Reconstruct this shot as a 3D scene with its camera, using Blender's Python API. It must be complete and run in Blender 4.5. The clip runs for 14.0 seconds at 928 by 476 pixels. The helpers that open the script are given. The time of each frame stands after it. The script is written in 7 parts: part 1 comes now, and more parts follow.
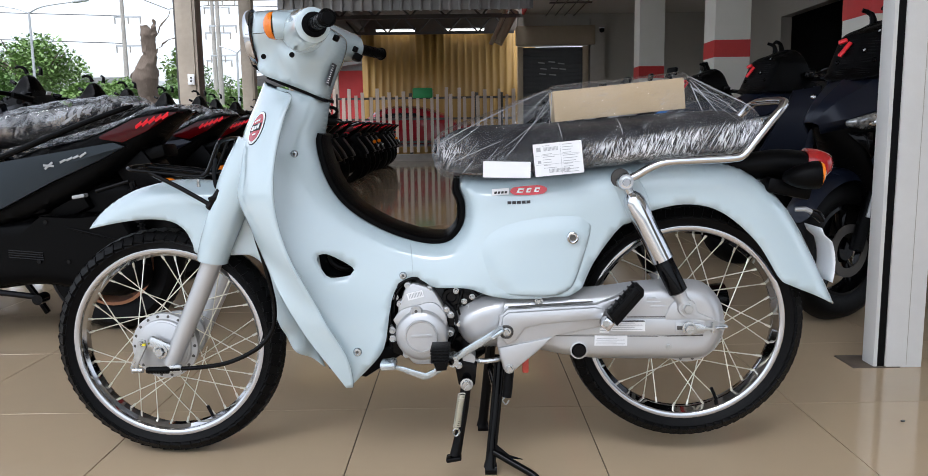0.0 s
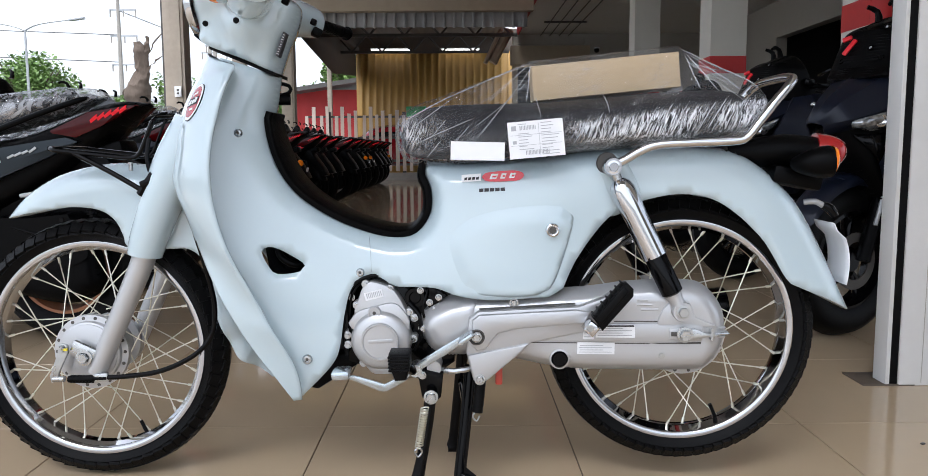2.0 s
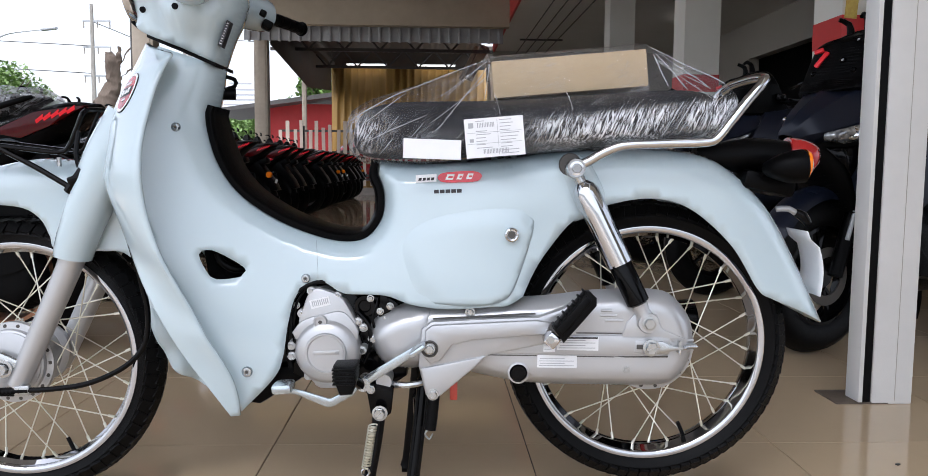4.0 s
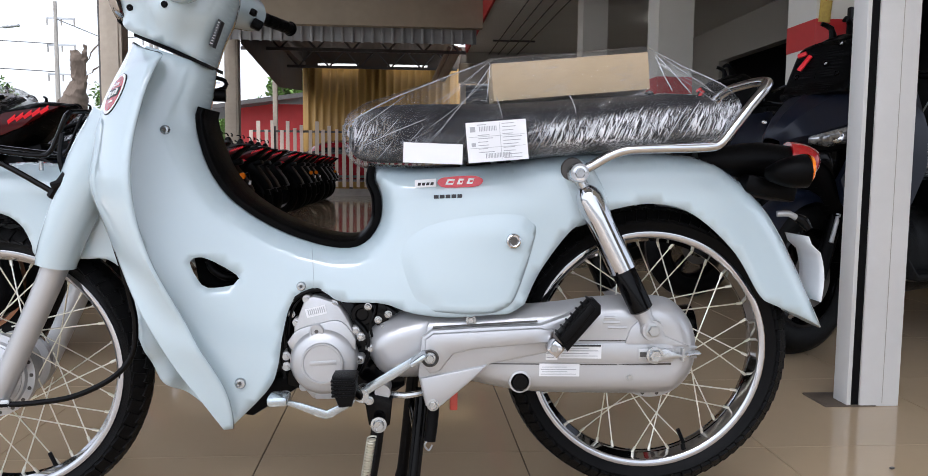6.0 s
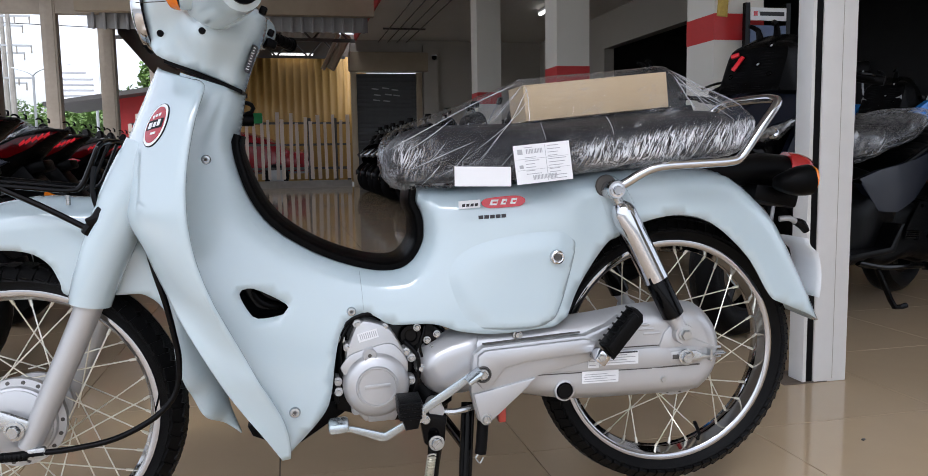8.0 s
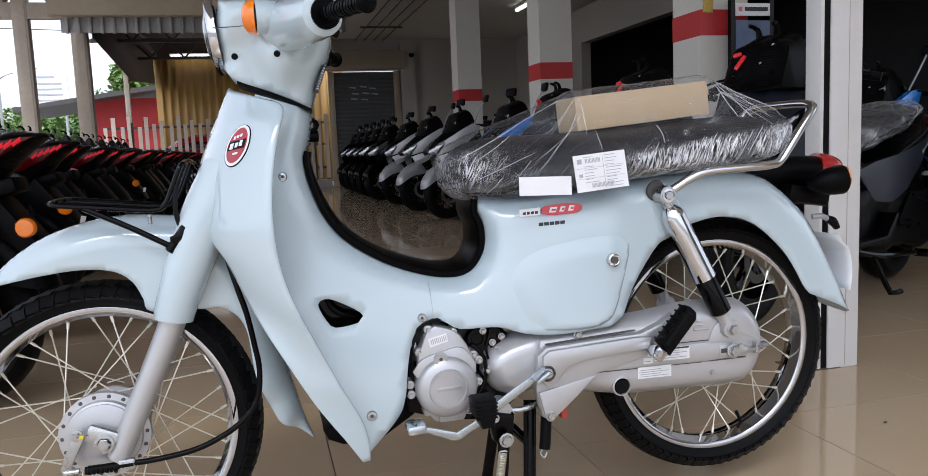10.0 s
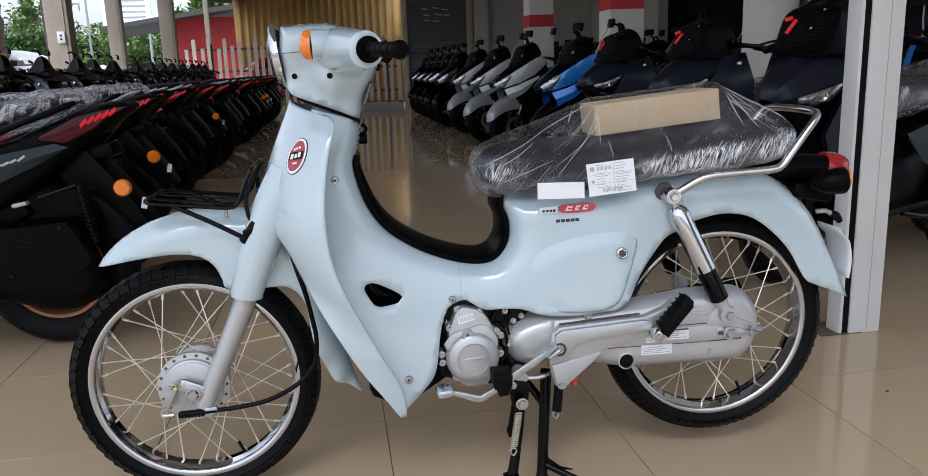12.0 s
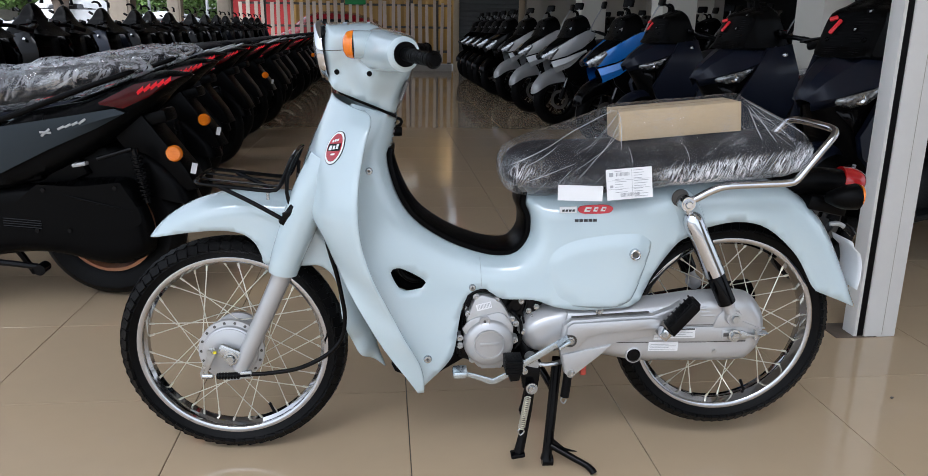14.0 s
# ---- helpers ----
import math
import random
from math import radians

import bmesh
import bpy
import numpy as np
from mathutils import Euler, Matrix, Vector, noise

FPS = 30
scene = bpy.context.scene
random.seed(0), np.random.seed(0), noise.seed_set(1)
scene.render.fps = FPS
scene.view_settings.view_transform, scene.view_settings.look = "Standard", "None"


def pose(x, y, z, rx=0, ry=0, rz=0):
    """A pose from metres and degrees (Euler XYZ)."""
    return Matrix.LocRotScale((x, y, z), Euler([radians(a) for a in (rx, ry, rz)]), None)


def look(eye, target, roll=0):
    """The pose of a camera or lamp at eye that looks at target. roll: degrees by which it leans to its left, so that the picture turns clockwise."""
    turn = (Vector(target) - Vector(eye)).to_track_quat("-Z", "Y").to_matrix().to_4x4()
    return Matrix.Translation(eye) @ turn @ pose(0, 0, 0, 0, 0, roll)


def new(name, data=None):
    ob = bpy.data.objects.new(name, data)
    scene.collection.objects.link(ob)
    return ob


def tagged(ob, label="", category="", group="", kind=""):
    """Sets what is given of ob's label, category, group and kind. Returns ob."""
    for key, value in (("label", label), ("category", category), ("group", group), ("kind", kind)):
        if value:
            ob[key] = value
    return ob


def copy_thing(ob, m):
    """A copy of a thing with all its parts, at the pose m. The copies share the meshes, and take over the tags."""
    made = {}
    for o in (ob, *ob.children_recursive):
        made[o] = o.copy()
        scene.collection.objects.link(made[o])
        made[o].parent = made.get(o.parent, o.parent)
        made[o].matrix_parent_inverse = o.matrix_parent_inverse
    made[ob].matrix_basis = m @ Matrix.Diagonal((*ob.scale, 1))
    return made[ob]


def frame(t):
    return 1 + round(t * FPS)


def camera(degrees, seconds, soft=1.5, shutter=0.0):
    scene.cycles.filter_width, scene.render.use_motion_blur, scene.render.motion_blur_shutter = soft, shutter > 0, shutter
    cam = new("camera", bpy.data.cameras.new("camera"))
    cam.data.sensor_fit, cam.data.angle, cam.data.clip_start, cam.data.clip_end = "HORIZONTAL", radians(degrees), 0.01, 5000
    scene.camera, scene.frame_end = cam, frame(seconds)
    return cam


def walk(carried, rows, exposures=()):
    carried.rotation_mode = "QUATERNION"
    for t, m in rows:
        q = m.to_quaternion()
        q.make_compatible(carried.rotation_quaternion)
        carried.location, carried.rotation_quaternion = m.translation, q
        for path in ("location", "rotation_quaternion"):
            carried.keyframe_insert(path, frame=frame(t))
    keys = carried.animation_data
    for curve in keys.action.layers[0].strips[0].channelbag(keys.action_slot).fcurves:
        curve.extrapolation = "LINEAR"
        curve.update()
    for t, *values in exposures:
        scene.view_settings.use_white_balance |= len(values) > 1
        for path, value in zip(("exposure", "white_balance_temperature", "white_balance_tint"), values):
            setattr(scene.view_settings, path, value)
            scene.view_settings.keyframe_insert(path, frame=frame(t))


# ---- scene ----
from mathutils.bvhtree import BVHTree

cam = camera(61.6, 14.0, soft=0.55)
METRES, EYE, TILT, LEAN, TURN = 1.33, 0.78, 0.0, 0.0, 0.0
ROWS = [
    (0.0, 0.0, 0.0, 0.0, -0.11, -8.07, 0.8),
    (0.5, -0.0022, 0.024, -0.0157, -0.29, -7.68, 0.57),
    (1.0, 0.004, 0.0707, -0.04, -0.07, -7.17, 0.37),
    (1.5, 0.0217, 0.1156, -0.0555, -0.11, -6.86, 0.32),
    (2.0, 0.0428, 0.1471, -0.0657, -0.4, -6.43, 0.28),
    (2.5, 0.0606, 0.1696, -0.0738, -0.9, -5.92, 0.11),
    (3.0, 0.0743, 0.1869, -0.0814, -1.57, -5.53, -0.16),
    (5.5, 0.055, 0.2394, -0.0939, -2.73, -5.04, -0.9),
    (6.0, 0.0347, 0.2437, -0.0858, -4.28, -5.09, -0.58),
    (6.5, 0.0048, 0.2556, -0.0526, -6.83, -5.26, -0.27),
    (7.0, -0.0518, 0.2559, -0.0409, -9.08, -5.54, 0.14),
    (7.5, -0.1196, 0.2532, -0.0376, -11.09, -5.86, 0.53),
    (8.0, -0.1812, 0.2519, -0.037, -12.91, -6.18, 0.95),
    (10.5, -0.3165, 0.2151, 0.014, -14.95, -6.72, 2.32),
    (11.0, -0.3079, 0.1585, 0.0554, -13.31, -8.34, 2.27),
    (11.5, -0.2852, 0.1126, 0.0958, -11.37, -10.44, 2.18),
    (12.0, -0.2731, 0.0707, 0.1288, -9.49, -12.47, 1.92),
    (12.5, -0.2667, 0.0352, 0.1582, -7.97, -13.8, 1.42),
    (13.0, -0.2584, 0.0146, 0.178, -6.89, -14.6, 0.73),
    (13.5, -0.2544, 0.0033, 0.193, -6.14, -15.08, -0.07),
    (14.0, -0.2537, -0.0014, 0.1972, -5.79, -15.21, -0.78),
]
walk(cam, [(t, pose(0, 0, EYE, TILT, LEAN, TURN) @ pose(METRES * x, METRES * y, METRES * z, 90 + pitch, roll, yaw)) for t, x, y, z, yaw, pitch, roll in ROWS], exposures=((0.0, 1.12, 5950, 10), (3.0, 1.13, 5980, 12), (7.0, 1.11, 5990, 13), (8.0, 1.01, 5990, 13), (10.5, 1.03, 5980, 14), (11.5, 0.89, 5930, 13), (12.5, 0.85, 5900, 11), (14.0, 0.99, 5870, 10)))

# ---------- world, sun, exposure ----------
world = bpy.data.worlds.new("overcast_sky")
scene.world = world
world.use_nodes = True
wn, wl = world.node_tree.nodes, world.node_tree.links
sky = wn.new("ShaderNodeTexSky")
sky.sky_type, sky.sun_disc = "NISHITA", False
sky.sun_elevation, sky.sun_rotation = radians(62), radians(207)
sky.air_density, sky.dust_density, sky.ozone_density = 1.0, 2.5, 1.0
hsv = wn.new("ShaderNodeHueSaturation")
hsv.inputs["Saturation"].default_value = 0.22
wl.new(sky.outputs[0], hsv.inputs["Color"])
wl.new(hsv.outputs[0], wn["Background"].inputs["Color"])
wn["Background"].inputs["Strength"].default_value = 0.15
sun = new("sun", bpy.data.lights.new("sun", "SUN"))
sun.data.energy, sun.data.angle, sun.data.color = 1.5, radians(40), (1.0, 0.98, 0.95)
sun.matrix_world = look((-5, -10, 21), (0, 0, 0))


# ---------- materials ----------
def mat(name, color, rough=0.5, metal=0.0, grain=0.0, scale=40.0, bump=0.0, bscale=None, coat=0.0, rvar=0.0,
        spec=0.5, alpha=None, stretch=(1, 1, 1), color2=None, per_object=0.0, large=0.0, lscale=1.5, trans=0.0, emit=None):
    """A procedural surface: colour with grain and larger stains, roughness variation and fine relief."""
    m = bpy.data.materials.new(name)
    m.use_nodes = True
    nt = m.node_tree
    n, l = nt.nodes, nt.links
    p = n["Principled BSDF"]
    p.inputs["Roughness"].default_value, p.inputs["Metallic"].default_value = rough, metal
    p.inputs["Specular IOR Level"].default_value = spec
    p.inputs["Coat Weight"].default_value = coat
    p.inputs["Coat Roughness"].default_value = 0.06
    p.inputs["Transmission Weight"].default_value = trans
    if emit:
        p.inputs["Emission Color"].default_value = (*emit[:3], 1)
        p.inputs["Emission Strength"].default_value = emit[3]
    tc = n.new("ShaderNodeTexCoord")
    mp = n.new("ShaderNodeMapping")
    mp.inputs["Scale"].default_value = stretch
    l.new(tc.outputs["Object"], mp.inputs["Vector"])
    base = n.new("ShaderNodeRGB")
    base.outputs[0].default_value = (*color, 1)
    out = base.outputs[0]

    def tex(sc, detail=5):
        t = n.new("ShaderNodeTexNoise")
        t.inputs["Scale"].default_value, t.inputs["Detail"].default_value = sc, detail
        l.new(mp.outputs[0], t.inputs["Vector"])
        return t.outputs["Fac"]

    def mix(fac, a, b):
        x = n.new("ShaderNodeMix")
        x.data_type = "RGBA"
        l.new(fac, x.inputs["Factor"])
        l.new(a, x.inputs["A"])
        if isinstance(b, tuple):
            x.inputs["B"].default_value = (*b, 1)
        else:
            l.new(b, x.inputs["B"])
        return x.outputs["Result"]

    def ramp(src, lo, hi, to=1.0, frm=0.0):
        r = n.new("ShaderNodeMapRange")
        r.inputs["From Min"].default_value, r.inputs["From Max"].default_value = lo, hi
        r.inputs["To Min"].default_value, r.inputs["To Max"].default_value = frm, to
        l.new(src, r.inputs["Value"])
        return r.outputs[0]

    other = color2 or tuple(c * 0.55 for c in color)
    if grain:
        out = mix(ramp(tex(scale), 0.35, 0.7, grain), out, other)
    if large:
        out = mix(ramp(tex(lscale, 3), 0.38, 0.68, large), out, other)
    if per_object:
        oi = n.new("ShaderNodeObjectInfo")
        out = mix(ramp(oi.outputs["Random"], 0, 1, per_object), out, other)
    l.new(out, p.inputs["Base Color"])
    if rvar:
        l.new(ramp(tex((bscale or scale) * 0.35), 0.3, 0.7, rough + rvar, max(0.02, rough - rvar)), p.inputs["Roughness"])
    if bump:
        b = n.new("ShaderNodeBump")
        b.inputs["Strength"].default_value, b.inputs["Distance"].default_value = bump, 0.002
        l.new(tex(bscale or scale * 2), b.inputs["Height"])
        l.new(b.outputs[0], p.inputs["Normal"])
    return m


PAINT = mat("pale_blue_paint", (0.47, 0.568, 0.612), 0.16, coat=1.0, grain=0.03, scale=6, large=0.02)
BLACKPL = mat("black_plastic", (0.0016, 0.0016, 0.0019), 0.34, grain=0.3, scale=300, bump=0.2, bscale=900, color2=(0.0030, 0.0030, 0.0030), spec=0.06)
GLOSSBLACK = mat("gloss_black", (0.0022, 0.0022, 0.0026), 0.09, spec=0.12, grain=0.1, scale=20)
RUBBER = mat("rubber", (0.0036, 0.0036, 0.004), 0.42, grain=0.4, scale=60, bump=0.3, bscale=500, color2=(0.006, 0.006, 0.006), spec=0.08)
CHROME = mat("chrome", (0.56, 0.57, 0.59), 0.05, 1.0, rvar=0.04, scale=30)
RIM = mat("rim_chrome", (0.46, 0.465, 0.48), 0.06, 1.0, rvar=0.03, scale=30, grain=0.15, color2=(0.46, 0.46, 0.47))
ALLOY = mat("cast_alloy", (0.49, 0.495, 0.505), 0.36, 0.6, grain=0.15, scale=25, bump=0.15, bscale=600, rvar=0.07)
SILVER = mat("silver_paint", (0.47, 0.475, 0.485), 0.33, 0.5, grain=0.12, scale=12, bump=0.08, bscale=900, rvar=0.05, color2=(0.40, 0.41, 0.42))
STEEL = mat("zinc_steel", (0.47, 0.48, 0.48), 0.28, 0.9, grain=0.25, scale=80, rvar=0.08)
SPOKE = mat("zinc_spoke", (0.74, 0.72, 0.62), 0.3, 0.75, grain=0.2, scale=120)
VINYL = mat("seat_vinyl", (0.010, 0.010, 0.013), 0.5, grain=0.3, scale=120, bump=0.4, bscale=700, color2=(0.016, 0.016, 0.02), spec=0.2)
CARD = mat("cardboard", (0.52, 0.40, 0.25), 0.75, grain=0.25, scale=35, bump=0.15, bscale=250, stretch=(1, 1, 6), color2=(0.44, 0.33, 0.20), large=0.2, lscale=8)
PAPER = mat("white_paper", (0.80, 0.81, 0.83), 0.6, grain=0.05, scale=60)
INK = mat("dark_ink", (0.025, 0.025, 0.03), 0.6)
PRINT = mat("faint_print", (0.40, 0.41, 0.43), 0.6)
RED = mat("red_paint", (0.55, 0.012, 0.025), 0.25, coat=0.4, grain=0.1, scale=15)
AMBER = mat("amber_lens", (0.85, 0.22, 0.01), 0.12, coat=0.5, grain=0.25, scale=60, stretch=(1, 1, 8), color2=(0.6, 0.1, 0.0))
REDLENS = mat("red_lens", (0.055, 0.001, 0.002), 0.12, spec=0.2, coat=0.05, grain=0.3, scale=50, color2=(0.09, 0.0, 0.002))
TAILRED = mat("bright_tail_lens", (0.34, 0.008, 0.010), 0.12, coat=0.5, grain=0.4, scale=30, color2=(0.18, 0.003, 0.004))
CLEAR = mat("clear_lens", (0.42, 0.44, 0.46), 0.06, metal=0.6, coat=0.8, grain=0.95, scale=45, color2=(0.015, 0.015, 0.02))
NAVY = mat("navy_matt_paint", (0.005, 0.008, 0.019), 0.40, spec=0.3, metal=0.15, coat=0.1, grain=0.15, scale=10)
SLATE = mat("slate_matt_paint", (0.013, 0.021, 0.028), 0.38, metal=0.2, spec=0.35, grain=0.15, scale=10)
GREY = mat("grey_metallic_paint", (0.36, 0.365, 0.37), 0.3, metal=0.3, coat=0.4, grain=0.1, scale=10)
BLUE = mat("blue_paint", (0.02, 0.19, 0.62), 0.22, metal=0.2, coat=0.6, grain=0.1, scale=10)
DARKRED = mat("dark_red_paint", (0.28, 0.010, 0.016), 0.25, coat=0.5, grain=0.1, scale=10)
COPPER = mat("copper_rim_paint", (0.45, 0.23, 0.14), 0.3, 0.7, grain=0.1, scale=30)
SMOKE = mat("smoked_screen", (0.02, 0.02, 0.022), 0.10, coat=0.5)
TILE = mat("porcelain_tile", (0.475, 0.362, 0.238), 0.075, spec=0.6, grain=0.10, scale=14, large=0.22, lscale=1.3, rvar=0.02, bscale=4,
           per_object=0.12, color2=(0.365, 0.285, 0.198))
GROUT = mat("dark_grout", (0.10, 0.085, 0.07), 0.9, grain=0.5, scale=60)
WHITEWALL = mat("white_plaster", (0.66, 0.635, 0.575), 0.7, grain=0.12, scale=8, bump=0.3, bscale=60, large=0.25, lscale=0.9, color2=(0.56, 0.53, 0.46))
GREYWALL = mat("grey_plaster", (0.42, 0.395, 0.35), 0.75, grain=0.12, scale=8, bump=0.3, bscale=60, large=0.3, lscale=0.8, color2=(0.36, 0.335, 0.29))
COLUMN = mat("white_column_paint", (0.68, 0.675, 0.66), 0.5, grain=0.1, scale=30, bump=0.2, bscale=120, large=0.25, lscale=3, color2=(0.5, 0.5, 0.48))
BAND = mat("red_band_paint", (0.50, 0.020, 0.022), 0.45, grain=0.15, scale=20)
CREAM = mat("cream_beam_paint", (0.38, 0.31, 0.22), 0.6, grain=0.15, scale=8, large=0.25, lscale=1.2)
YELLOW = mat("yellow_ochre_sheet", (0.40, 0.235, 0.06), 0.5, grain=0.25, scale=5, large=0.35, lscale=0.7, color2=(0.30, 0.17, 0.05), stretch=(2, 1, 0.5))
DARKSHEET = mat("rusty_dark_sheet", (0.07, 0.062, 0.055), 0.7, grain=0.4, scale=5, large=0.4, color2=(0.11, 0.075, 0.05))
SHEET = mat("grey_sheet", (0.34, 0.34, 0.34), 0.55, metal=0.2, grain=0.3, scale=5, large=0.3)
DARKSTEEL = mat("dark_steel", (0.07, 0.065, 0.06), 0.6, grain=0.3, scale=12)
SHUTTER = mat("grey_shutter", (0.085, 0.09, 0.095), 0.75, metal=0.0, grain=0.2, scale=8)
CONCRETE = mat("weathered_concrete", (0.36, 0.335, 0.30), 0.85, grain=0.35, scale=12, bump=0.4, bscale=50, large=0.45, lscale=1.5, color2=(0.20, 0.185, 0.165))
POSTTAN = mat("tan_post_paint", (0.42, 0.36, 0.29), 0.7, grain=0.25, scale=15, bump=0.2, bscale=60, large=0.35, lscale=2)
WOODSLAT = mat("weathered_slat", (0.66, 0.56, 0.48), 0.8, grain=0.4, scale=12, stretch=(6, 6, 1), per_object=0.5, color2=(0.40, 0.33, 0.28))
ASPHALT = mat("grey_paving", (0.30, 0.295, 0.28), 0.9, grain=0.4, scale=6, bump=0.5, bscale=80, large=0.4, lscale=0.2)
BARK = mat("bark", (0.12, 0.09, 0.068), 0.9, grain=0.5, scale=9, bump=0.9, bscale=14, stretch=(3, 3, 1))
LEAF = mat("leaves", (0.088, 0.165, 0.036), 0.55, grain=0.6, scale=1.3, color2=(0.05, 0.11, 0.022))
LEAF2 = mat("light_leaves", (0.14, 0.235, 0.055), 0.55, grain=0.5, scale=1.3, color2=(0.06, 0.12, 0.02))
GREEN = mat("green_plastic", (0.02, 0.28, 0.08), 0.4, grain=0.15, scale=10)
# near-black colour stands in for the shade inside the back room
ROOMSHADE = mat("dark_interior", (0.03, 0.03, 0.032), 0.9, grain=0.3, scale=4)
GALV = mat("galvanised", (0.42, 0.43, 0.44), 0.45, metal=0.5, grain=0.2, scale=10)
WHITECAR = mat("white_car_paint", (0.75, 0.75, 0.76), 0.2, coat=0.6, grain=0.05, scale=3)
TUBE = mat("lamp_tube", (0.8, 0.8, 0.8), 0.4, emit=(1.0, 0.95, 0.85, 1.2))
REDWALL = mat("red_wall", (0.50, 0.03, 0.03), 0.6, grain=0.2, scale=3, large=0.2)


def wrap_material(name, density, scale, zone, haze=0.05, turn=-30, gloss=0.10, slope=0.0, crisp=8.0, tent=1.0):
    """Thin clear film with painted white glints and haze; zone: from x to x, below z, where it is tucked in and
    crumpled.
    """
    m = bpy.data.materials.new(name)
    m.use_nodes = True
    n, l = m.node_tree.nodes, m.node_tree.links
    n.remove(n["Principled BSDF"])
    tc = n.new("ShaderNodeTexCoord")

    def tex(sc, rot, stretch, kind="FBM", detail=4, distort=0.6):
        mp = n.new("ShaderNodeMapping")
        mp.vector_type = "TEXTURE"
        mp.inputs["Rotation"].default_value = (0, radians(rot), 0)
        mp.inputs["Scale"].default_value = (1, 1.5, stretch)
        l.new(tc.outputs["Object"], mp.inputs["Vector"])
        t = n.new("ShaderNodeTexNoise")
        t.noise_type = kind
        t.inputs["Scale"].default_value, t.inputs["Detail"].default_value, t.inputs["Distortion"].default_value = sc, detail, distort
        l.new(mp.outputs[0], t.inputs["Vector"])
        return t.outputs["Fac"]

    def span(src, lo, hi, frm, to):
        mr = n.new("ShaderNodeMapRange")
        mr.inputs["From Min"].default_value, mr.inputs["From Max"].default_value = lo, hi
        mr.inputs["To Min"].default_value, mr.inputs["To Max"].default_value = frm, to
        l.new(src, mr.inputs["Value"])
        return mr.outputs[0]

    def calc(op, a, b):
        x = n.new("ShaderNodeMath")
        x.operation = op
        l.new(a, x.inputs[0])
        l.new(b, x.inputs[1])
        return x.outputs[0]

    def blend(fac, a, b):
        mx = n.new("ShaderNodeMixShader")
        l.new(fac, mx.inputs[0])
        l.new(a, mx.inputs[1])
        l.new(b, mx.inputs[2])
        return mx.outputs[0]

    sep = n.new("ShaderNodeSeparateXYZ")
    l.new(tc.outputs["Object"], sep.inputs[0])
    px, pz = sep.outputs["X"], sep.outputs["Z"]
    lean = n.new("ShaderNodeMath")
    lean.operation = "MULTIPLY_ADD"
    lean.inputs[1].default_value = -slope
    l.new(px, lean.inputs[0])
    l.new(pz, lean.inputs[2])
    low = span(lean.outputs[0], zone[2], zone[2] - 0.012, 0.0, 1.0)
    back = calc("MULTIPLY", span(px, zone[0], zone[1], 0.20, 1.0), low)
    nose = calc("MULTIPLY", span(px, 0.05, -0.03, 0.0, 0.70), span(pz, zone[2] + 0.05, zone[2] + 0.02, 0.0, 1.0))
    back = calc("MAXIMUM", back, nose)
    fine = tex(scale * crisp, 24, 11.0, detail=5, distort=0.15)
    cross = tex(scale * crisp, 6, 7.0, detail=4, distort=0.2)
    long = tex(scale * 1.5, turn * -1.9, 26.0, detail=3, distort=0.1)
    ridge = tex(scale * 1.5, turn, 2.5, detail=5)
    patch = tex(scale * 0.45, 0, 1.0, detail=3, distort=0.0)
    bump = n.new("ShaderNodeBump")
    bump.inputs["Strength"].default_value, bump.inputs["Distance"].default_value = 0.7, 0.006
    l.new(calc("ADD", ridge, fine), bump.inputs["Height"])
    gl = n.new("ShaderNodeBsdfGlossy")
    gl.inputs["Roughness"].default_value = 0.06
    l.new(bump.outputs[0], gl.inputs["Normal"])
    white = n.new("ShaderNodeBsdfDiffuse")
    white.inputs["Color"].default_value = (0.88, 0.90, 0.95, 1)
    l.new(bump.outputs[0], white.inputs["Normal"])
    tr = n.new("ShaderNodeBsdfTransparent")
    tr.inputs["Color"].default_value = (0.97, 0.97, 0.97, 1)
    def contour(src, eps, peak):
        """Thin painted highlight lines along the middle level of a noise."""
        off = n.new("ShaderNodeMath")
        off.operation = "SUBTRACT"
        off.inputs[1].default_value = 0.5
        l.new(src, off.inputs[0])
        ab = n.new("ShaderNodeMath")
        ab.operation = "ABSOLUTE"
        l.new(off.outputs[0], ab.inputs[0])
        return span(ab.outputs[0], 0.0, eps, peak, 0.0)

    # glints painted in white where the noises peak or cross their middle
    white_glints = calc("MAXIMUM", span(fine, 0.53, 0.57, 0.0, 0.9), span(cross, 0.57, 0.61, 0.0, 0.9))
    crinkle_glints = calc("MAXIMUM", calc("MAXIMUM", contour(fine, 0.020, 0.85), contour(cross, 0.012, 0.5)), white_glints)
    a = calc("MULTIPLY", calc("MULTIPLY", crinkle_glints, span(patch, 0.38, 0.50, 0.30, density)), back)
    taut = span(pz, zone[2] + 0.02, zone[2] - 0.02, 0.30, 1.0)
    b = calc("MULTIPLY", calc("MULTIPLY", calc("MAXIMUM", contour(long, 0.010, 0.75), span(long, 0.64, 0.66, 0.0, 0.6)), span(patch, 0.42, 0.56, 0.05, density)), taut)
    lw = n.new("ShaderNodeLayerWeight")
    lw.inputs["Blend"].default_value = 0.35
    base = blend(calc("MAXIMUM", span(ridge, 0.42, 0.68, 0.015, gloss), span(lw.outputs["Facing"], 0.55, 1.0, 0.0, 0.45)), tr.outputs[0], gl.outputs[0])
    # white mixed in evenly as a painted sheen
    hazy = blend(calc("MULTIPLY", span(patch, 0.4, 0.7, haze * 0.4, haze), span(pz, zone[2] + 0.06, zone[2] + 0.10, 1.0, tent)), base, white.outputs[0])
    fold_glints = blend(span(ridge, 0.4, 0.6, 0.8, 0.5), gl.outputs[0], white.outputs[0])
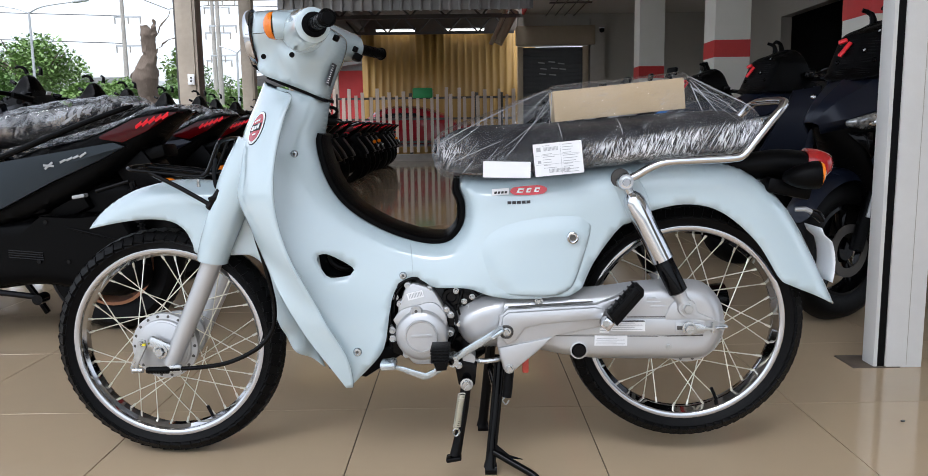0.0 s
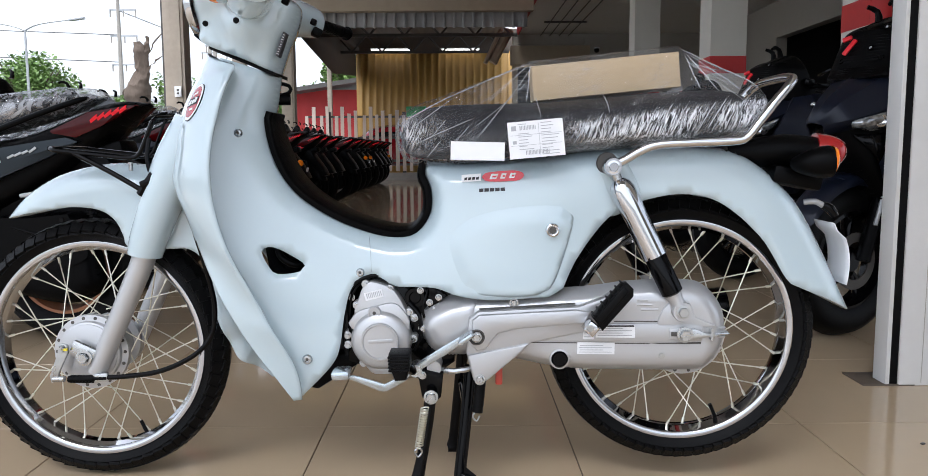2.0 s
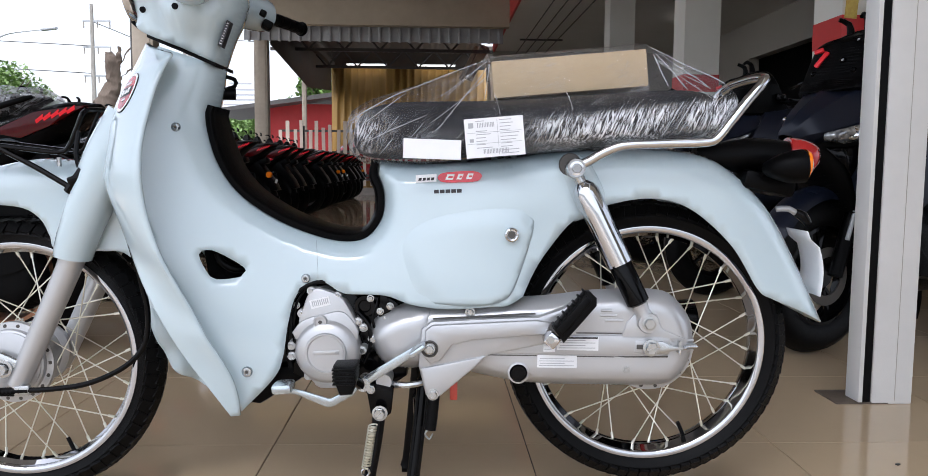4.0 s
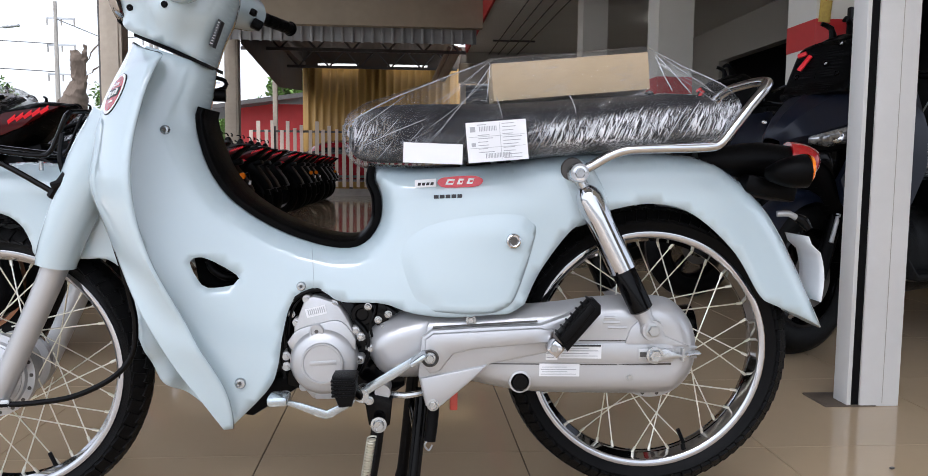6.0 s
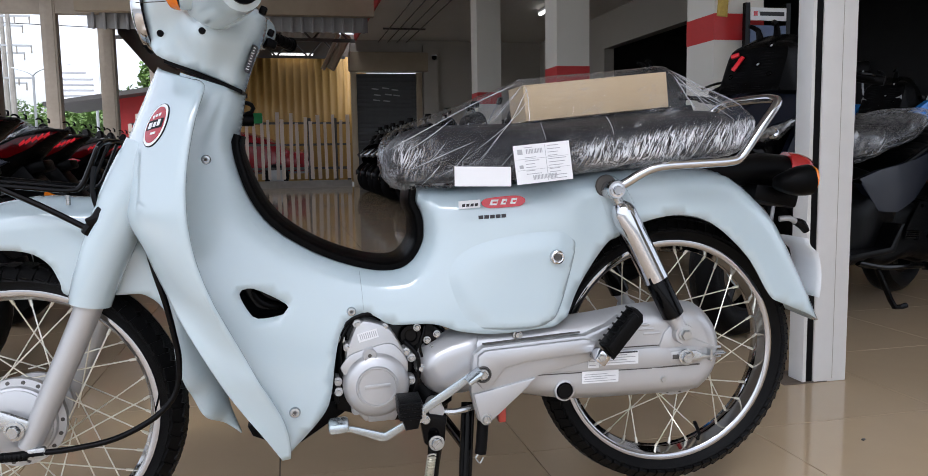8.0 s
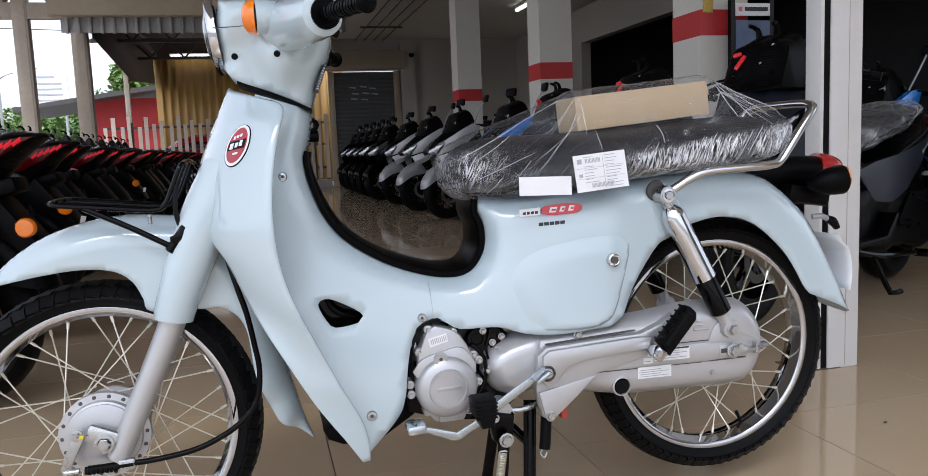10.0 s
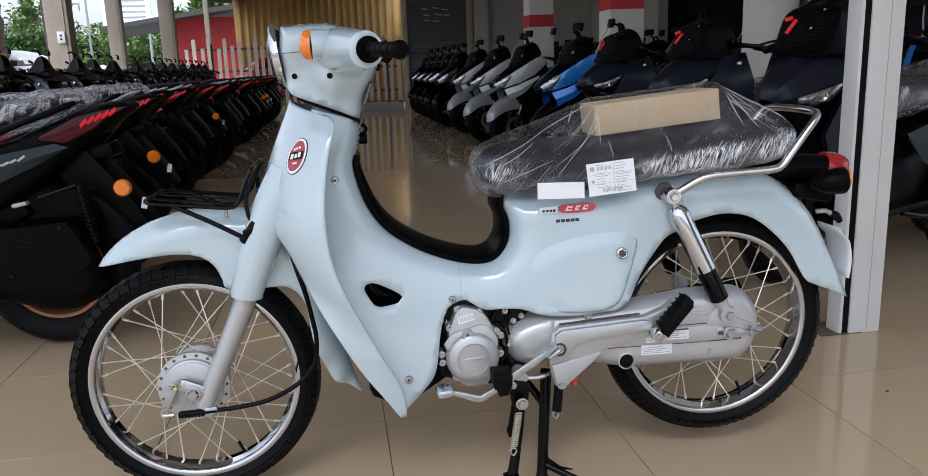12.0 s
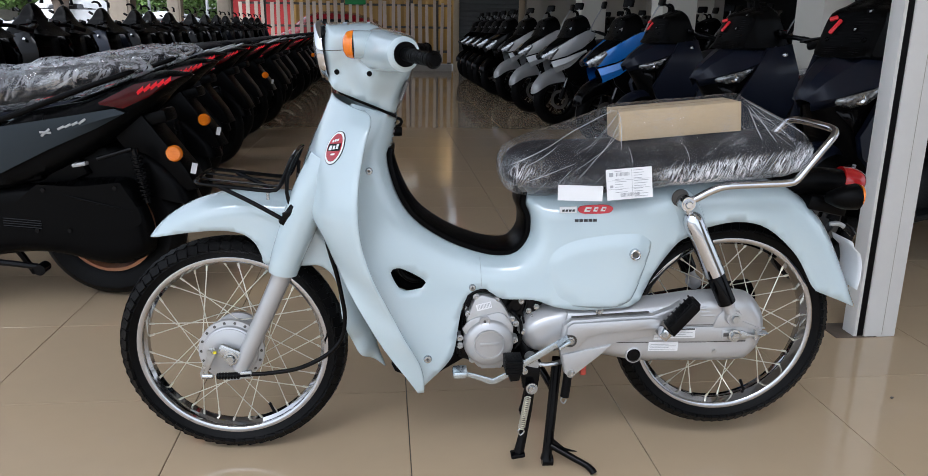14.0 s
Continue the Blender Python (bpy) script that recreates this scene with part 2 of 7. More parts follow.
    l.new(blend(calc("MAXIMUM", a, b), hazy, fold_glints), n["Material Output"].inputs["Surface"])
    return m


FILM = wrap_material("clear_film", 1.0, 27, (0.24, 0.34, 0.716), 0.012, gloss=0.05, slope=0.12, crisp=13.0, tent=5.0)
# yellowish see-through sheet that dims and warms the patches reflected in the floor
TINTSHEET = bpy.data.materials.new("yellowed_translucent_sheet")
TINTSHEET.use_nodes = True
cn, cl = TINTSHEET.node_tree.nodes, TINTSHEET.node_tree.links
ct, cc, cm = cn.new("ShaderNodeBsdfTranslucent"), cn.new("ShaderNodeBsdfTransparent"), cn.new("ShaderNodeMixShader")
ct.inputs["Color"].default_value, cc.inputs["Color"].default_value = (0.75, 0.60, 0.38, 1), (0.80, 0.66, 0.45, 1)
cm.inputs[0].default_value = 0.45
cl.new(ct.outputs[0], cm.inputs[1])
cl.new(cc.outputs[0], cm.inputs[2])
cl.new(cm.outputs[0], cn["Material Output"].inputs["Surface"])
# pale half-clear colour that stands in for light caught along the film
FOLD_GLINT = bpy.data.materials.new("film_crease")
FOLD_GLINT.use_nodes = True
FOLD_GLINT.node_tree.nodes["Principled BSDF"].inputs["Base Color"].default_value = (0.86, 0.88, 0.92, 1)
FOLD_GLINT.node_tree.nodes["Principled BSDF"].inputs["Roughness"].default_value = 0.2
FOLD_GLINT.node_tree.nodes["Principled BSDF"].inputs["Alpha"].default_value = 0.30
FILMFAR = wrap_material("dusty_clear_film", 1.0, 9, (0.35, 1.9, 0.92), 0.03, gloss=0.20)


# ---------- building tools ----------
def thing(name, label, category, m=None, group="", kind=""):
    ob = new(name)
    if m is not None:
        ob.matrix_world = m
    return tagged(ob, label, category, group, kind)


def part(name, bm, material, parent=None, label="", angle=40, m=None, solid=0.0):
    me = bpy.data.meshes.new(name)
    bm.to_mesh(me)
    bm.free()
    me.materials.append(material)
    me.shade_smooth()
    me.set_sharp_from_angle(angle=radians(angle))
    ob = new(name, me)
    ob.parent = parent
    if m is not None:
        ob.matrix_basis = m
    if solid:
        s = ob.modifiers.new("thickness", "SOLIDIFY")
        s.thickness, s.offset = solid, -1
    return tagged(ob, label)


def again(ob, parent, m, name=None):
    """Another object on the same mesh, under parent."""
    o = new(name or ob.name.split(".")[0], ob.data)
    o.parent, o.matrix_basis = parent, m
    return o


def catmull(pts, step=0.02, closed=False):
    """Points of a smooth line through pts, about step apart."""
    p = [np.array(q, float) for q in pts]
    n = len(p)
    out = []
    for i in range(n if closed else n - 1):
        a, b, c, d = (p[(i + k) % n] if closed else p[min(max(i + k, 0), n - 1)] for k in (-1, 0, 1, 2))
        cuts = max(1, int(round(np.linalg.norm(c - b) / step)))
        for j in range(cuts):
            t = j / cuts
            out.append(0.5 * (2 * b + (c - a) * t + (2 * a - 5 * b + 4 * c - d) * t * t + (3 * b - a - 3 * c + d) * t ** 3))
    if not closed:
        out.append(p[-1])
    return np.array(out)


def ring_join(bm, rings, closed_ends=True, loop=True):
    vs = [[bm.verts.new(co) for co in r] for r in rings]
    k = len(vs[0])
    for a, b in zip(vs, vs[1:]):
        for i in range(k if loop else k - 1):
            bm.faces.new((a[i], a[(i + 1) % k], b[(i + 1) % k], b[i]))
    if closed_ends and loop:
        bm.faces.new(list(reversed(vs[0])))
        bm.faces.new(vs[-1])
    return vs


def tube(bm, pts, r, segs=10, step=0.02, smooth=True, flat=1.0):
    """A round bar along pts; r is a number or one per given point."""
    p = [tuple(map(float, q)) for q in pts]
    rr = [r] * len(p) if isinstance(r, (int, float)) else list(r)
    line = catmull([(*q, s) for q, s in zip(p, rr)], step) if smooth and len(p) > 2 else np.array([(*q, s) for q, s in zip(p, rr)])
    pos, rad = line[:, :3], line[:, 3]
    tan = np.gradient(pos, axis=0)
    up = np.array([0.0, 1.0, 0.0]) if abs(tan[0][1]) < 0.8 * np.linalg.norm(tan[0]) else np.array([1.0, 0.0, 0.0])
    rings = []
    for q, t, s in zip(pos, tan, rad):
        t = t / (np.linalg.norm(t) + 1e-9)
        u = up - t * up.dot(t)
        u /= np.linalg.norm(u) + 1e-9
        up = u
        v = np.cross(t, u)
        rings.append([tuple(q + s * (math.cos(a) * u + flat * math.sin(a) * v)) for a in (2 * math.pi * i / segs for i in range(segs))])
    ring_join(bm, rings)
    return bm


def box(bm, c, s, rot=(0, 0, 0), bevel=0.0):
    m = Matrix.LocRotScale(c, Euler([radians(a) for a in rot]), s)
    made = bmesh.ops.create_cube(bm, size=1.0, matrix=m)["verts"]
    if bevel:
        edges = list({e for v in made for e in v.link_edges})
        bmesh.ops.bevel(bm, geom=edges, offset=bevel, segments=2, affect="EDGES", profile=0.5)
    return bm


def lathe(bm, prof, m=None, segs=32, caps=False):
    """Turn (radius, height) pairs round the axis z of m."""
    m = m or Matrix()
    rings = []
    for r, h in prof:
        rings.append([tuple(m @ Vector((r * math.cos(a), r * math.sin(a), h))) for a in (2 * math.pi * i / segs for i in range(segs))])
    ring_join(bm, rings, closed_ends=caps)
    return bm


def across(x, y, z, tilt=0):
    """A frame whose axis z points along the bike's -y."""
    return pose(x, y, z, 90, 0, tilt)


def rod(bm, a, b, r, r2=None, segs=12):
    return tube(bm, [a, b], [r, r2 if r2 is not None else r], segs, smooth=False)


def bolt(bm, x, y, z, r=0.009, h=0.006, washer=1.5):
    """A hexagonal bolt with a washer that faces -y."""
    lathe(bm, [(0.0001, h), (r * 0.9, h), (r, h * 0.8), (r, 0)], across(x, y, z), 6)
    lathe(bm, [(r * washer * 0.7, h * 0.35), (r * washer, h * 0.3), (r * washer, 0)], across(x, y, z), 16)
    return bm


def idw(ctrl):
    c = np.array(ctrl, float)

    def f(x, z):
        d = (x[:, None] - c[None, :, 0]) ** 2 + (z[:, None] - c[None, :, 1]) ** 2 + 1e-4
        w = 1 / d ** 1.5
        return (w * c[None, :, 2]).sum(1) / w.sum(1)
    return f


def smooth_field(ctrl):
    """Thin-plate surface through control heights (x, z, w): smooth everywhere."""
    c = np.array(ctrl, float)
    kern = lambda d2: np.where(d2 > 1e-12, d2 * np.log(d2 + 1e-20), 0.0)
    n = len(c)
    a = np.zeros((n + 3, n + 3))
    a[:n, :n] = kern(((c[:, None, :2] - c[None, :, :2]) ** 2).sum(2)) + np.eye(n) * 2e-3
    a[:n, n:] = np.c_[np.ones(n), c[:, :2]]
    a[n:, :n] = a[:n, n:].T
    k = np.linalg.solve(a, np.r_[c[:, 2], 0, 0, 0])

    def f(x, z):
        d2 = (x[:, None] - c[None, :, 0]) ** 2 + (z[:, None] - c[None, :, 1]) ** 2
        return kern(d2) @ k[:n] + k[n] + k[n + 1] * x + k[n + 2] * z
    return f


def seg_distance(px, pz, a, b):
    """Distance of points to the nearest of the segments a-b."""
    best = np.full(len(px), 9.0)
    for (ax, az), (bx, bz) in zip(a, b):
        dx, dz = bx - ax, bz - az
        t = np.clip(((px - ax) * dx + (pz - az) * dz) / (dx * dx + dz * dz + 1e-12), 0, 1)
        best = np.minimum(best, np.hypot(px - ax - t * dx, pz - az - t * dz))
    return best


def inside(px, pz, poly):
    c = np.zeros(len(px), bool)
    q = np.roll(poly, -1, axis=0)
    for (ax, az), (bx, bz) in zip(poly, q):
        hit = (az > pz) != (bz > pz)
        with np.errstate(divide="ignore", invalid="ignore"):
            c ^= hit & (px < (bx - ax) * (pz - az) / (bz - az + 1e-15) + ax)
    return c


def panel(runs, width, r, step=0.02, y0=0.0, mirror=True, holes=(), soft=0.0):
    """A bulging panel over a side outline. runs: smooth lines [(x, z), ...] end to end, each with True where the edge is rounded
    off to y0 and False where it stays open. width(x, z): how far it bulges to -y (and +y when mirrored). r: the rounding's radius."""
    pts, flags = [], []
    for line, shut in runs:
        q = catmull(line, step * 0.7)
        pts.extend(q[:-1]), flags.extend([shut] * (len(q) - 1))
    poly = np.array(pts)
    nxt = np.roll(poly, -1, axis=0)
    shut = np.array(flags)
    loops = [poly] + [catmull(h, step * 0.6, True) for h in holes]
    (x0, z0), (x1, z1) = poly.min(0), poly.max(0)
    gx, gz = np.meshgrid(np.arange(x0, x1, step), np.arange(z0, z1, step))
    gx = gx + (np.arange(gx.shape[0]) % 2)[:, None] * step * 0.5
    gx, gz = gx.ravel(), gz.ravel()
    cand = [np.stack([gx, gz], 1)]
    d = nxt - poly
    nrm = np.stack([-d[:, 1], d[:, 0]], 1) / (np.linalg.norm(d, axis=1)[:, None] + 1e-9)
    for k in (0.04, 0.14, 0.32, 0.6):
        for s in (1, -1):
            cand.append(((poly + nxt) / 2 + s * nrm * r * k)[shut])
    cand = np.concatenate(cand)
    keep = inside(cand[:, 0], cand[:, 1], poly)
    for h in loops[1:]:
        keep &= ~inside(cand[:, 0], cand[:, 1], h)
    alld = seg_distance(cand[:, 0], cand[:, 1], np.concatenate(loops), np.concatenate([np.roll(q, -1, axis=0) for q in loops]))
    n_grid = len(gx)
    need = np.full(len(cand), r * 0.035)
    need[:n_grid] = step * 0.45
    cand = cand[keep & (alld > need)]
    verts, edges, base = [], [], 0
    for q in loops:
        k = len(q)
        verts += [Vector(v) for v in q]
        edges += [(base + i, base + (i + 1) % k) for i in range(k)]
        base += k
    verts += [Vector(v) for v in cand]
    from mathutils.geometry import delaunay_2d_cdt
    vo, _, fo, *_ = delaunay_2d_cdt(verts, edges, [], 1, 1e-5)
    v = np.array([(q.x, q.y) for q in vo])
    cen = np.array([v[list(f)].mean(0) for f in fo])
    good = inside(cen[:, 0], cen[:, 1], poly)
    for h in loops[1:]:
        good &= ~inside(cen[:, 0], cen[:, 1], h)
    if shut.any():
        dist = seg_distance(v[:, 0], v[:, 1], poly[shut], nxt[shut])
        f = np.clip(dist / r, 0, 1)
        f = np.sqrt(np.maximum(0, 1 - (1 - f) ** 2)) if not soft else f * f * (3 - 2 * f) * soft + (1 - soft) * np.sqrt(np.maximum(0, 1 - (1 - f) ** 2))
    else:
        f = np.ones(len(v))
    y = f * width(v[:, 0], v[:, 1])
    bm = bmesh.new()
    for side in ((-1, 1) if mirror else (-1,)):
        vv = [bm.verts.new((a, (y0 - h) if side < 0 else (-y0 + h), b)) for (a, b), h in zip(v, y)]
        for fc, ok in zip(fo, good):
            if ok and len(set(fc)) > 2:
                try:
                    bm.faces.new([vv[i] for i in (fc if side < 0 else reversed(fc))])
                except ValueError:
                    pass
    bmesh.ops.remove_doubles(bm, verts=bm.verts, dist=2e-4)
    bmesh.ops.recalc_face_normals(bm, faces=bm.faces)
    return bm


def const(w):
    return lambda x, z: np.full(len(x), w)


def slab(outline, y0, y1, bevel=0.003, step=None):
    """A plate with the side outline [(x, z), ...] between y0 and y1."""
    q = catmull(outline, step, True) if step else np.array(outline)
    bm = bmesh.new()
    a = [bm.verts.new((x, y0, z)) for x, z in q]
    b = [bm.verts.new((x, y1, z)) for x, z in q]
    k = len(a)
    bm.faces.new(a), bm.faces.new(list(reversed(b)))
    for i in range(k):
        bm.faces.new((a[i], b[i], b[(i + 1) % k], a[(i + 1) % k]))
    bmesh.ops.recalc_face_normals(bm, faces=bm.faces)
    if bevel:
        rim = [e for e in bm.edges if len(e.link_faces) == 2 and any(len(f.verts) > 4 or k == 4 for f in e.link_faces)]
        bmesh.ops.bevel(bm, geom=rim, offset=bevel, segments=2, affect="EDGES", profile=0.5)
    return bm


# ---------- the setting ----------
def structure(name, bm, material, label, category="", angle=30):
    return tagged(part(name, bm, material, None, label, angle), kind="structure", category=category)


def blocks(*rows):
    bm = bmesh.new()
    for x0, x1, y0, y1, z0, z1 in rows:
        box(bm, ((x0 + x1) / 2, (y0 + y1) / 2, (z0 + z1) / 2), (x1 - x0, y1 - y0, z1 - z0))
    return bm


structure("ground", blocks((-400, 400, -300, 600, -0.5, -0.08)), ASPHALT, "wide grey paved ground outside the showroom", "ground")
floor = structure("floor", blocks((-5.4, 6.0, -2.2, 19.0, -0.4, -0.004)), GROUT, "polished beige porcelain tile showroom floor", "floor")
ROOF_Z = 3.42
# right-hand building: back wall, right wall with a dark opening, pillars, slab
structure("wall_north", blocks((3.0, 6.0, 19.0, 19.2, 0, ROOF_Z), (1.35, 3.0, 19.0, 19.2, 2.68, ROOF_Z)), GREYWALL, "grey plastered back wall of the covered hall", "wall")
structure("wall_east", blocks((6.0, 6.2, 15.0, 19.2, 0, ROOF_Z), (6.0, 6.2, 3.6, 15.0, 2.75, ROOF_Z), (6.0, 6.2, 3.6, 4.0, 0, 2.75)), GREYWALL,
          "grey plastered side wall with a wide dark opening", "wall")
# unseen wall behind the camera, placed to darken the floor on the right
structure("wall_south", blocks((3.0, 6.2, -2.2, -2.0, 0, ROOF_Z)), GREYWALL, "unseen grey plastered wall added behind the camera to shade the right-hand floor", "wall")
# all faces of the room coloured dark, so the opening reads as shade
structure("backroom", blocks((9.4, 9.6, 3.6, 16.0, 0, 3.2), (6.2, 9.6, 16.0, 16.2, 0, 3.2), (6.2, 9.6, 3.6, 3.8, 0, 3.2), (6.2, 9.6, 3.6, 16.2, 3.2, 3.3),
                             (6.0, 9.6, 3.6, 16.2, -0.3, -0.004)), ROOMSHADE, "storage room behind the wide opening, its shade put into near-black colour", "room")
structure("ceiling", blocks((1.5, 6.2, -1.5, 19.2, ROOF_Z, ROOF_Z + 0.2)), WHITEWALL, "grey plastered concrete ceiling slab", "ceiling")
structure("fascia", blocks((1.46, 1.5, 2.0, 19.2, ROOF_Z - 0.02, ROOF_Z + 0.55)), BAND, "bright red fascia board along the slab edge", "trim")
# added out of view; stops sky leaking between fascia and canopy onto the tiles
structure("upper_wall", blocks((1.465, 1.495, -1.5, 19.2, ROOF_Z + 0.55, 4.62)), WHITEWALL, "unseen plastered strip added above the fascia to block the sky", "wall")
# roof out of view: its edges and left extension shape daylight and floor reflections
structure("canopy_roof", blocks((-3.7, 1.46, -1.2, 12.35, 4.55, 4.6), (-3.7, 1.46, 12.83, 14.95, 4.55, 4.6), (-5.2, -3.7, 11.5, 14.95, 4.55, 4.6), (-3.7, -3.5, 12.35, 12.83, 4.55, 4.6), (-2.76, -2.69, 12.35, 12.83, 4.55, 4.6), (-1.34, -1.27, 12.35, 12.83, 4.55, 4.6), (-0.77, 1.46, 12.35, 12.83, 4.55, 4.6)), SHEET, "unseen grey metal sheet canopy roof with edges set to shape the light", "roof")
structure("canopy_end", blocks((-3.6, 1.458, 14.95, 15.05, 3.66, 3.85), (-3.6, 1.458, 14.95, 15.05, 4.28, 4.75), (-3.6, -3.36, 14.95, 15.05, 3.85, 4.28), (-2.54, -2.46, 14.95, 15.05, 3.85, 4.28), (-1.24, -1.16, 14.95, 15.05, 3.85, 4.28), (0.11, 0.19, 14.95, 15.05, 3.85, 4.28), (-5.6, -3.6, 14.97, 15.03, 3.60, 5.2)), CREAM, "cream board with a row of high openings above the beam", "wall")
# added out of view, only to tint what the tiles reflect
structure("clerestory_panel", blocks((-3.36, 1.458, 15.0, 15.006, 3.85, 4.28)), TINTSHEET, "unseen yellowish translucent sheet added behind the high openings to dim their reflection", "panel")
structure("cream_beam", blocks((-3.6, 1.458, 14.9, 15.1, 3.25, 3.66), (-3.3, 1.46, 10.5, 10.7, 3.45, 3.85)), CREAM, "cream painted beam across the aisle", "beam")
for i, py in enumerate((5.8, 9.2, 13.0)):
    col = thing("pillar", "white square concrete pillar with a red painted band", "pillar", pose(3.06, py, 0), "white pillars", "structure")
    part("shaft", blocks((-0.2, 0.2, -0.2, 0.2, 0, ROOF_Z)), WHITEWALL, col)
    part("band", blocks((-0.203, 0.203, -0.203, 0.203, 1.53, 1.72)), BAND, col, "red painted band")


# white steel column beside the motorcycle, in a dark floor socket
col = thing("steel_column", "white painted steel column with a dark rubber seal", "column", pose(1.385, 2.46, 0), kind="structure")
part("box_section", box(bmesh.new(), (0.014, 0.0, 2.0), (0.118, 0.11, 4.0), bevel=0.004), COLUMN, col)
part("seal", box(bmesh.new(), (-0.0575, -0.025, 2.0), (0.024, 0.05, 3.99)), RUBBER, col, "black rubber seal strip")
part("edge_strip", box(bmesh.new(), (-0.0765, -0.02, 2.0), (0.013, 0.07, 3.99), bevel=0.002), COLUMN, col)
part("seam", box(bmesh.new(), (0.022, -0.0555, 2.0), (0.0012, 0.002, 3.98)), GREYWALL, col)
part("floor_plate", box(bmesh.new(), (-0.07, 0.01, 0.002), (0.15, 0.13, 0.006), bevel=0.001), mat("rusty_plate", (0.10, 0.075, 0.055), 0.7, grain=0.5, scale=30, color2=(0.05, 0.04, 0.03)), col, "dark rusty floor socket")

# posts at the open side
def tan_post(x, y, w, h, flange=True):
    p = thing("post", "tan painted weathered concrete post", "post", pose(x, y, 0), "posts along the open side", "structure")
    bm = box(bmesh.new(), (0, 0, h / 2), (w, w * 0.9, h), bevel=0.008)
    if flange:
        box(bm, (w * 0.1, -w * 0.46, h / 2), (w * 0.5, 0.02, h))
    part("shaft", bm, POSTTAN, p)
    return p


first_post = tan_post(-3.40, 10.0, 0.25, 3.95)
part("dark_edge", box(bmesh.new(), (-0.145, 0, 1.97), (0.035, 0.12, 3.94)), DARKSTEEL, first_post)
tan_post(-4.12, 15.4, 0.24, 3.7)
tan_post(-3.45, 16.6, 0.27, 3.9)
tan_post(-3.40, 21.5, 0.12, 3.6, False)
outlet = thing("wall_socket", "white plastic power socket on a post", "socket", pose(-3.36, 9.875, 1.42))
part("cover", box(bmesh.new(), (0, -0.018, 0), (0.085, 0.02, 0.13), bevel=0.006), PAPER, outlet)
for dz in (-0.02, 0.02):
    part("insert", box(bmesh.new(), (0, -0.029, dz), (0.025, 0.003, 0.022)), DARKSTEEL, outlet)

# beams and trusses over the far aisle
bm = blocks((-5.4, -3.3, 15.3, 15.45, 3.25, 3.52), (-5.4, -3.3, 15.3, 15.45, 3.95, 4.1))
for i in range(2):
    x = -5.2 + i * 0.8
    tube(bm, [(x, 15.37, 3.5), (x + 0.4, 15.37, 3.95)], 0.05, 4, smooth=False)
    tube(bm, [(x + 0.8, 15.37, 3.5), (x + 0.4, 15.37, 3.95)], 0.05, 4, smooth=False)
structure("side_truss", bm, POSTTAN, "tan painted roof truss over the open side", "beam")


def corrugated(x0, x1, y, z0, z1, pitch, depth, material, name, label, cat):
    """Upright ribbed sheet that faces -y."""
    bm = bmesh.new()
    xs, ys = [], []
    x = x0
    while x < x1:
        for dx, dy in ((0, 0), (0.55, 0), (0.68, -1), (0.87, -1)):
            xs.append(x + dx * pitch), ys.append(y + dy * depth)
        x += pitch
    lo = [bm.verts.new((a, b, z0)) for a, b in zip(xs, ys)]
    hi = [bm.verts.new((a, b, z1)) for a, b in zip(xs, ys)]
    for i in range(len(xs) - 1):
        bm.faces.new((lo[i], lo[i + 1], hi[i + 1], hi[i]))
    ob = structure(name, bm, material, label, cat)
    s = ob.modifiers.new("thickness", "SOLIDIFY")
    s.thickness = 0.01
    return ob


corrugated(-3.0, 2.2, 24.0, -0.05, 3.64, 0.21, 0.045, YELLOW, "yellow_wall", "yellow ochre ribbed metal sheet wall", "wall")
bm = bmesh.new()
xs = np.arange(-3.7, 1.4, 0.08)
rows = [[bm.verts.new((x, y, 3.75 + (y - 15) * 0.035 + 0.02 * (i % 2))) for i, x in enumerate(xs)] for y in (15.3, 24.5)]
for i in range(len(xs) - 1):
    bm.faces.new((rows[0][i], rows[1][i], rows[1][i + 1], rows[0][i + 1]))
far_roof = structure("far_roof", bm, DARKSHEET, "corrugated metal roof over the far yard", "roof")
far_roof.modifiers.new("thickness", "SOLIDIFY").thickness = 0.01
structure("eave_board", slab([(-3.12, 3.75), (-2.9, 3.75), (-2.9, 3.60), (-3.12, 3.60)], 15.5, 24.0, 0), DARKSHEET, "dark eave along the far roof", "trim")
bm = bmesh.new()
ring_join(bm, [[(-3.02, 15.4, 3.8), (-3.02, 15.4, 2.95)], [(-3.06, 20.0, 3.9), (-3.06, 20.0, 2.62)], [(-3.0, 23.95, 4.05), (-3.0, 23.95, 2.92)]], loop=False)
side = structure("side_sheet", bm, DARKSHEET, "dark hanging sheet at the side of the far roof", "wall")
side.modifiers.new("thickness", "SOLIDIFY").thickness = 0.01
structure("gable", blocks((-3.2, 2.2, 24.05, 24.15, 3.60, 4.3)), DARKSHEET, "dark sheet gable above the yellow wall", "wall")
bm = blocks((-3.5, 1.38, 15.34, 15.36, 3.02, 3.80))
for i in range(26):
    box(bm, (-3.4 + i * 0.188, 15.31, 3.33), (0.05, 0.05, 0.66), bevel=0.008)
structure("roof_edge", bm, SHEET, "grey sheet roof edge behind the beam", "trim")
bm = bmesh.new()
for y in (18.2, 21.2):
    box(bm, (-1.1, y, 3.72), (5.0, 0.06, 0.07))
    box(bm, (-1.1, y, 3.28), (5.0, 0.06, 0.07))
    for i in range(6):
        x = -3.55 + i * 0.8
        tube(bm, [(x, y, 3.28), (x + 0.4, y, 3.72)], 0.022, 4, smooth=False)
        tube(bm, [(x + 0.8, y, 3.28), (x + 0.4, y, 3.72)], 0.022, 4, smooth=False)
structure("roof_truss", bm, DARKSTEEL, "dark steel lattice trusses under the far roof", "truss")
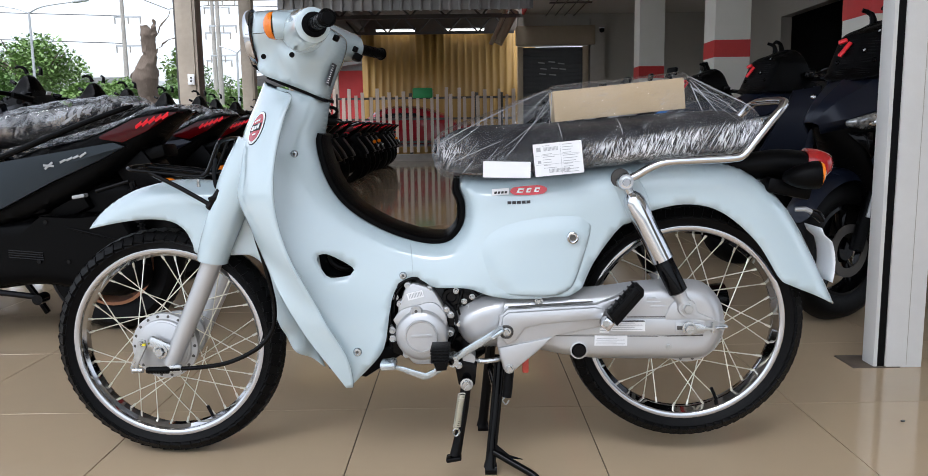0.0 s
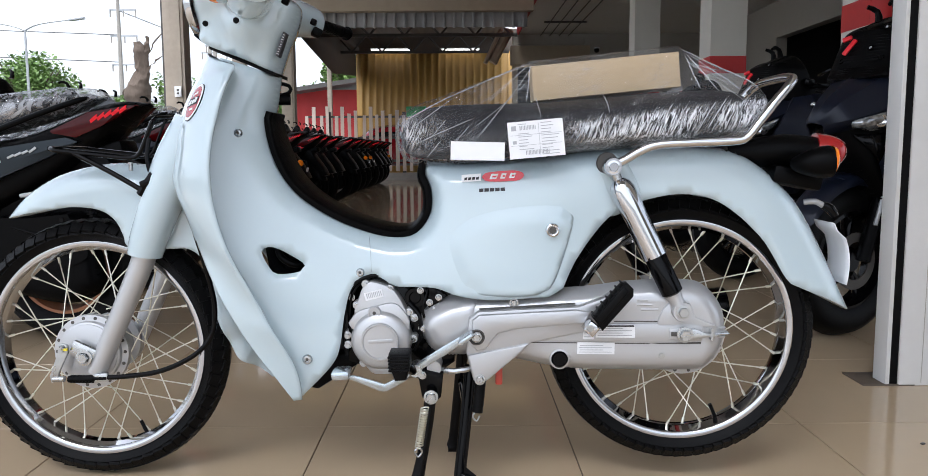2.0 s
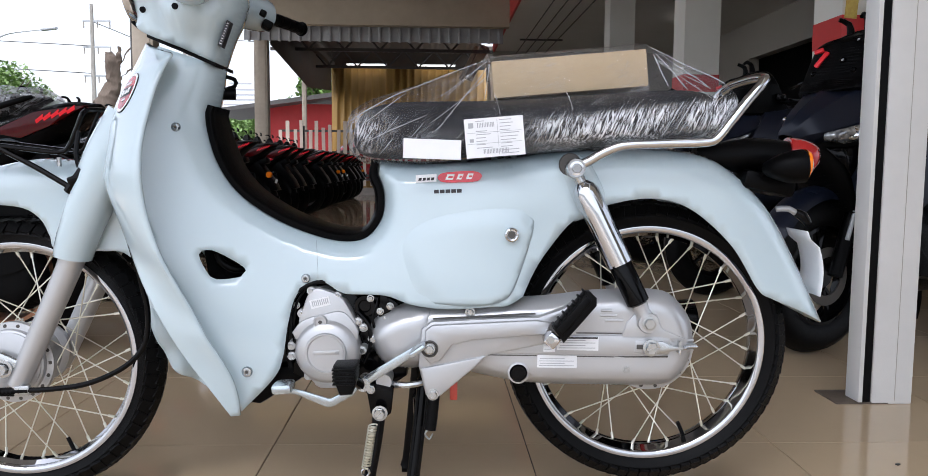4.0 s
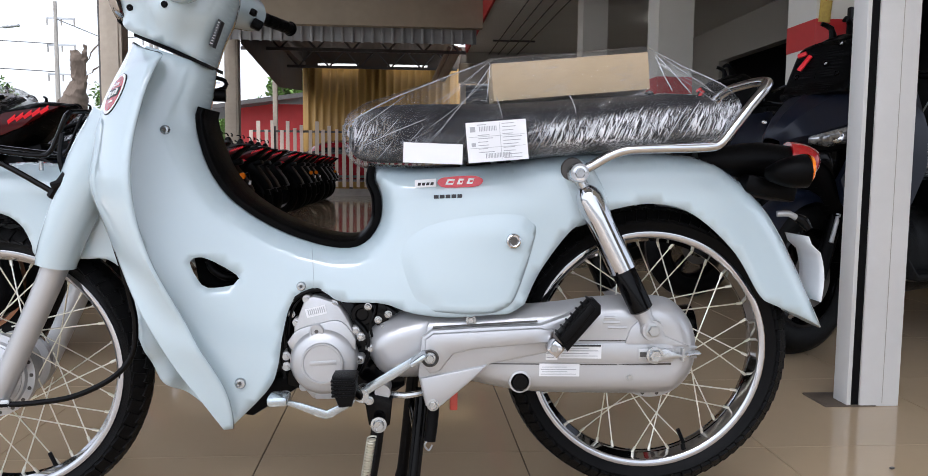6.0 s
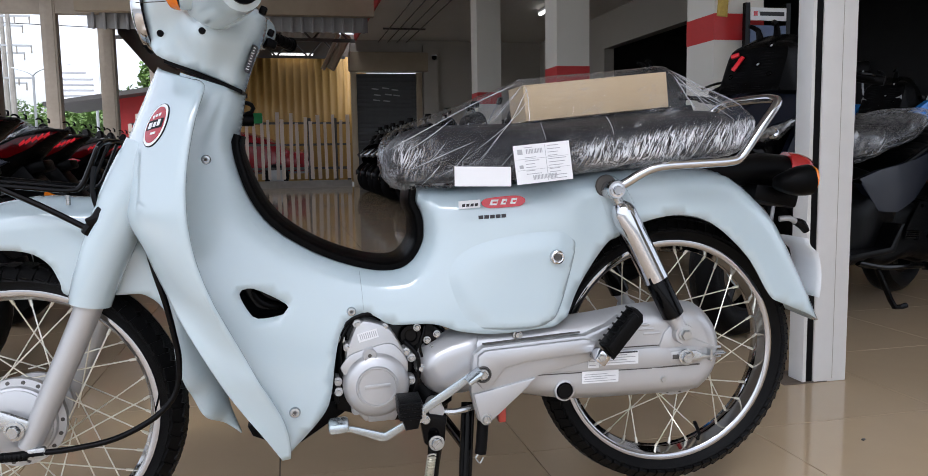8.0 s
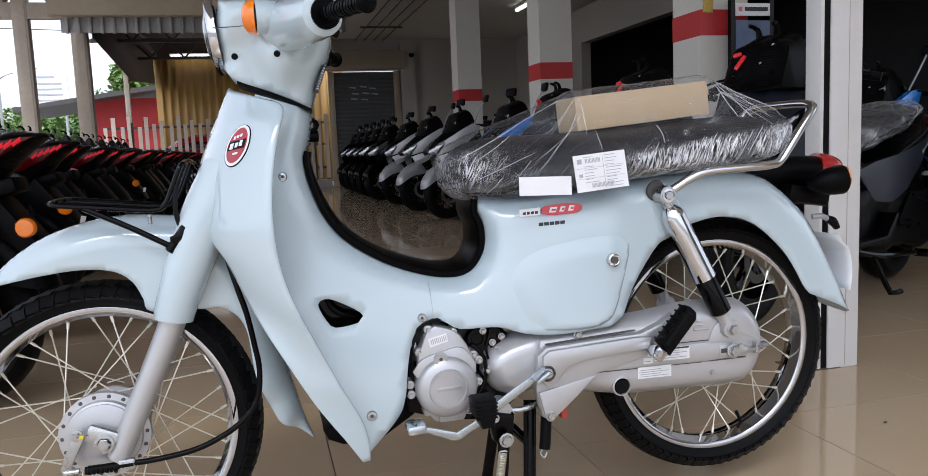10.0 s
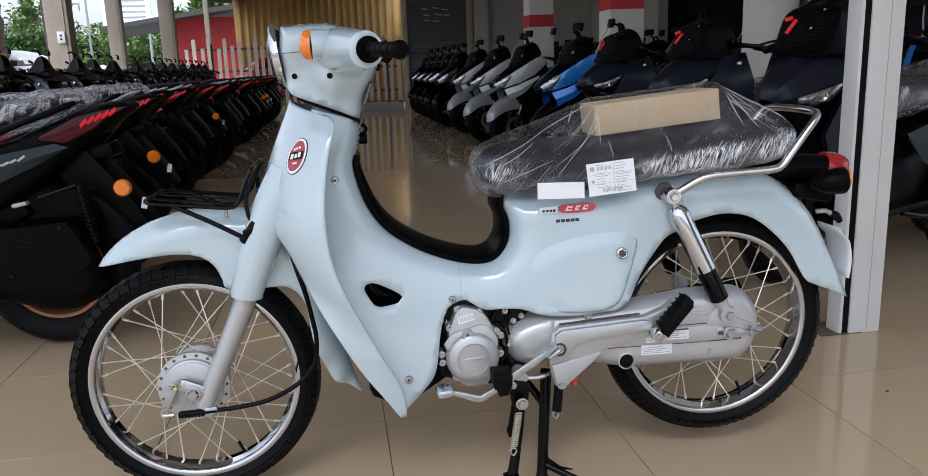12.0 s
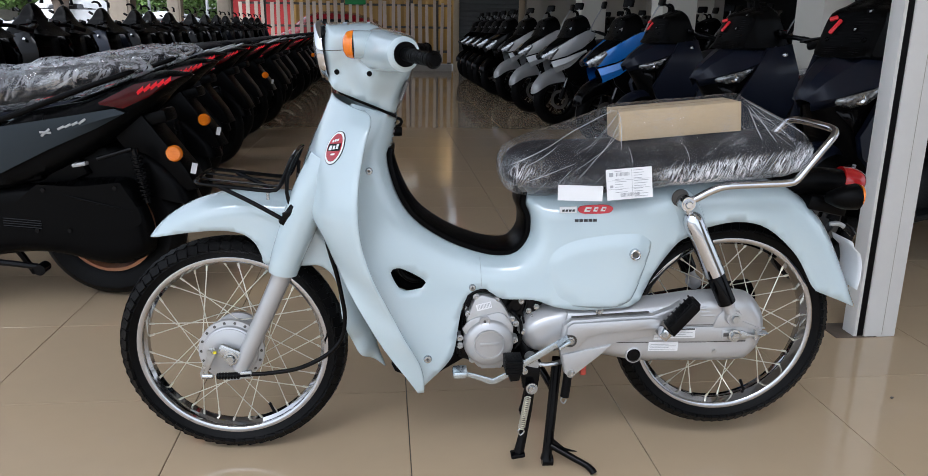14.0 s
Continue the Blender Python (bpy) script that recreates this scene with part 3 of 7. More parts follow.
for x in (-1.95, 0.1):
    lamp = thing("strip_light", "long white tube lamp fixed above the yellow wall", "lamp", pose(x, 23.85, 3.66), "strip lights")
    part("tube", box(bmesh.new(), (0, 0, 0), (1.15, 0.06, 0.05), bevel=0.01), TUBE, lamp)
    part("bracket", box(bmesh.new(), (0, 0.06, 0.04), (1.2, 0.07, 0.05)), PAPER, lamp)
lamp = thing("strip_light", "lit white tube lamp under the concrete ceiling", "lamp", pose(4.6, 14.2, 3.34), "strip lights")
part("tube", box(bmesh.new(), (0, 0, 0), (0.06, 1.2, 0.05), bevel=0.01), TUBE, lamp)
part("bracket", box(bmesh.new(), (0, 0, 0.045), (0.07, 1.25, 0.04)), PAPER, lamp)

# brand stand beside the first pillar: white board, blue and grey posters
stand = thing("poster_stand", "black framed poster stand with white board and blue poster", "stand", pose(0, 0, 0))
for x in (3.055, 3.385):
    part("upright", blocks((x - .018, x + .018, 5.48, 5.52, 0, 1.78)), GLOSSBLACK, stand)
    part("foot", blocks((x - .02, x + .02, 5.30, 5.70, 0, .03)), GLOSSBLACK, stand)
board = part("board", blocks((3.075, 3.365, 5.475, 5.49, 1.655, 1.745)), PAPER, stand, "white name board with dark bars")
part("name_bar", blocks((3.15, 3.345, 5.471, 5.475, 1.688, 1.716)), INK, board)
part("red_mark", blocks((3.098, 3.128, 5.471, 5.475, 1.686, 1.718)), RED, board)
part("poster", blocks((3.075, 3.365, 5.475, 5.49, 1.40, 1.62)), mat("blue_poster", (0.012, 0.035, 0.12), 0.3, grain=0.8, scale=9, color2=(0.05, 0.09, 0.18), large=0.4, lscale=6), stand, "blue printed poster")
part("poster", blocks((3.075, 3.365, 5.475, 5.49, 0.95, 1.38)), mat("grey_poster", (0.30, 0.31, 0.33), 0.3, grain=0.9, scale=7, color2=(0.08, 0.08, 0.09), large=0.5, lscale=5), stand, "grey printed poster")
mark = thing("yellow_charm", "small yellow paper charm on the white pillar", "decoration", pose(2.92, 5.592, 1.77))
part("paper", box(bmesh.new(), (0, 0, 0), (0.085, 0.006, 0.15), (0, 4, 0), 0.002), mat("yellow_charm_paper", (0.55, 0.40, 0.08), 0.6, grain=0.5, scale=40, color2=(0.35, 0.2, 0.05)), mark)
part("cord", rod(bmesh.new(), (0, -0.002, 0.07), (0.01, 0, 0.14), 0.003, segs=6), RED, mark)

# roller shutter in the back wall
sh = thing("door_1", "closed dark grey roller shutter with a cream hood", "door", pose(0, 0, 0), kind="structure")
part("hood", box(bmesh.new(), (2.22, 18.88, 2.90), (1.86, 0.26, 0.44), bevel=0.02), CREAM, sh, "cream shutter box")
part("jamb", box(bmesh.new(), (1.40, 18.95, 1.33), (0.13, 0.12, 2.66), bevel=0.008), CREAM, sh)
part("jamb", box(bmesh.new(), (2.95, 18.95, 1.33), (0.13, 0.12, 2.66), bevel=0.008), CREAM, sh)
slat = None
for i in range(27):
    m = pose(2.175, 19.0, 0.05 + i * 0.098)
    if slat is None:
        bm = tube(bmesh.new(), [(-0.71, 0, 0), (0.71, 0, 0)], 0.0175, 8, smooth=False, flat=2.9)
        slat = part("slat", bm, SHUTTER, sh, m=m)
    else:
        again(slat, sh, m)
for i, (dx, dz) in enumerate(((-0.25, 2.28), (0.0, 2.30), (0.22, 2.26), (-0.2, 2.14), (0.06, 2.15), (0.26, 2.13), (-0.22, 2.02), (0.02, 2.0))):
    part("painted_mark", box(bmesh.new(), (2.15 + dx, 18.94, dz), (0.16, 0.004, 0.028), (0, 6, 0)), GALV, sh, "worn white painted mark")
structure("pilaster", blocks((3.05, 3.4, 18.85, 19.0, 0, 3.3)), GREYWALL, "grey plastered pilaster beside the shutter", "wall")
bm = tube(bmesh.new(), [(1.25, 18.6, 3.45), (0.85, 18.55, 2.7)], 0.11, 10, smooth=False)
tube(bm, [(1.05, 18.5, 3.45), (0.68, 18.5, 2.68)], 0.05, 8, smooth=False)
structure("gutter", bm, CREAM, "cream roof drain pipes sloping to the corner", "pipe")
bm = bmesh.new()
for i in range(4):
    tube(bm, [(2.0 + i * 0.22, 4.0, 3.36), (2.0 + i * 0.22, 18.9, 3.36)], 0.012, 6, smooth=False)
for y in (8.0, 12.5, 17.0):
    box(bm, (2.33, y, 3.37), (0.9, 0.06, 0.03))
structure("conduit", bm, DARKSTEEL, "dark electrical conduits along the ceiling", "pipe")
cctv = thing("security_camera", "small dark security camera on the pilaster", "camera", pose(3.3, 18.75, 3.0))
part("dome", lathe(bmesh.new(), [(0.001, -0.06), (0.05, -0.04), (0.06, 0.0), (0.06, 0.04)], None, 16), BLACKPL, cctv)
part("base", lathe(bmesh.new(), [(0.07, 0.04), (0.07, 0.06), (0.001, 0.06)], None, 16), PAPER, cctv)

# slatted fence on a low kerb
fence = thing("fence", "weathered pale slatted fence with dark rails on a low kerb", "fence", pose(0, 0, 0), kind="structure")
part("kerb", blocks((-3.6, 1.3, 18.95, 19.25, -0.1, 0.16)), CONCRETE, fence)
part("rail", blocks((-3.6, 1.3, 19.13, 19.17, 0.42, 0.48)), DARKSTEEL, fence)
part("rail", blocks((-3.6, 1.3, 19.13, 19.17, 1.48, 1.53)), DARKSTEEL, fence)
part("rail", blocks((-3.6, 1.3, 19.13, 19.17, 0.98, 1.03)), DARKSTEEL, fence)
for x in (-3.05, -1.25, 0.35, 0.95, 1.25):
    part("fence_post", blocks((x - 0.04, x + 0.04, 19.12, 19.2, 0.1, 1.62)), DARKSTEEL, fence)
rng = random.Random(4)
base_slat = None
for i in range(30):
    x = -3.55 + i * 0.165
    m = pose(x + rng.uniform(-0.02, 0.02), 19.09, 0.2, 0, rng.uniform(-1, 1), 0) @ Matrix.Diagonal((rng.uniform(0.85, 1.1), 1, (1.5 if i % 2 else 1.36) + rng.uniform(-0.06, 0.06), 1))
    if base_slat is None:
        base_slat = part("slat", blocks((-0.04, 0.04, -0.012, 0.012, 0, 1)), WOODSLAT, fence, m=m)
    else:
        again(base_slat, fence, m)
board = thing("green_board", "small green board hung on the slatted fence", "board", pose(-0.95, 19.05, 1.62))
part("panel", box(bmesh.new(), (0, -0.01, 0), (0.48, 0.03, 0.24), bevel=0.02), GREEN, board)
part("hook", box(bmesh.new(), (0, 0.03, 0.1), (0.06, 0.08, 0.03)), DARKSTEEL, board)

# red canopy house far behind
structure("red_wall", blocks((-5.6, -3.2, 27.0, 27.2, 0, 2.75)), REDWALL, "bright red painted wall across the yard", "wall")
structure("red_house_roof", slab([(-7.2, 2.35), (-3.0, 2.95), (-3.0, 3.1), (-7.2, 2.47)], 26.0, 30.0, 0), DARKSTEEL, "dark sloping roof over the red wall", "roof")


# ---------- parked red car behind the fence ----------
def saloon_car(m, paint, label):
    car = thing("car", label, "car", m)
    w = idw([(-2.1, 0.5, 0.72), (0, 0.5, 0.86), (2.1, 0.5, 0.74), (0, 1.4, 0.62), (0.8, 1.2, 0.68), (-1.0, 1.1, 0.7)])
    out = [(-2.15, 0.35), (-2.2, 0.6), (-2.0, 0.78), (-1.1, 0.93), (-0.45, 1.36), (0.45, 1.44), (1.2, 1.25), (1.65, 1.0), (2.1, 0.93), (2.18, 0.6), (2.1, 0.35)]
    part("body", panel([(out, True), ([(2.1, 0.35), (-2.15, 0.35)], True)], w, 0.22, 0.09), paint, car)
    glass = panel([([(-1.0, 0.95), (-0.42, 1.3), (0.4, 1.37), (1.1, 1.2), (1.45, 0.98)], True), ([(1.45, 0.98), (-1.0, 0.95)], True)],
                  lambda x, z: w(x, z) + 0.012, 0.16, 0.09)
    part("window", glass, SMOKE, car, "dark side windows")
    for x in (-1.35, 1.3):
        wheel = part("wheel", lathe(bmesh.new(), [(0.2, 0.0), (0.29, 0.0), (0.31, 0.03), (0.31, 0.17), (0.29, 0.2), (0.2, 0.2)], across(x, -0.64, 0.31), 28), RUBBER, car)
        part("rim", lathe(bmesh.new(), [(0.001, 0.17), (0.06, 0.17), (0.19, 0.12), (0.21, 0.19)], across(x, -0.64, 0.31), 20), ALLOY, wheel)
    for x in (-2.1, 2.08):
        part("lamp", box(bmesh.new(), (x, -0.6, 0.72), (0.16, 0.2, 0.12), bevel=0.03), REDLENS if x > 0 else CLEAR, car)
    return car


saloon_car(pose(-1.75, 21.2, -0.06), DARKRED, "dark red saloon car parked behind the fence")
for cx, cy, turn, tall in ((-8.9, 23.0, 8, 1.25), (-13.4, 26.0, -5, 1.0), (-7.6, 27.5, 0, 1.0)):
    saloon_car(pose(cx, cy, -0.06, 0, 0, turn) @ Matrix.Diagonal((1, 1, tall, 1)), WHITECAR, "white saloon car parked in the yard")



# ---------- outside: trees, poles, lamps ----------
def leaf_crown(bm, centre, size, n, leaf, rng):
    c = Vector(centre)
    clumps = [c + Vector((rng.gauss(0, 0.42) * size[0], rng.gauss(0, 0.42) * size[1], rng.gauss(0, 0.36) * size[2])) for _ in range(14)]
    for _ in range(n):
        k = rng.choice(clumps)
        v = Vector((rng.gauss(0, 1), rng.gauss(0, 1), rng.gauss(0, 1))).normalized() * rng.random() ** 0.4
        p = k + Vector((v.x * size[0], v.y * size[1], v.z * size[2])) * 0.42
        e = Euler((rng.uniform(-0.9, 0.9), rng.uniform(-0.9, 0.9), rng.uniform(0, 6.3)))
        s = leaf * rng.uniform(0.6, 1.4)
        q = [p + (e.to_matrix() @ Vector(o)) * s for o in ((-0.5, 0, 0), (0, -0.28, 0.06), (0.5, 0, -0.05), (0, 0.28, 0.06))]
        bm.faces.new([bm.verts.new(a) for a in q])


def tree(x, y, height, spread, n, leaf, material, seed, z0=-0.08):
    rng = random.Random(seed)
    t = thing("tree", "leafy green roadside tree with an uneven crown", "tree", pose(x, y, z0), "roadside trees")
    bm = bmesh.new()
    tube(bm, [(0, 0, 0), (rng.uniform(-.1, .1), 0, height * 0.25), (rng.uniform(-.3, .3), 0, height * 0.55), (0, 0, height * 0.85)], [height * .03, height * .024, height * .015, height * .005], 8, 0.3)
    for i in range(6):
        a = rng.uniform(0, 6.3)
        tube(bm, [(0, 0, height * rng.uniform(0.3, 0.5)), (math.cos(a) * spread * .4, math.sin(a) * spread * .4, height * 0.62), (math.cos(a) * spread * .75, math.sin(a) * spread * .75, height * rng.uniform(.65, .85))],
             [height * .012, height * .008, height * .003], 6, 0.3)
    part("trunk", bm, BARK, t)
    bm = bmesh.new()
    leaf_crown(bm, (0, 0, height * 0.62), (spread, spread, height * 0.42), n, leaf, rng)
    part("crown", bm, material, t)
    return t


for i, (x, y, h, s, mt) in enumerate(((-31, 52, 8.2, 4.2, LEAF), (-26.8, 50, 7.6, 3.0, LEAF2), (-38, 50, 8.4, 4.4, LEAF), (-23.0, 54, 4.8, 2.6, LEAF2), (-46, 55, 9.5, 4.8, LEAF), (-34.5, 47, 7.4, 3.0, LEAF2),
                                      (-23.0, 68, 6.6, 3.8, LEAF), (-16.0, 60, 4.4, 2.8, LEAF2), (-6.5, 46, 5.2, 2.8, LEAF), (-12.0, 52, 4.6, 2.6, LEAF2), (-18.5, 50, 4.0, 2.4, LEAF), (-9.5, 56, 5.0, 3.0, LEAF),
                                      (-29, 42, 4.6, 2.6, LEAF2), (-35, 44, 5.4, 2.8, LEAF2), (-41, 48, 6.4, 3.0, LEAF2), (-4.4, 36, 5.0, 1.9, LEAF2), (-25.5, 42, 4.2, 2.0, LEAF), (-21.0, 44, 3.6, 1.9, LEAF2))):
    tree(x, y, h, s, 6500, 0.27, mt, 10 + i)


def stump(x, y):
    t = thing("bare_tree", "pollarded bare tree trunk with a few thin leafy shoots", "tree", pose(x, y, -0.08))
    bm = bmesh.new()
    tube(bm, [(0.06, 0, 0), (0.08, 0, 1.2), (0.06, 0, 1.8), (-0.02, 0, 2.25), (0.02, 0, 2.6), (0.10, 0, 2.95), (0.08, 0, 3.5), (0.04, 0, 3.75)], [0.24, 0.20, 0.21, 0.34, 0.30, 0.17, 0.16, 0.09], 16, 0.06)
    tube(bm, [(-0.05, 0, 2.3), (-0.26, 0, 2.42), (-0.36, 0, 2.50)], [0.18, 0.15, 0.10], 10, 0.05)
    tube(bm, [(0.10, 0, 3.2), (0.24, 0, 3.55), (0.28, 0, 3.9)], [0.09, 0.07, 0.04], 8, 0.05)
    tube(bm, [(0.15, 0, 2.9), (0.5, 0, 3.25), (0.9, 0.1, 3.5)], [0.03, 0.02, 0.008], 6, 0.1)
    tube(bm, [(0.2, 0, 3.4), (0.5, 0.1, 3.8), (0.7, 0.1, 4.2)], [0.025, 0.015, 0.006], 6, 0.1)
    for v in bm.verts:
        v.co += noise.noise_vector(v.co * 3.0) * 0.07 + noise.noise_vector(v.co * 8.0) * 0.06
    part("trunk", bm, BARK, t)
    bm = bmesh.new()
    leaf_crown(bm, (0.85, 0, 2.75), (0.45, 0.3, 0.6), 500, 0.13, random.Random(3))
    part("shoot", bm, LEAF2, t, "thin leafy shoots")


stump(-8.72, 22.0)


def street_lamp(x, y, h, arm, z0=-0.08):
    t = thing("street_lamp", "tall grey street lamp with a curved arm", "street lamp", pose(x, y, z0), "street lamps")
    part("pole", tube(bmesh.new(), [(0, 0, 0), (0, 0, h * 0.6), (0, 0, h)], [0.11, 0.08, 0.06], 8, smooth=False), GALV, t)
    part("arm", tube(bmesh.new(), [(0, 0, h - 0.05), (arm * 0.3, 0, h + 0.3), (arm, 0, h + 0.55)], [0.05, 0.045, 0.04], 6, 0.2), GALV, t)
    part("lamp_head", box(bmesh.new(), (arm + 0.35, 0, h + 0.58), (0.85, 0.3, 0.13), (0, -8, 0), 0.04), GALV, t)
    part("arm", tube(bmesh.new(), [(0, 0, h - 0.05), (-arm * 0.25, 0, h + 0.2), (-arm * 0.8, 0, h + 0.45)], [0.05, 0.045, 0.04], 6, 0.2), GALV, t)


def power_pole(x, y, h, z0=-0.08):
    t = thing("power_pole", "tall concrete power pole with crossarms", "power pole", pose(x, y, z0), "power poles")
    part("pole", tube(bmesh.new(), [(0, 0, 0), (0, 0, h)], [0.22, 0.13], 8, smooth=False), CONCRETE, t)
    for dz in (1.2, 3.1, 5.2):
        a = part("crossarm", box(bmesh.new(), (0.35, 0, h - dz), (2.0, 0.12, 0.12)), GALV, t)
        for dx in (-0.6, 0.4, 1.3):
            part("insulator", rod(bmesh.new(), (dx, 0, h - dz - 0.5), (dx, 0, h - dz), 0.05, segs=6), CONCRETE, a)


street_lamp(-24.2, 45, 7.6, 2.6)
street_lamp(-15.5, 55, 6.2, 1.5)
power_pole(-25.3, 60, 12.5)
power_pole(-19.2, 62, 11.5)
power_pole(-17.6, 58, 11.5)
cable = bmesh.new()
for a, b in (((-70, 50, 12.0), (-25.3, 60, 9.4)), ((-70, 50, 10.5), (-25.3, 60, 7.4)), ((-25.3, 60, 11.2), (-19.2, 62, 10.4)), ((-19.2, 62, 10.4), (40, 66, 11))):
    p, q = Vector(a), Vector(b)
    tube(cable, [p, p.lerp(q, 0.5) - Vector((0, 0, 0.8)), q], 0.03, 4, 3.0)
tagged(part("power_cable", cable, DARKSTEEL, None, "thin dark overhead power cables"), category="cable", kind="structure")
sign = thing("billboard", "pale blue-white billboard on two posts", "billboard", pose(-9.6, 40, 0))
part("board", box(bmesh.new(), (0, 0, 4.2), (2.2, 0.1, 1.8)), PAPER, sign)
for z in (4.75, 4.45, 4.2, 3.95, 3.7):
    part("text_bar", box(bmesh.new(), (0, -0.06, z), (1.7 if z < 4.7 else 1.1, 0.02, 0.07)), PRINT, sign)
for x in (-0.9, 0.9):
    part("support", rod(bmesh.new(), (x, 0.1, -0.08), (x, 0.1, 4.4), 0.07), GALV, sign)
house = thing("far_house", "low white house with a grey roof among trees", "house", pose(-24.0, 58, 0))
part("wall", blocks((-3, 3, -2, 2, -0.08, 3.4)), CONCRETE, house)
part("roof", slab([(-3.6, 3.3), (3.6, 3.3), (1.2, 4.6), (-2.5, 4.6)], -2.6, 2.6, 0), SHEET, house)
for x in (-1.8, 0, 1.8):
    part("window", blocks((x - 0.5, x + 0.5, -2.03, -1.98, 1.6, 2.8)), SMOKE, house)


# ---------- wheels ----------
def spoked_wheel(parent, name, x, z, r, tyre_w, rim_r, drum_r, knobs, label):
    """Wire-spoked wheel in the plane y = 0, with a drum hub."""
    m = pose(x, 0, z)
    w = tagged(new(name), label)
    w.parent, w.matrix_basis = parent, m
    ax = pose(0, 0, 0, 90, 0, 0)
    h = tyre_w / 2
    prof = [(rim_r - 0.004, -h * 0.55), (rim_r + 0.004, -h * 0.72), (rim_r + 0.018, -h * 0.95), (r - 0.030, -h * 0.98), (r - 0.014, -h * 0.80), (r - 0.004, -h * 0.42), (r - 0.001, 0),
            (r - 0.004, h * 0.42), (r - 0.014, h * 0.80), (r - 0.030, h * 0.98), (rim_r + 0.018, h * 0.95), (rim_r + 0.004, h * 0.72), (rim_r - 0.004, h * 0.55)]
    part("tyre", lathe(bmesh.new(), prof, ax, 96), RUBBER, w, angle=35)
    # raised tread blocks along both shoulders and the crown
    bm = bmesh.new()
    pitch = 2 * math.pi * r / knobs
    for i in range(knobs):
        a = 2 * math.pi * i / knobs
        for sy, off in ((-1, 0.0), (1, 0.5)):
            b = a + off * 2 * math.pi / knobs
            rot = Matrix.Rotation(-b, 4, "Y")
            for (rr, yy, sx, sy2, sz, tl, yaw) in ((r - 0.0180, 0.81, pitch * .80, 0.022, 0.0075, 48, 10), (r - 0.0056, 0.33, pitch * .84, 0.024, 0.0055, 12, 24)):
                mm = rot @ Matrix.Translation((0, sy * yy * h, rr)) @ Matrix.Rotation(radians(sy * -tl), 4, "X") @ Matrix.Rotation(radians(sy * yaw), 4, "Z") @ Matrix.Diagonal((sx, sy2, sz, 1))
                bmesh.ops.create_cube(bm, size=1.0, matrix=mm)
    tagged(part("tread", bm, RUBBER, w, angle=35), kind="stuff")
    half = [(rim_r + 0.003, 0.62), (rim_r + 0.005, 0.72), (rim_r + 0.003, 0.80), (rim_r - 0.002, 0.82), (rim_r - 0.008, 0.77), (rim_r - 0.010, 0.70), (rim_r - 0.010, 0.48), (rim_r - 0.017, 0.26)]
    rp = [(q, -h * k) for q, k in half] + [(q, h * k) for q, k in reversed(half)]
    part("rim", lathe(bmesh.new(), rp, ax, 96), RIM, w, "chromed steel rim")
    hub = lathe(bmesh.new(), [(0.012, 0.070), (0.045, 0.068), (drum_r - 0.014, 0.060), (drum_r - 0.012, 0.052), (drum_r, 0.050), (drum_r, 0.036), (drum_r - 0.02, 0.032), (drum_r - 0.025, -0.03), (drum_r - 0.015, -0.04), (drum_r - 0.015, -0.05), (0.04, -0.055), (0.012, -0.06)], ax, 48)
    hub = part("hub", hub, ALLOY, w, "cast alloy drum hub")
    for i in range(18):
        a = 2 * math.pi * i / 18
        part("hole", lathe(bmesh.new(), [(0.0001, 0.0516), (0.0036, 0.0516), (0.0042, 0.050)], ax @ Matrix.Translation((math.cos(a) * (drum_r - 0.007), math.sin(a) * (drum_r - 0.007), 0)), 8), DARKSTEEL, hub)
    # spokes: crossed pairs
    n = 36
    sp = None
    for i in range(n):
        side = 1 if i % 2 else -1
        lean = 1 if (i // 2) % 2 else -1
        a_r = 2 * math.pi * (i + 0.5) / n
        a_h = a_r + lean * radians(62 if drum_r < 0.08 else 48)
        y_h = side * 0.040
        p = Vector((math.cos(a_h) * (drum_r - 0.006), y_h, math.sin(a_h) * (drum_r - 0.006)))
        q = Vector((math.cos(a_r) * (rim_r - 0.016), side * 0.006, math.sin(a_r) * (rim_r - 0.016)))
        d = q - p
        mm = Matrix.Translation(p) @ d.to_track_quat("Z", "Y").to_matrix().to_4x4() @ Matrix.Diagonal((1, 1, d.length, 1))
        if sp is None:
            bm = rod(bmesh.new(), (0, 0, 0), (0, 0, 1), 0.0014, segs=6)
            rod(bm, (0, 0, 0.93), (0, 0, 1.0), 0.0028, segs=6)
            sp = part("spoke", bm, SPOKE, w, m=mm)
        else:
            again(sp, w, mm)
    valve = rod(bmesh.new(), (0, 0, -rim_r + 0.045), (0, 0, -rim_r + 0.01), 0.004, segs=8)
    part("valve", valve, RUBBER, w, m=Matrix.Rotation(radians(-24), 4, "Y"))
    return w


# ---------- the motorcycle ----------
bike = thing("motorcycle", "pale blue underbone motorcycle on its centre stand, new and unregistered", "motorcycle", pose(0.0, 1.81, 0, 0, 0, -2.0))
FX, FZ, RX, RZ = -0.708, 0.280, 0.512, 0.322
spoked_wheel(bike, "front_wheel", FX, FZ, 0.275, 0.072, 0.226, 0.078, 62, "wire-spoked front wheel with a drum brake")
spoked_wheel(bike, "rear_wheel", RX, RZ, 0.277, 0.076, 0.226, 0.085, 78, "wire-spoked rear wheel")

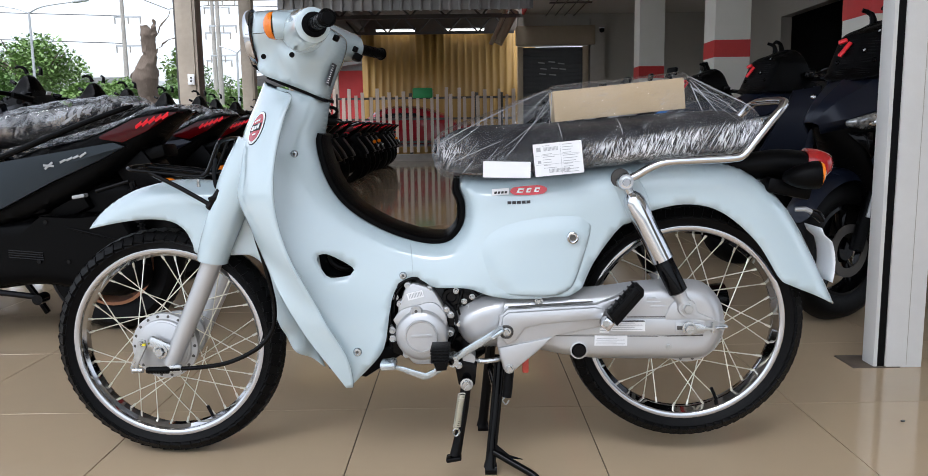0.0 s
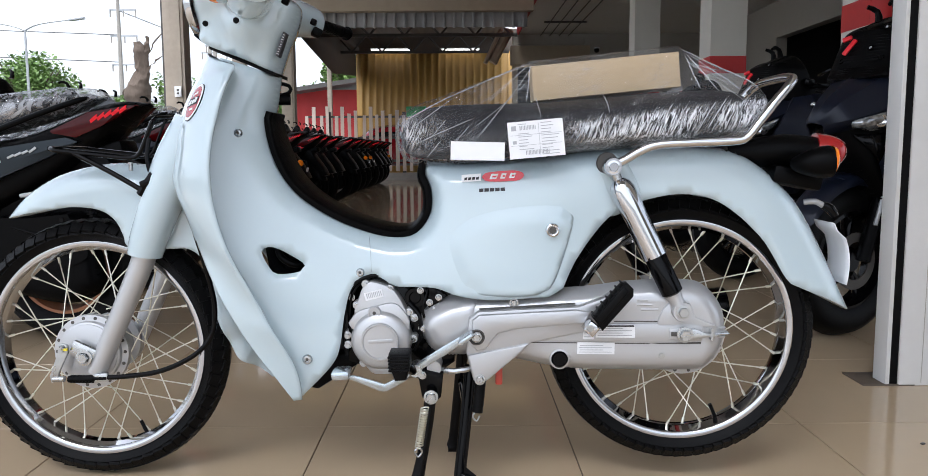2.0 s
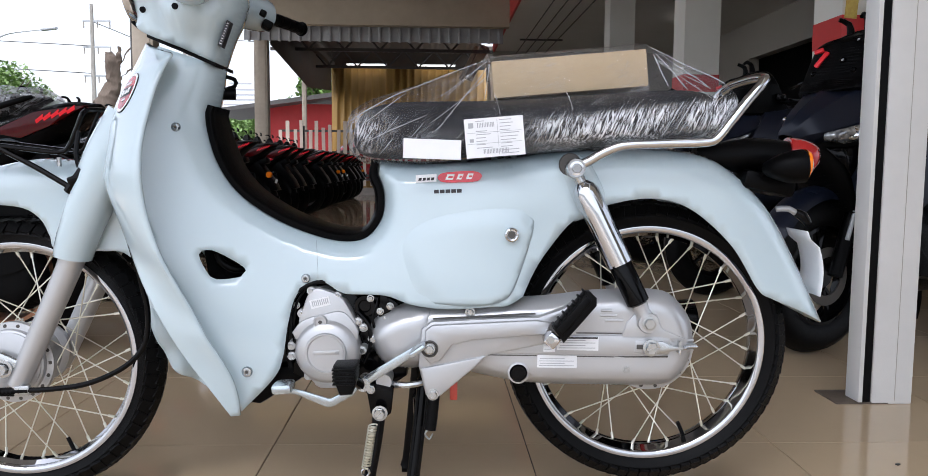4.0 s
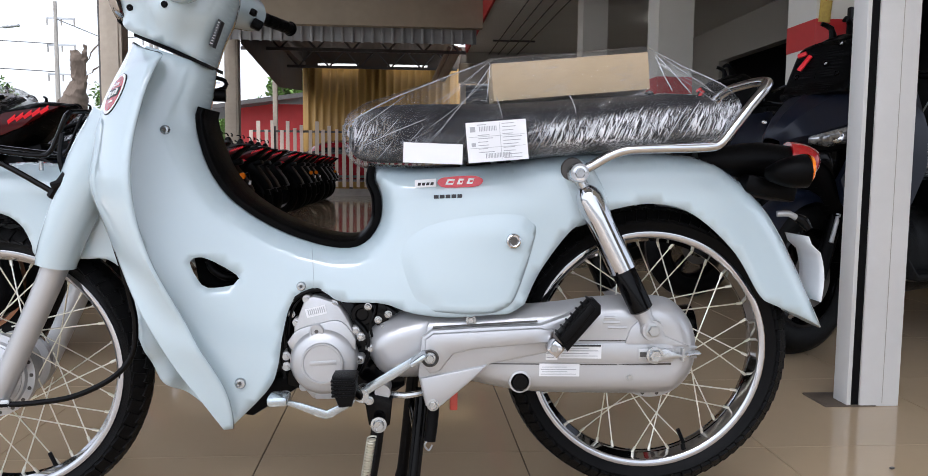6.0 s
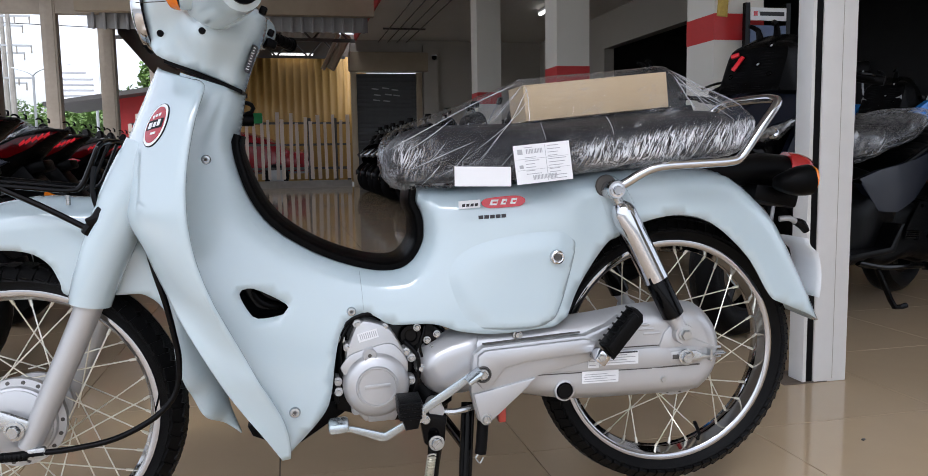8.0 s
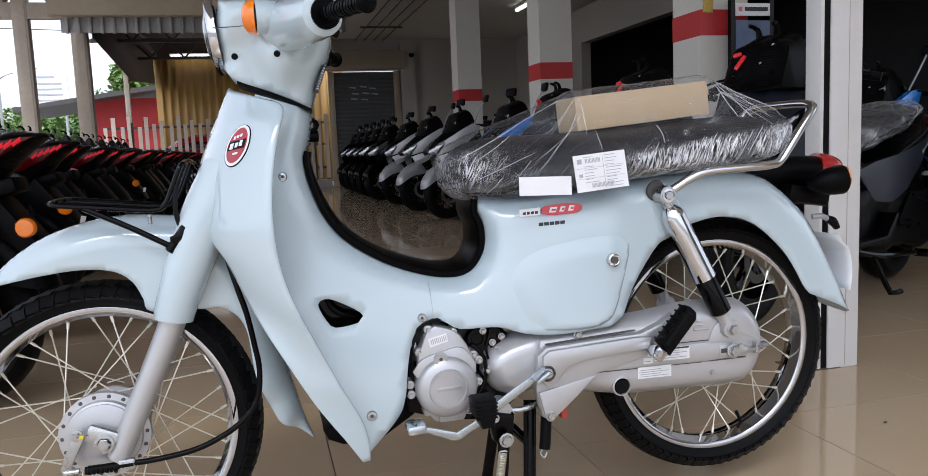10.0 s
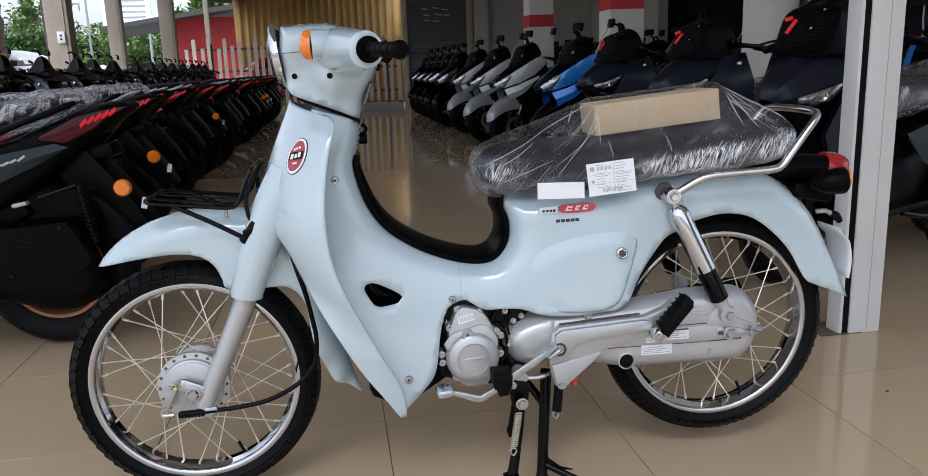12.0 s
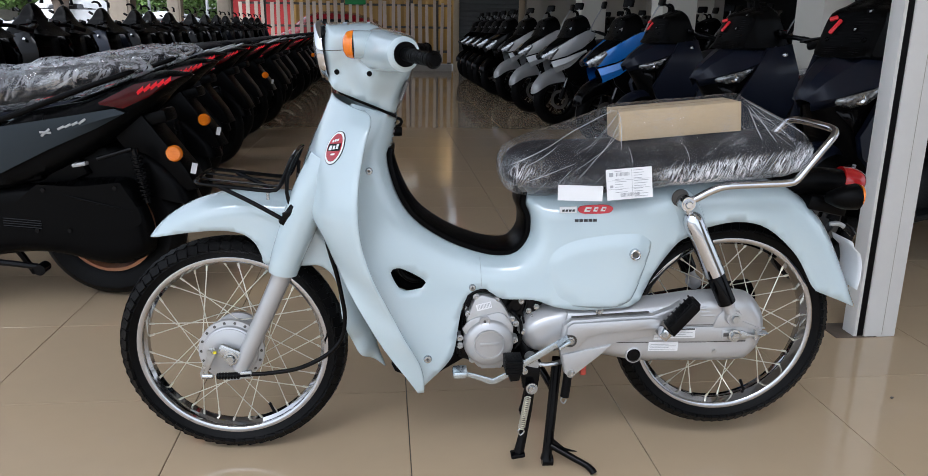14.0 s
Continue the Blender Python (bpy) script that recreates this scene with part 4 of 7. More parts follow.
# half widths of the body over the side view
BODY_W = [(-.368, .728, .098), (-.133, .456, .110), (-.237, .287, .131), (-.30, .45, .128), (-.36, .60, .122), (-.33, .85, .064), (-.40, .85, .078), (-.415, .72, .128), (-.40, .60, .146), (-.36, .47, .147), (-.30, .33, .138),
          (-.31, .72, .074), (-.10, .52, .098), (0, .60, .090), (.10, .66, .105), (.15, .50, .126), (.25, .60, .120), (.355, .62, .100), (.50, .65, .086), (.70, .50, .070), (.80, .42, .062), (0, .47, .114),
          (.20, .43, .133), (-.25, .22, .128), (-.2, .35, .126), (.3, .5, .114), (.03, .55, .104)]
body_w = smooth_field(BODY_W)


def skin(x, z):
    return float(body_w(np.array([x]), np.array([z]))[0])


TOP = [(-.405, .875), (-.350, .858), (-.305, .843)]
STEP = [(-.305, .843), (-.312, .80), (-.320, .757), (-.312, .714), (-.289, .655), (-.251, .608), (-.186, .566), (-.120, .540), (-.068, .530), (-.032, .537), (-.008, .570), (-.006, .613), (-.018, .643), (-.015, .674)]
SEATLINE = [(-.015, .674), (.065, .671), (.154, .676), (.282, .690), (.408, .702), (.50, .704), (.589, .694)]
FBACK = [(.589, .694), (.635, .680), (.695, .637), (.748, .577), (.806, .472), (.858, .364)]
ARCH = [(.858, .364), (.80, .392), (.735, .419), (.708, .437), (.655, .518), (.575, .586), (.499, .606), (.418, .594), (.367, .572), (.337, .549), (.288, .483), (.262, .428)]
BOTTOM = [(.262, .428), (.235, .412), (.205, .410), (.127, .405), (.063, .411), (.011, .427), (-.061, .429), (-.083, .440), (-.113, .453), (-.149, .427), (-.164, .374), (-.173, .313), (-.190, .274), (-.249, .212)]
RIDGE = [(-.249, .212), (-.286, .285), (-.345, .378), (-.400, .52), (-.430, .614), (-.445, .67), (-.445, .72), (-.430, .80), (-.405, .875)]
VENT = [(-.321, .500), (-.308, .508), (-.290, .503), (-.255, .483), (-.241, .470), (-.250, .459), (-.292, .455), (-.308, .470)]
bm = panel([(TOP, False), (STEP, True), (SEATLINE, True), (FBACK, True), (ARCH, False), (BOTTOM, False), (RIDGE, False)], body_w, 0.045, 0.016, holes=[VENT])
part("body_shell", bm, PAINT, bike, "glossy pale blue body shell", angle=60, solid=0.003)
# panel joint, dark inner liner behind the vent
part("panel_joint", tube(bmesh.new(), [(-.116, -skin(-.116, .525), .525), (-.113, -skin(-.113, .49), .49), (-.111, -skin(-.111, .457), .457)], 0.0004, 4, 0.01), mat("joint_shadow", (0.26, 0.31, 0.34), 0.5), bike)
part("vent_liner", slab([(-.33, .515), (-.23, .485), (-.235, .445), (-.32, .45)], -.078, -.07, 0), GLOSSBLACK, bike)
part("vent_hose", tube(bmesh.new(), [(-.30, -.085, .497), (-.292, -.09, .482), (-.272, -.09, .470), (-.25, -.08, .468)], 0.007, 10, 0.006), BLACKPL, bike)

# black step trim along the step-through
trim_line = catmull([(-.316, .770)] + STEP[2:], 0.012)
bm = bmesh.new()
rings = []
d = np.gradient(trim_line, axis=0)
nrm = np.stack([-d[:, 1], d[:, 0]], 1) / np.linalg.norm(d, axis=1)[:, None]
for (x, z), (nx, nz), s in zip(trim_line, nrm, np.linspace(0, 1, len(trim_line))):
    hgt = 0.004 + 0.005 * min(1, s * 5) * min(1, (1 - s) * 12)
    ww = 0.068 - 0.016 * max(0, 0.15 - s) / 0.15
    prof = [(-ww + 0.004, -0.010), (-ww, -0.005), (-ww, 0.001), (-ww + 0.004, 0.004), (-ww + 0.014, hgt * 0.6), (-ww + 0.024, hgt), (0, hgt), (ww - 0.024, hgt), (ww - 0.014, hgt * 0.6), (ww - 0.004, 0.004), (ww, 0.001), (ww, -0.005), (ww - 0.004, -0.010)]
    rings.append([(x + nx * h, y, z + nz * h) for y, h in prof])
ring_join(bm, rings)
bmesh.ops.recalc_face_normals(bm, faces=bm.faces)
part("step_trim", bm, BLACKPL, bike, "black plastic step-through trim", angle=50)


# leg shields that sweep from the steering head down to a point
SHIELD_FRONT = [(-.260, .158, .212), (-.288, .173, .26), (-.315, .180, .30), (-.340, .186, .34), (-.362, .190, .38), (-.384, .188, .42), (-.408, .174, .46), (-.430, .156, .50), (-.449, .146, .54),
                (-.466, .141, .58), (-.488, .118, .612), (-.512, .070, .636), (-.526, .025, .656), (-.531, .0, .680), (-.530, .0, .712), (-.516, .0, .755), (-.497, .0, .80), (-.476, .0, .846), (-.455, .0, .893)]
SHIELD_RIDGE = [(-.250, .155, .212), (-.250, .161, .24), (-.258, .168, .28), (-.275, .179, .32), (-.295, .192, .36), (-.314, .193, .40), (-.336, .206, .45), (-.358, .216, .50), (-.376, .217, .55), (-.387, .218, .60),
                (-.391, .217, .65), (-.390, .208, .70), (-.384, .192, .75), (-.374, .176, .80), (-.364, .158, .835), (-.366, .128, .852), (-.380, .100, .862)]


def along(line):
    """A smooth line as a function of the share of its length by height."""
    q = catmull(line, 0.012)
    s = np.linspace(0, 1, len(q))
    return lambda t: np.array([np.interp(t, s, q[:, k]) for k in range(3)])


shield_front, shield_ridge = along(SHIELD_FRONT), along(SHIELD_RIDGE)


def shield_point(s, u):
    """The leg shield's face: s from the tip to the neck, u from the front edge to the ridge."""
    a, b = shield_front(s), shield_ridge(s)
    full = min(1.0, max(0.0, (s - .42) / .22))
    c = .18 + .40 * full
    k, w = (1 - c) * u + c * (1 - math.cos(u * math.pi / 2)), (1 - c) * u + c * math.sin(u * math.pi / 2)
    return Vector((a[0] + (b[0] - a[0]) * k, -(a[1] + (b[1] - a[1]) * w), a[2] + (b[2] - a[2]) * u))


def leg_shield(side):
    bm = bmesh.new()
    rows = []
    for s in np.linspace(0, 1, 70):
        row = [shield_point(s, u) for u in np.linspace(0, 1, 15)]
        e = row[-1]
        # thin rolled rim; the body shows behind it
        row += [Vector((e.x + .004, e.y + .002, e.z)), Vector((e.x + .005, e.y + .007, e.z)), Vector((e.x - .001, e.y + .014, e.z))]
        rows.append([(p.x, p.y * side, p.z) for p in row])
    ring_join(bm, rows, loop=False)
    bmesh.ops.recalc_face_normals(bm, faces=bm.faces)
    return part("leg_shield", bm, PAINT, bike, "glossy pale blue leg shield", angle=60, solid=0.003)


leg_shield(1), leg_shield(-1)


# oval emblem that follows the curve of the shield
def emblem_layer(name, material, half_w, half_h, lift, parent, at=(0, 0), square=False):
    s0, u0 = EMBLEM_AT
    p0 = shield_point(s0, u0)
    du, ds = (shield_point(s0, u0 + .02) - p0) / .02, (shield_point(s0 + .02, u0) - p0) / .02
    nrm = du.cross(ds).normalized()
    nrm = nrm if nrm.y < 0 else -nrm
    def put(a, b, up):
        p = shield_point(s0 + b / ds.length, u0 + a / du.length)
        return bm.verts.new(p + nrm * up)
    bm = bmesh.new()
    rings = []
    for k in (1.0, 1.0, .9, .6, .3):
        ring = []
        for i in range(32):
            t = 2 * math.pi * i / 32
            c, d = math.cos(t), math.sin(t)
            if square:
                g = 1 / max(abs(c), abs(d))
                c, d = c * g, d * g
            ring.append(put(at[0] + half_w * k * c, at[1] + half_h * k * d, lift - (.004 if not rings else 0)))
        rings.append(ring)
    for a, b in zip(rings, rings[1:]):
        for i in range(32):
            bm.faces.new((a[i], a[(i + 1) % 32], b[(i + 1) % 32], b[i]))
    bm.faces.new(rings[-1])
    bmesh.ops.recalc_face_normals(bm, faces=bm.faces)
    return part(name, bm, material, parent)


EMBLEM_AT = (.845, .64)
DEEPRED = mat("emblem_red", (0.38, 0.008, 0.018), 0.2, coat=0.4, grain=0.3, scale=60)
em = tagged(new("emblem"), "oval red emblem with white and black marks and a white rim")
em.parent = bike
emblem_layer("emblem_outline", GLOSSBLACK, .0292, .0400, .0012, em)
emblem_layer("emblem_rim", PAPER, .0276, .0384, .0018, em)
emblem_layer("emblem_face", DEEPRED, .0232, .0330, .0024, em)
emblem_layer("emblem_band", GLOSSBLACK, .0205, .0088, .0027, em, (0, .0005), True)
for at, hw_, hh_ in (((-.009, .0150), .0030, .0030), ((-.0015, .0162), .0032, .0030), ((.006, .0172), .0030, .0030), ((-.011, -.0005), .0055, .0068), ((.0005, .0), .0042, .0055), ((.0105, .002), .0045, .0068), ((.002, -.0165), .0075, .0022)):
    emblem_layer("emblem_mark", PAPER, hw_ * .8, hh_ * .85, .0032, em, at, True)

# front fender with the deep rear flap, two skins closed at the top
fw = idw([(-.88, .56, .045), (-.7, .63, .062), (-.55, .60, .066), (-.47, .5, .06), (-.43, .35, .062), (-.41, .28, .045), (-.35, .225, .014)])
UPPER = [(-.890, .556), (-.845, .604), (-.772, .646), (-.680, .668), (-.600, .668), (-.53, .655), (-.46, .60), (-.41, .50), (-.390, .40), (-.368, .31), (-.356, .26), (-.340, .213)]
LOWER = [(-.340, .213), (-.366, .236), (-.399, .262), (-.414, .290), (-.430, .332), (-.441, .372), (-.452, .456), (-.485, .494), (-.530, .497), (-.61, .50), (-.622, .525), (-.637, .555), (-.668, .576), (-.723, .582), (-.793, .574), (-.890, .556)]
part("front_fender", panel([(UPPER, True), (LOWER, False)], fw, 0.05, 0.010), PAINT, bike, "glossy pale blue front fender", angle=60, solid=0.003)

# fork: white covers, silver lower legs
for s in (-1, 1):
    part("fork_cover", tube(bmesh.new(), [(-.462, s * .070, .75), (-.505, s * .076, .66), (-.560, s * .080, .525), (-.571, s * .080, .487)], [.040, .044, .037, .034], 24, 0.02), PAINT, bike)
    part("fork_leg", tube(bmesh.new(), [(-.570, s * .080, .495), (-.582, s * .080, .462), (-.675, s * .080, .262), (-.684, s * .080, .244)], [.0235, .0225, .0195, .018], 20, 0.02), SILVER, bike, "silver fork leg")
part("fork_bracket", box(bmesh.new(), (-.695, -.088, .285), (.075, .012, .034), (0, 25, 0), 0.006), STEEL, bike)
bm = bolt(bmesh.new(), -.7, -.094, .279, 0.0105, 0.012, 1.6)
part("axle_nut", bm, STEEL, bike)
# drum brake plate, arm, adjuster, cable
plate = part("brake_plate", lathe(bmesh.new(), [(0.0001, 0.004), (0.02, 0.004), (0.048, 0.0), (0.060, -0.004), (0.062, -0.02)], across(FX, -.068, FZ), 40), SILVER, bike)
part("brake_arm", slab([(-.752, .305), (-.735, .305), (-.733, .290), (-.756, .245), (-.757, .228), (-.772, .226), (-.775, .240), (-.757, .285)], -.094, -.087, 0.002), STEEL, bike)
part("brake_pivot", bolt(bmesh.new(), -.744, -.092, .298, 0.007, 0.010), STEEL, bike)
part("adjuster_mark", box(bmesh.new(), (-.737, -.1, .297), (.012, .004, .005)), mat("yellow_paint", (0.7, 0.6, 0.03), 0.5), bike)
part("cable_nut", rod(bmesh.new(), (-.769, -.092, .2335), (-.745, -.092, .234), .006), STEEL, bike)
bm = tube(bmesh.new(), [(-.735, -.094, .234), (-.70, -.094, .236), (-.655, -.094, .238)], .007, 10, 0.01)
boot = part("cable_boot", bm, RUBBER, bike)
for i in range(7):
    part("boot_ring", lathe(bmesh.new(), [(0.0085, 0.002), (0.0085, -0.002), (0.006, -0.003)], pose(-.728 + i * 0.007, -.094, .2345, 0, 90, 0), 10), RUBBER, boot)
part("cable_clip", box(bmesh.new(), (-.667, -.094, .238), (.03, .012, .02), (0, -4, 0), 0.004), STEEL, bike)
part("brake_cable", tube(bmesh.new(), [(-.66, -.094, .238), (-.61, -.098, .242), (-.54, -.098, .254), (-.475, -.092, .285), (-.440, -.088, .325), (-.431, -.090, .38), (-.436, -.096, .43), (-.445, -.108, .49), (-.458, -.110, .54), (-.474, -.095, .60), (-.49, -.06, .66)], .0052, 10, 0.012), GLOSSBLACK, bike, "black brake cable")

# front rack
rk = tagged(new("front_rack"), "black tubular front carrier")
rk.parent = bike
for yy in (-.088, -.03, .03, .088):
    edge = abs(yy) > 0.08
    part("rack_bar", tube(bmesh.new(), [(-.755, yy * .8, .700), (-.74, yy, .697), (-.66, yy, .688), (-.59, yy, .681), (-.570, yy, .688), (-.556, yy, .715), (-.540, yy, .752), (-.536, yy * .92, .758)], .0046 if edge else .0028, 8, 0.01), GLOSSBLACK, rk)
part("rack_bar", tube(bmesh.new(), [(-.756, -.075, .700), (-.759, -.03, .701), (-.759, .03, .701), (-.756, .075, .700)], .0046, 8, 0.01), GLOSSBLACK, rk)
part("rack_bar", tube(bmesh.new(), [(-.536, -.082, .758), (-.535, -.03, .762), (-.535, .03, .762), (-.536, .082, .758)], .0046, 8, 0.01), GLOSSBLACK, rk)
for s in (-1, 1):
    part("rack_strut", tube(bmesh.new(), [(-.700, s * .088, .690), (-.63, s * .092, .655), (-.563, s * .096, .617)], .0052, 8, 0.03), GLOSSBLACK, rk)
    part("rack_strut", tube(bmesh.new(), [(-.548, s * .088, .720), (-.552, s * .094, .68), (-.545, s * .096, .650), (-.540, s * .096, .640)], .0045, 8, 0.02), GLOSSBLACK, rk)
    clamp = tube(bmesh.new(), [(-.565, s * .100, .610), (-.55, s * .104, .630), (-.535, s * .104, .650)], .009, 8, 0.02)
    box(clamp, (-.545, s * .108, .634), (.034, .01, .014), (0, -20, 0), 0.003)
    part("rack_clamp", clamp, GLOSSBLACK, rk)
part("rack_peg", rod(bmesh.new(), (-.60, -.06, .672), (-.60, -.06, .655), .004), STEEL, rk)

# ---------- steering head ----------
HEAD = [(-.462, 1.046), (-.400, 1.049), (-.352, 1.047), (-.318, 1.022), (-.272, .992), (-.262, .972), (-.274, .930), (-.288, .900), (-.306, .848)]
HEADLO = [(-.306, .848), (-.36, .872), (-.434, .900), (-.450, .914), (-.462, .930)]
HEADFR = [(-.462, .930), (-.468, .96), (-.470, 1.0), (-.462, 1.046)]
hw = idw([(-.45, 1.0, .080), (-.40, 1.02, .090), (-.33, 1.0, .088), (-.29, .97, .070), (-.438, .940, .062), (-.363, .940, .102), (-.31, .87, .064), (-.42, .905, .062)])
head_skin = lambda x, z: float(hw(np.array([x]), np.array([z]))[0])
part("handlebar_cover", panel([(HEAD, True), (HEADLO, False), (HEADFR, True)], hw, 0.03, 0.012), PAINT, bike, "glossy pale blue handlebar cover", angle=55, solid=0.003)
part("cover_seam", tube(bmesh.new(), [(-.468, -.084, .988), (-.43, -.0905, .989), (-.385, -.088, .993), (-.36, -.0855, .985)], .0008, 4, 0.01), DARKSTEEL, bike)
for s in (-1, 1):
    wing = tube(bmesh.new(), [(-.36, s * .04, .990), (-.335, s * .10, .990), (-.310, s * .165, .988), (-.288, s * .222, .987), (-.286, s * .226, .987)], [.045, .046, .041, .035, .027], 24, 0.012)
    part("bar_cover", wing, PAINT, bike)
    pod = tube(bmesh.new(), [(-.335, s * .075, 1.003), (-.37, s * .102, 1.003), (-.396, s * .108, 1.002)], [.026, .029, .0295], 20, 0.01)
    part("signal_pod", pod, PAINT, bike)
    lens = lathe(bmesh.new(), [(.0295, -.003), (.0295, .003), (.027, .012), (.018, .019), (.0001, .022)], pose(-.396, s * .108, 1.002, 0, -90, s * 6), 28)
    part("turn_signal", lens, AMBER, bike, "amber front turn signal lens")
    a, b = Vector((-.283, s * .231, .987)), Vector((-.232, s * .356, .982))
    grip = part("grip", tube(bmesh.new(), [(-.286, s * .223, .987), (-.283, s * .231, .987), tuple(b)], [.016, .0124, .0124], 20, smooth=False), BLACKPL, bike, "black rubber handlebar grip", angle=30)
    part("grip_flange", rod(bmesh.new(), (-.286, s * .223, .987), (-.283, s * .231, .987), .025, segs=24), BLACKPL, grip)
    for i in range(15):
        part("grip_ring", rod(bmesh.new(), a.lerp(b, i / 14), a.lerp(b, (i + 0.6) / 14), .0132 + (0.0008 if i % 3 else 0), segs=18), BLACKPL, grip)
    part("bar_end", rod(bmesh.new(), b, a.lerp(b, 1.07), .0170, .011, segs=20), BLACKPL, grip)
    if s > 0:
        part("switch", box(bmesh.new(), (-.268, s * .175, .958), (.022, .034, .018), (0, 25, s * 20), 0.004), BLACKPL, bike)
    part("switch_knob", box(bmesh.new(), (-.262, s * .12, .972), (.012, .016, .014), (0, 25, 0), 0.003), BLACKPL, bike)
for x, z in ((-.436, .942), (-.363, .941)):
    part("plug", lathe(bmesh.new(), [(.0001, .003), (.005, .003), (.006, 0)], across(x, -head_skin(x, z) - .0005, z), 14), BLACKPL, bike)
lb = part("head_label", slab([(-.3005, .880), (-.2835, .926), (-.2775, .922), (-.2945, .876)], -.0600, -.04, 0), INK, bike, "black label with white print bars")
for k in range(9):
    part("print_bar", box(bmesh.new(), (-.2960 + k * .00172, -.0604, .8830 + k * .00455), (.0034 if k % 3 else .0046, .0008, .0014), (0, -68 + 90, 0)), PAPER, lb)
# headlight
hl = part("headlight", lathe(bmesh.new(), [(.0001, .022), (.03, .020), (.052, .012), (.062, .0)], pose(-.468, 0, .985, 0, -97, 0), 40), CLEAR, bike, "round clear headlight")
part("headlight_rim", lathe(bmesh.new(), [(.058, .010), (.063, .013), (.067, .009), (.068, -.002)], pose(-.466, 0, .985, 0, -97, 0), 40), CHROME, hl, "chrome headlight rim")
part("headlight_chin", tube(bmesh.new(), [(-.468, -.03, .926), (-.464, 0, .918), (-.468, .03, .926)], .004, 8, 0.01), BLACKPL, hl)
# dark joint between head and leg shield
jl = catmull([(-.436, .899), (-.40, .884), (-.36, .868), (-.307, .845)], 0.012)
bm = bmesh.new()
ring_join(bm, [[(x, yy, z + dz) for yy, dz in ((-w, -.004), (-w, .003), (w, .003), (w, -.004))] for (x, z), w in zip(jl, np.interp(jl[:, 0], [-.44, -.40, -.31], [.045, .066, .056]))])
part("neck_joint", bm, BLACKPL, bike)
part("fork_gap", tube(bmesh.new(), [(-.537, -.030, .710), (-.530, -.064, .704), (-.510, -.078, .693)], .0026, 6, .01), BLACKPL, bike)
part("steering_lock", tube(bmesh.new(), [(-.325, .03, .80), (-.297, .035, .80)], .012, 14, smooth=False), BLACKPL, bike)
part("hook", tube(bmesh.new(), [(-.325, .03, .835), (-.299, .035, .828), (-.299, .035, .815), (-.325, .03, .806)], .004, 8, 0.006), BLACKPL, bike)

# ---------- screws and side cover ----------
SCREW = mat("dull_chrome_screw", (0.48, 0.51, 0.53), 0.22, 0.9, grain=0.3, scale=90)
for x, z, r in ((-.368, .728, .008), (-.133, .456, .008), (-.237, .287, .0095)):
    y = -skin(x, z) - .001
    sc = part("screw", lathe(bmesh.new(), [(.0001, .003), (r * .45, .0032), (r * .5, .0045), (r * .85, .0042), (r, .002), (r * 1.05, .001), (r * 1.05, -.004)], across(x, y, z), 24), SCREW, bike)
    part("slot", lathe(bmesh.new(), [(.0001, .0036), (r * .36, .0036), (r * .4, .002)], across(x, y, z), 6), DARKSTEEL, sc)
COVER_TOP = [(.085, .416), (.060, .430), (.038, .478), (.032, .520), (.055, .556), (.105, .580), (.188, .594), (.255, .594), (.280, .580)]
COVER_LOW = [(.280, .580), (.280, .55), (.262, .486), (.242, .436), (.222, .420), (.195, .4125), (.151, .4115), (.085, .416)]
cover_edge = catmull(COVER_LOW, 0.01)


def cover_rise(x, z):
    """Emboss of the side cover: soft above and ahead, a short rounded lip below and behind."""
    k = np.clip(seg_distance(x, z, cover_edge[:-1], cover_edge[1:]) / .012, 0, 1)
    return np.interp(x, [.03, .14, .22, .28], [.005, .008, .009, .007]) * (.35 + .65 * np.sqrt(1 - (1 - k) ** 2))


for s in (-1, 1):
    bm = panel([(COVER_TOP, True), (COVER_LOW, False)], cover_rise, 0.040, 0.008, y0=0, mirror=False, soft=1.0)
    ww = body_w(np.array([v.co.x for v in bm.verts]), np.array([v.co.z for v in bm.verts]))
    for v, w in zip(bm.verts, ww):
        v.co.y -= w - .0012
    if s > 0:
        bmesh.ops.scale(bm, vec=(1, -1, 1), verts=bm.verts)
        bmesh.ops.recalc_face_normals(bm, faces=bm.faces)
    part("side_cover", bm, PAINT, bike, "pale blue bulged side cover", angle=80, solid=0.004)
LY = -skin(.240, .541) - .0112
lk = part("cover_lock", lathe(bmesh.new(), [(.0001, .003), (.0075, .003), (.008, .0065), (.010, .0075), (.0125, .006), (.0135, .0), (.0135, -.006)], across(.240, LY, .541), 28), CHROME, bike, "chrome key lock")
part("keyhole", lathe(bmesh.new(), [(.0001, .0045), (.0068, .0045), (.007, .002)], across(.240, LY, .541), 16), DARKSTEEL, lk)

# plain-shape stickers on the side
st = tagged(new("sticker"), "red pill-shaped side sticker with white mark and dark bars")
st.parent = bike


def decal(name, outline, material, lift, smooth=None):
    """A thin sticker that follows the body's skin."""
    q = catmull(outline, smooth, True) if smooth else np.array(outline)
    cx, cz = q.mean(0)
    bm = bmesh.new()
    put = lambda x, z, d: bm.verts.new((x, -skin(x, z) - lift + d, z))
    rim, low, mid = [put(x, z, 0) for x, z in q], [put(x, z, .004) for x, z in q], put(cx, cz, 0)
    for i in range(len(rim)):
        j = (i + 1) % len(rim)
        bm.faces.new((rim[i], rim[j], mid))
        bm.faces.new((rim[j], rim[i], low[i], low[j]))
    bmesh.ops.recalc_face_normals(bm, faces=bm.faces)
    return part(name, bm, material, st)


DX = .014
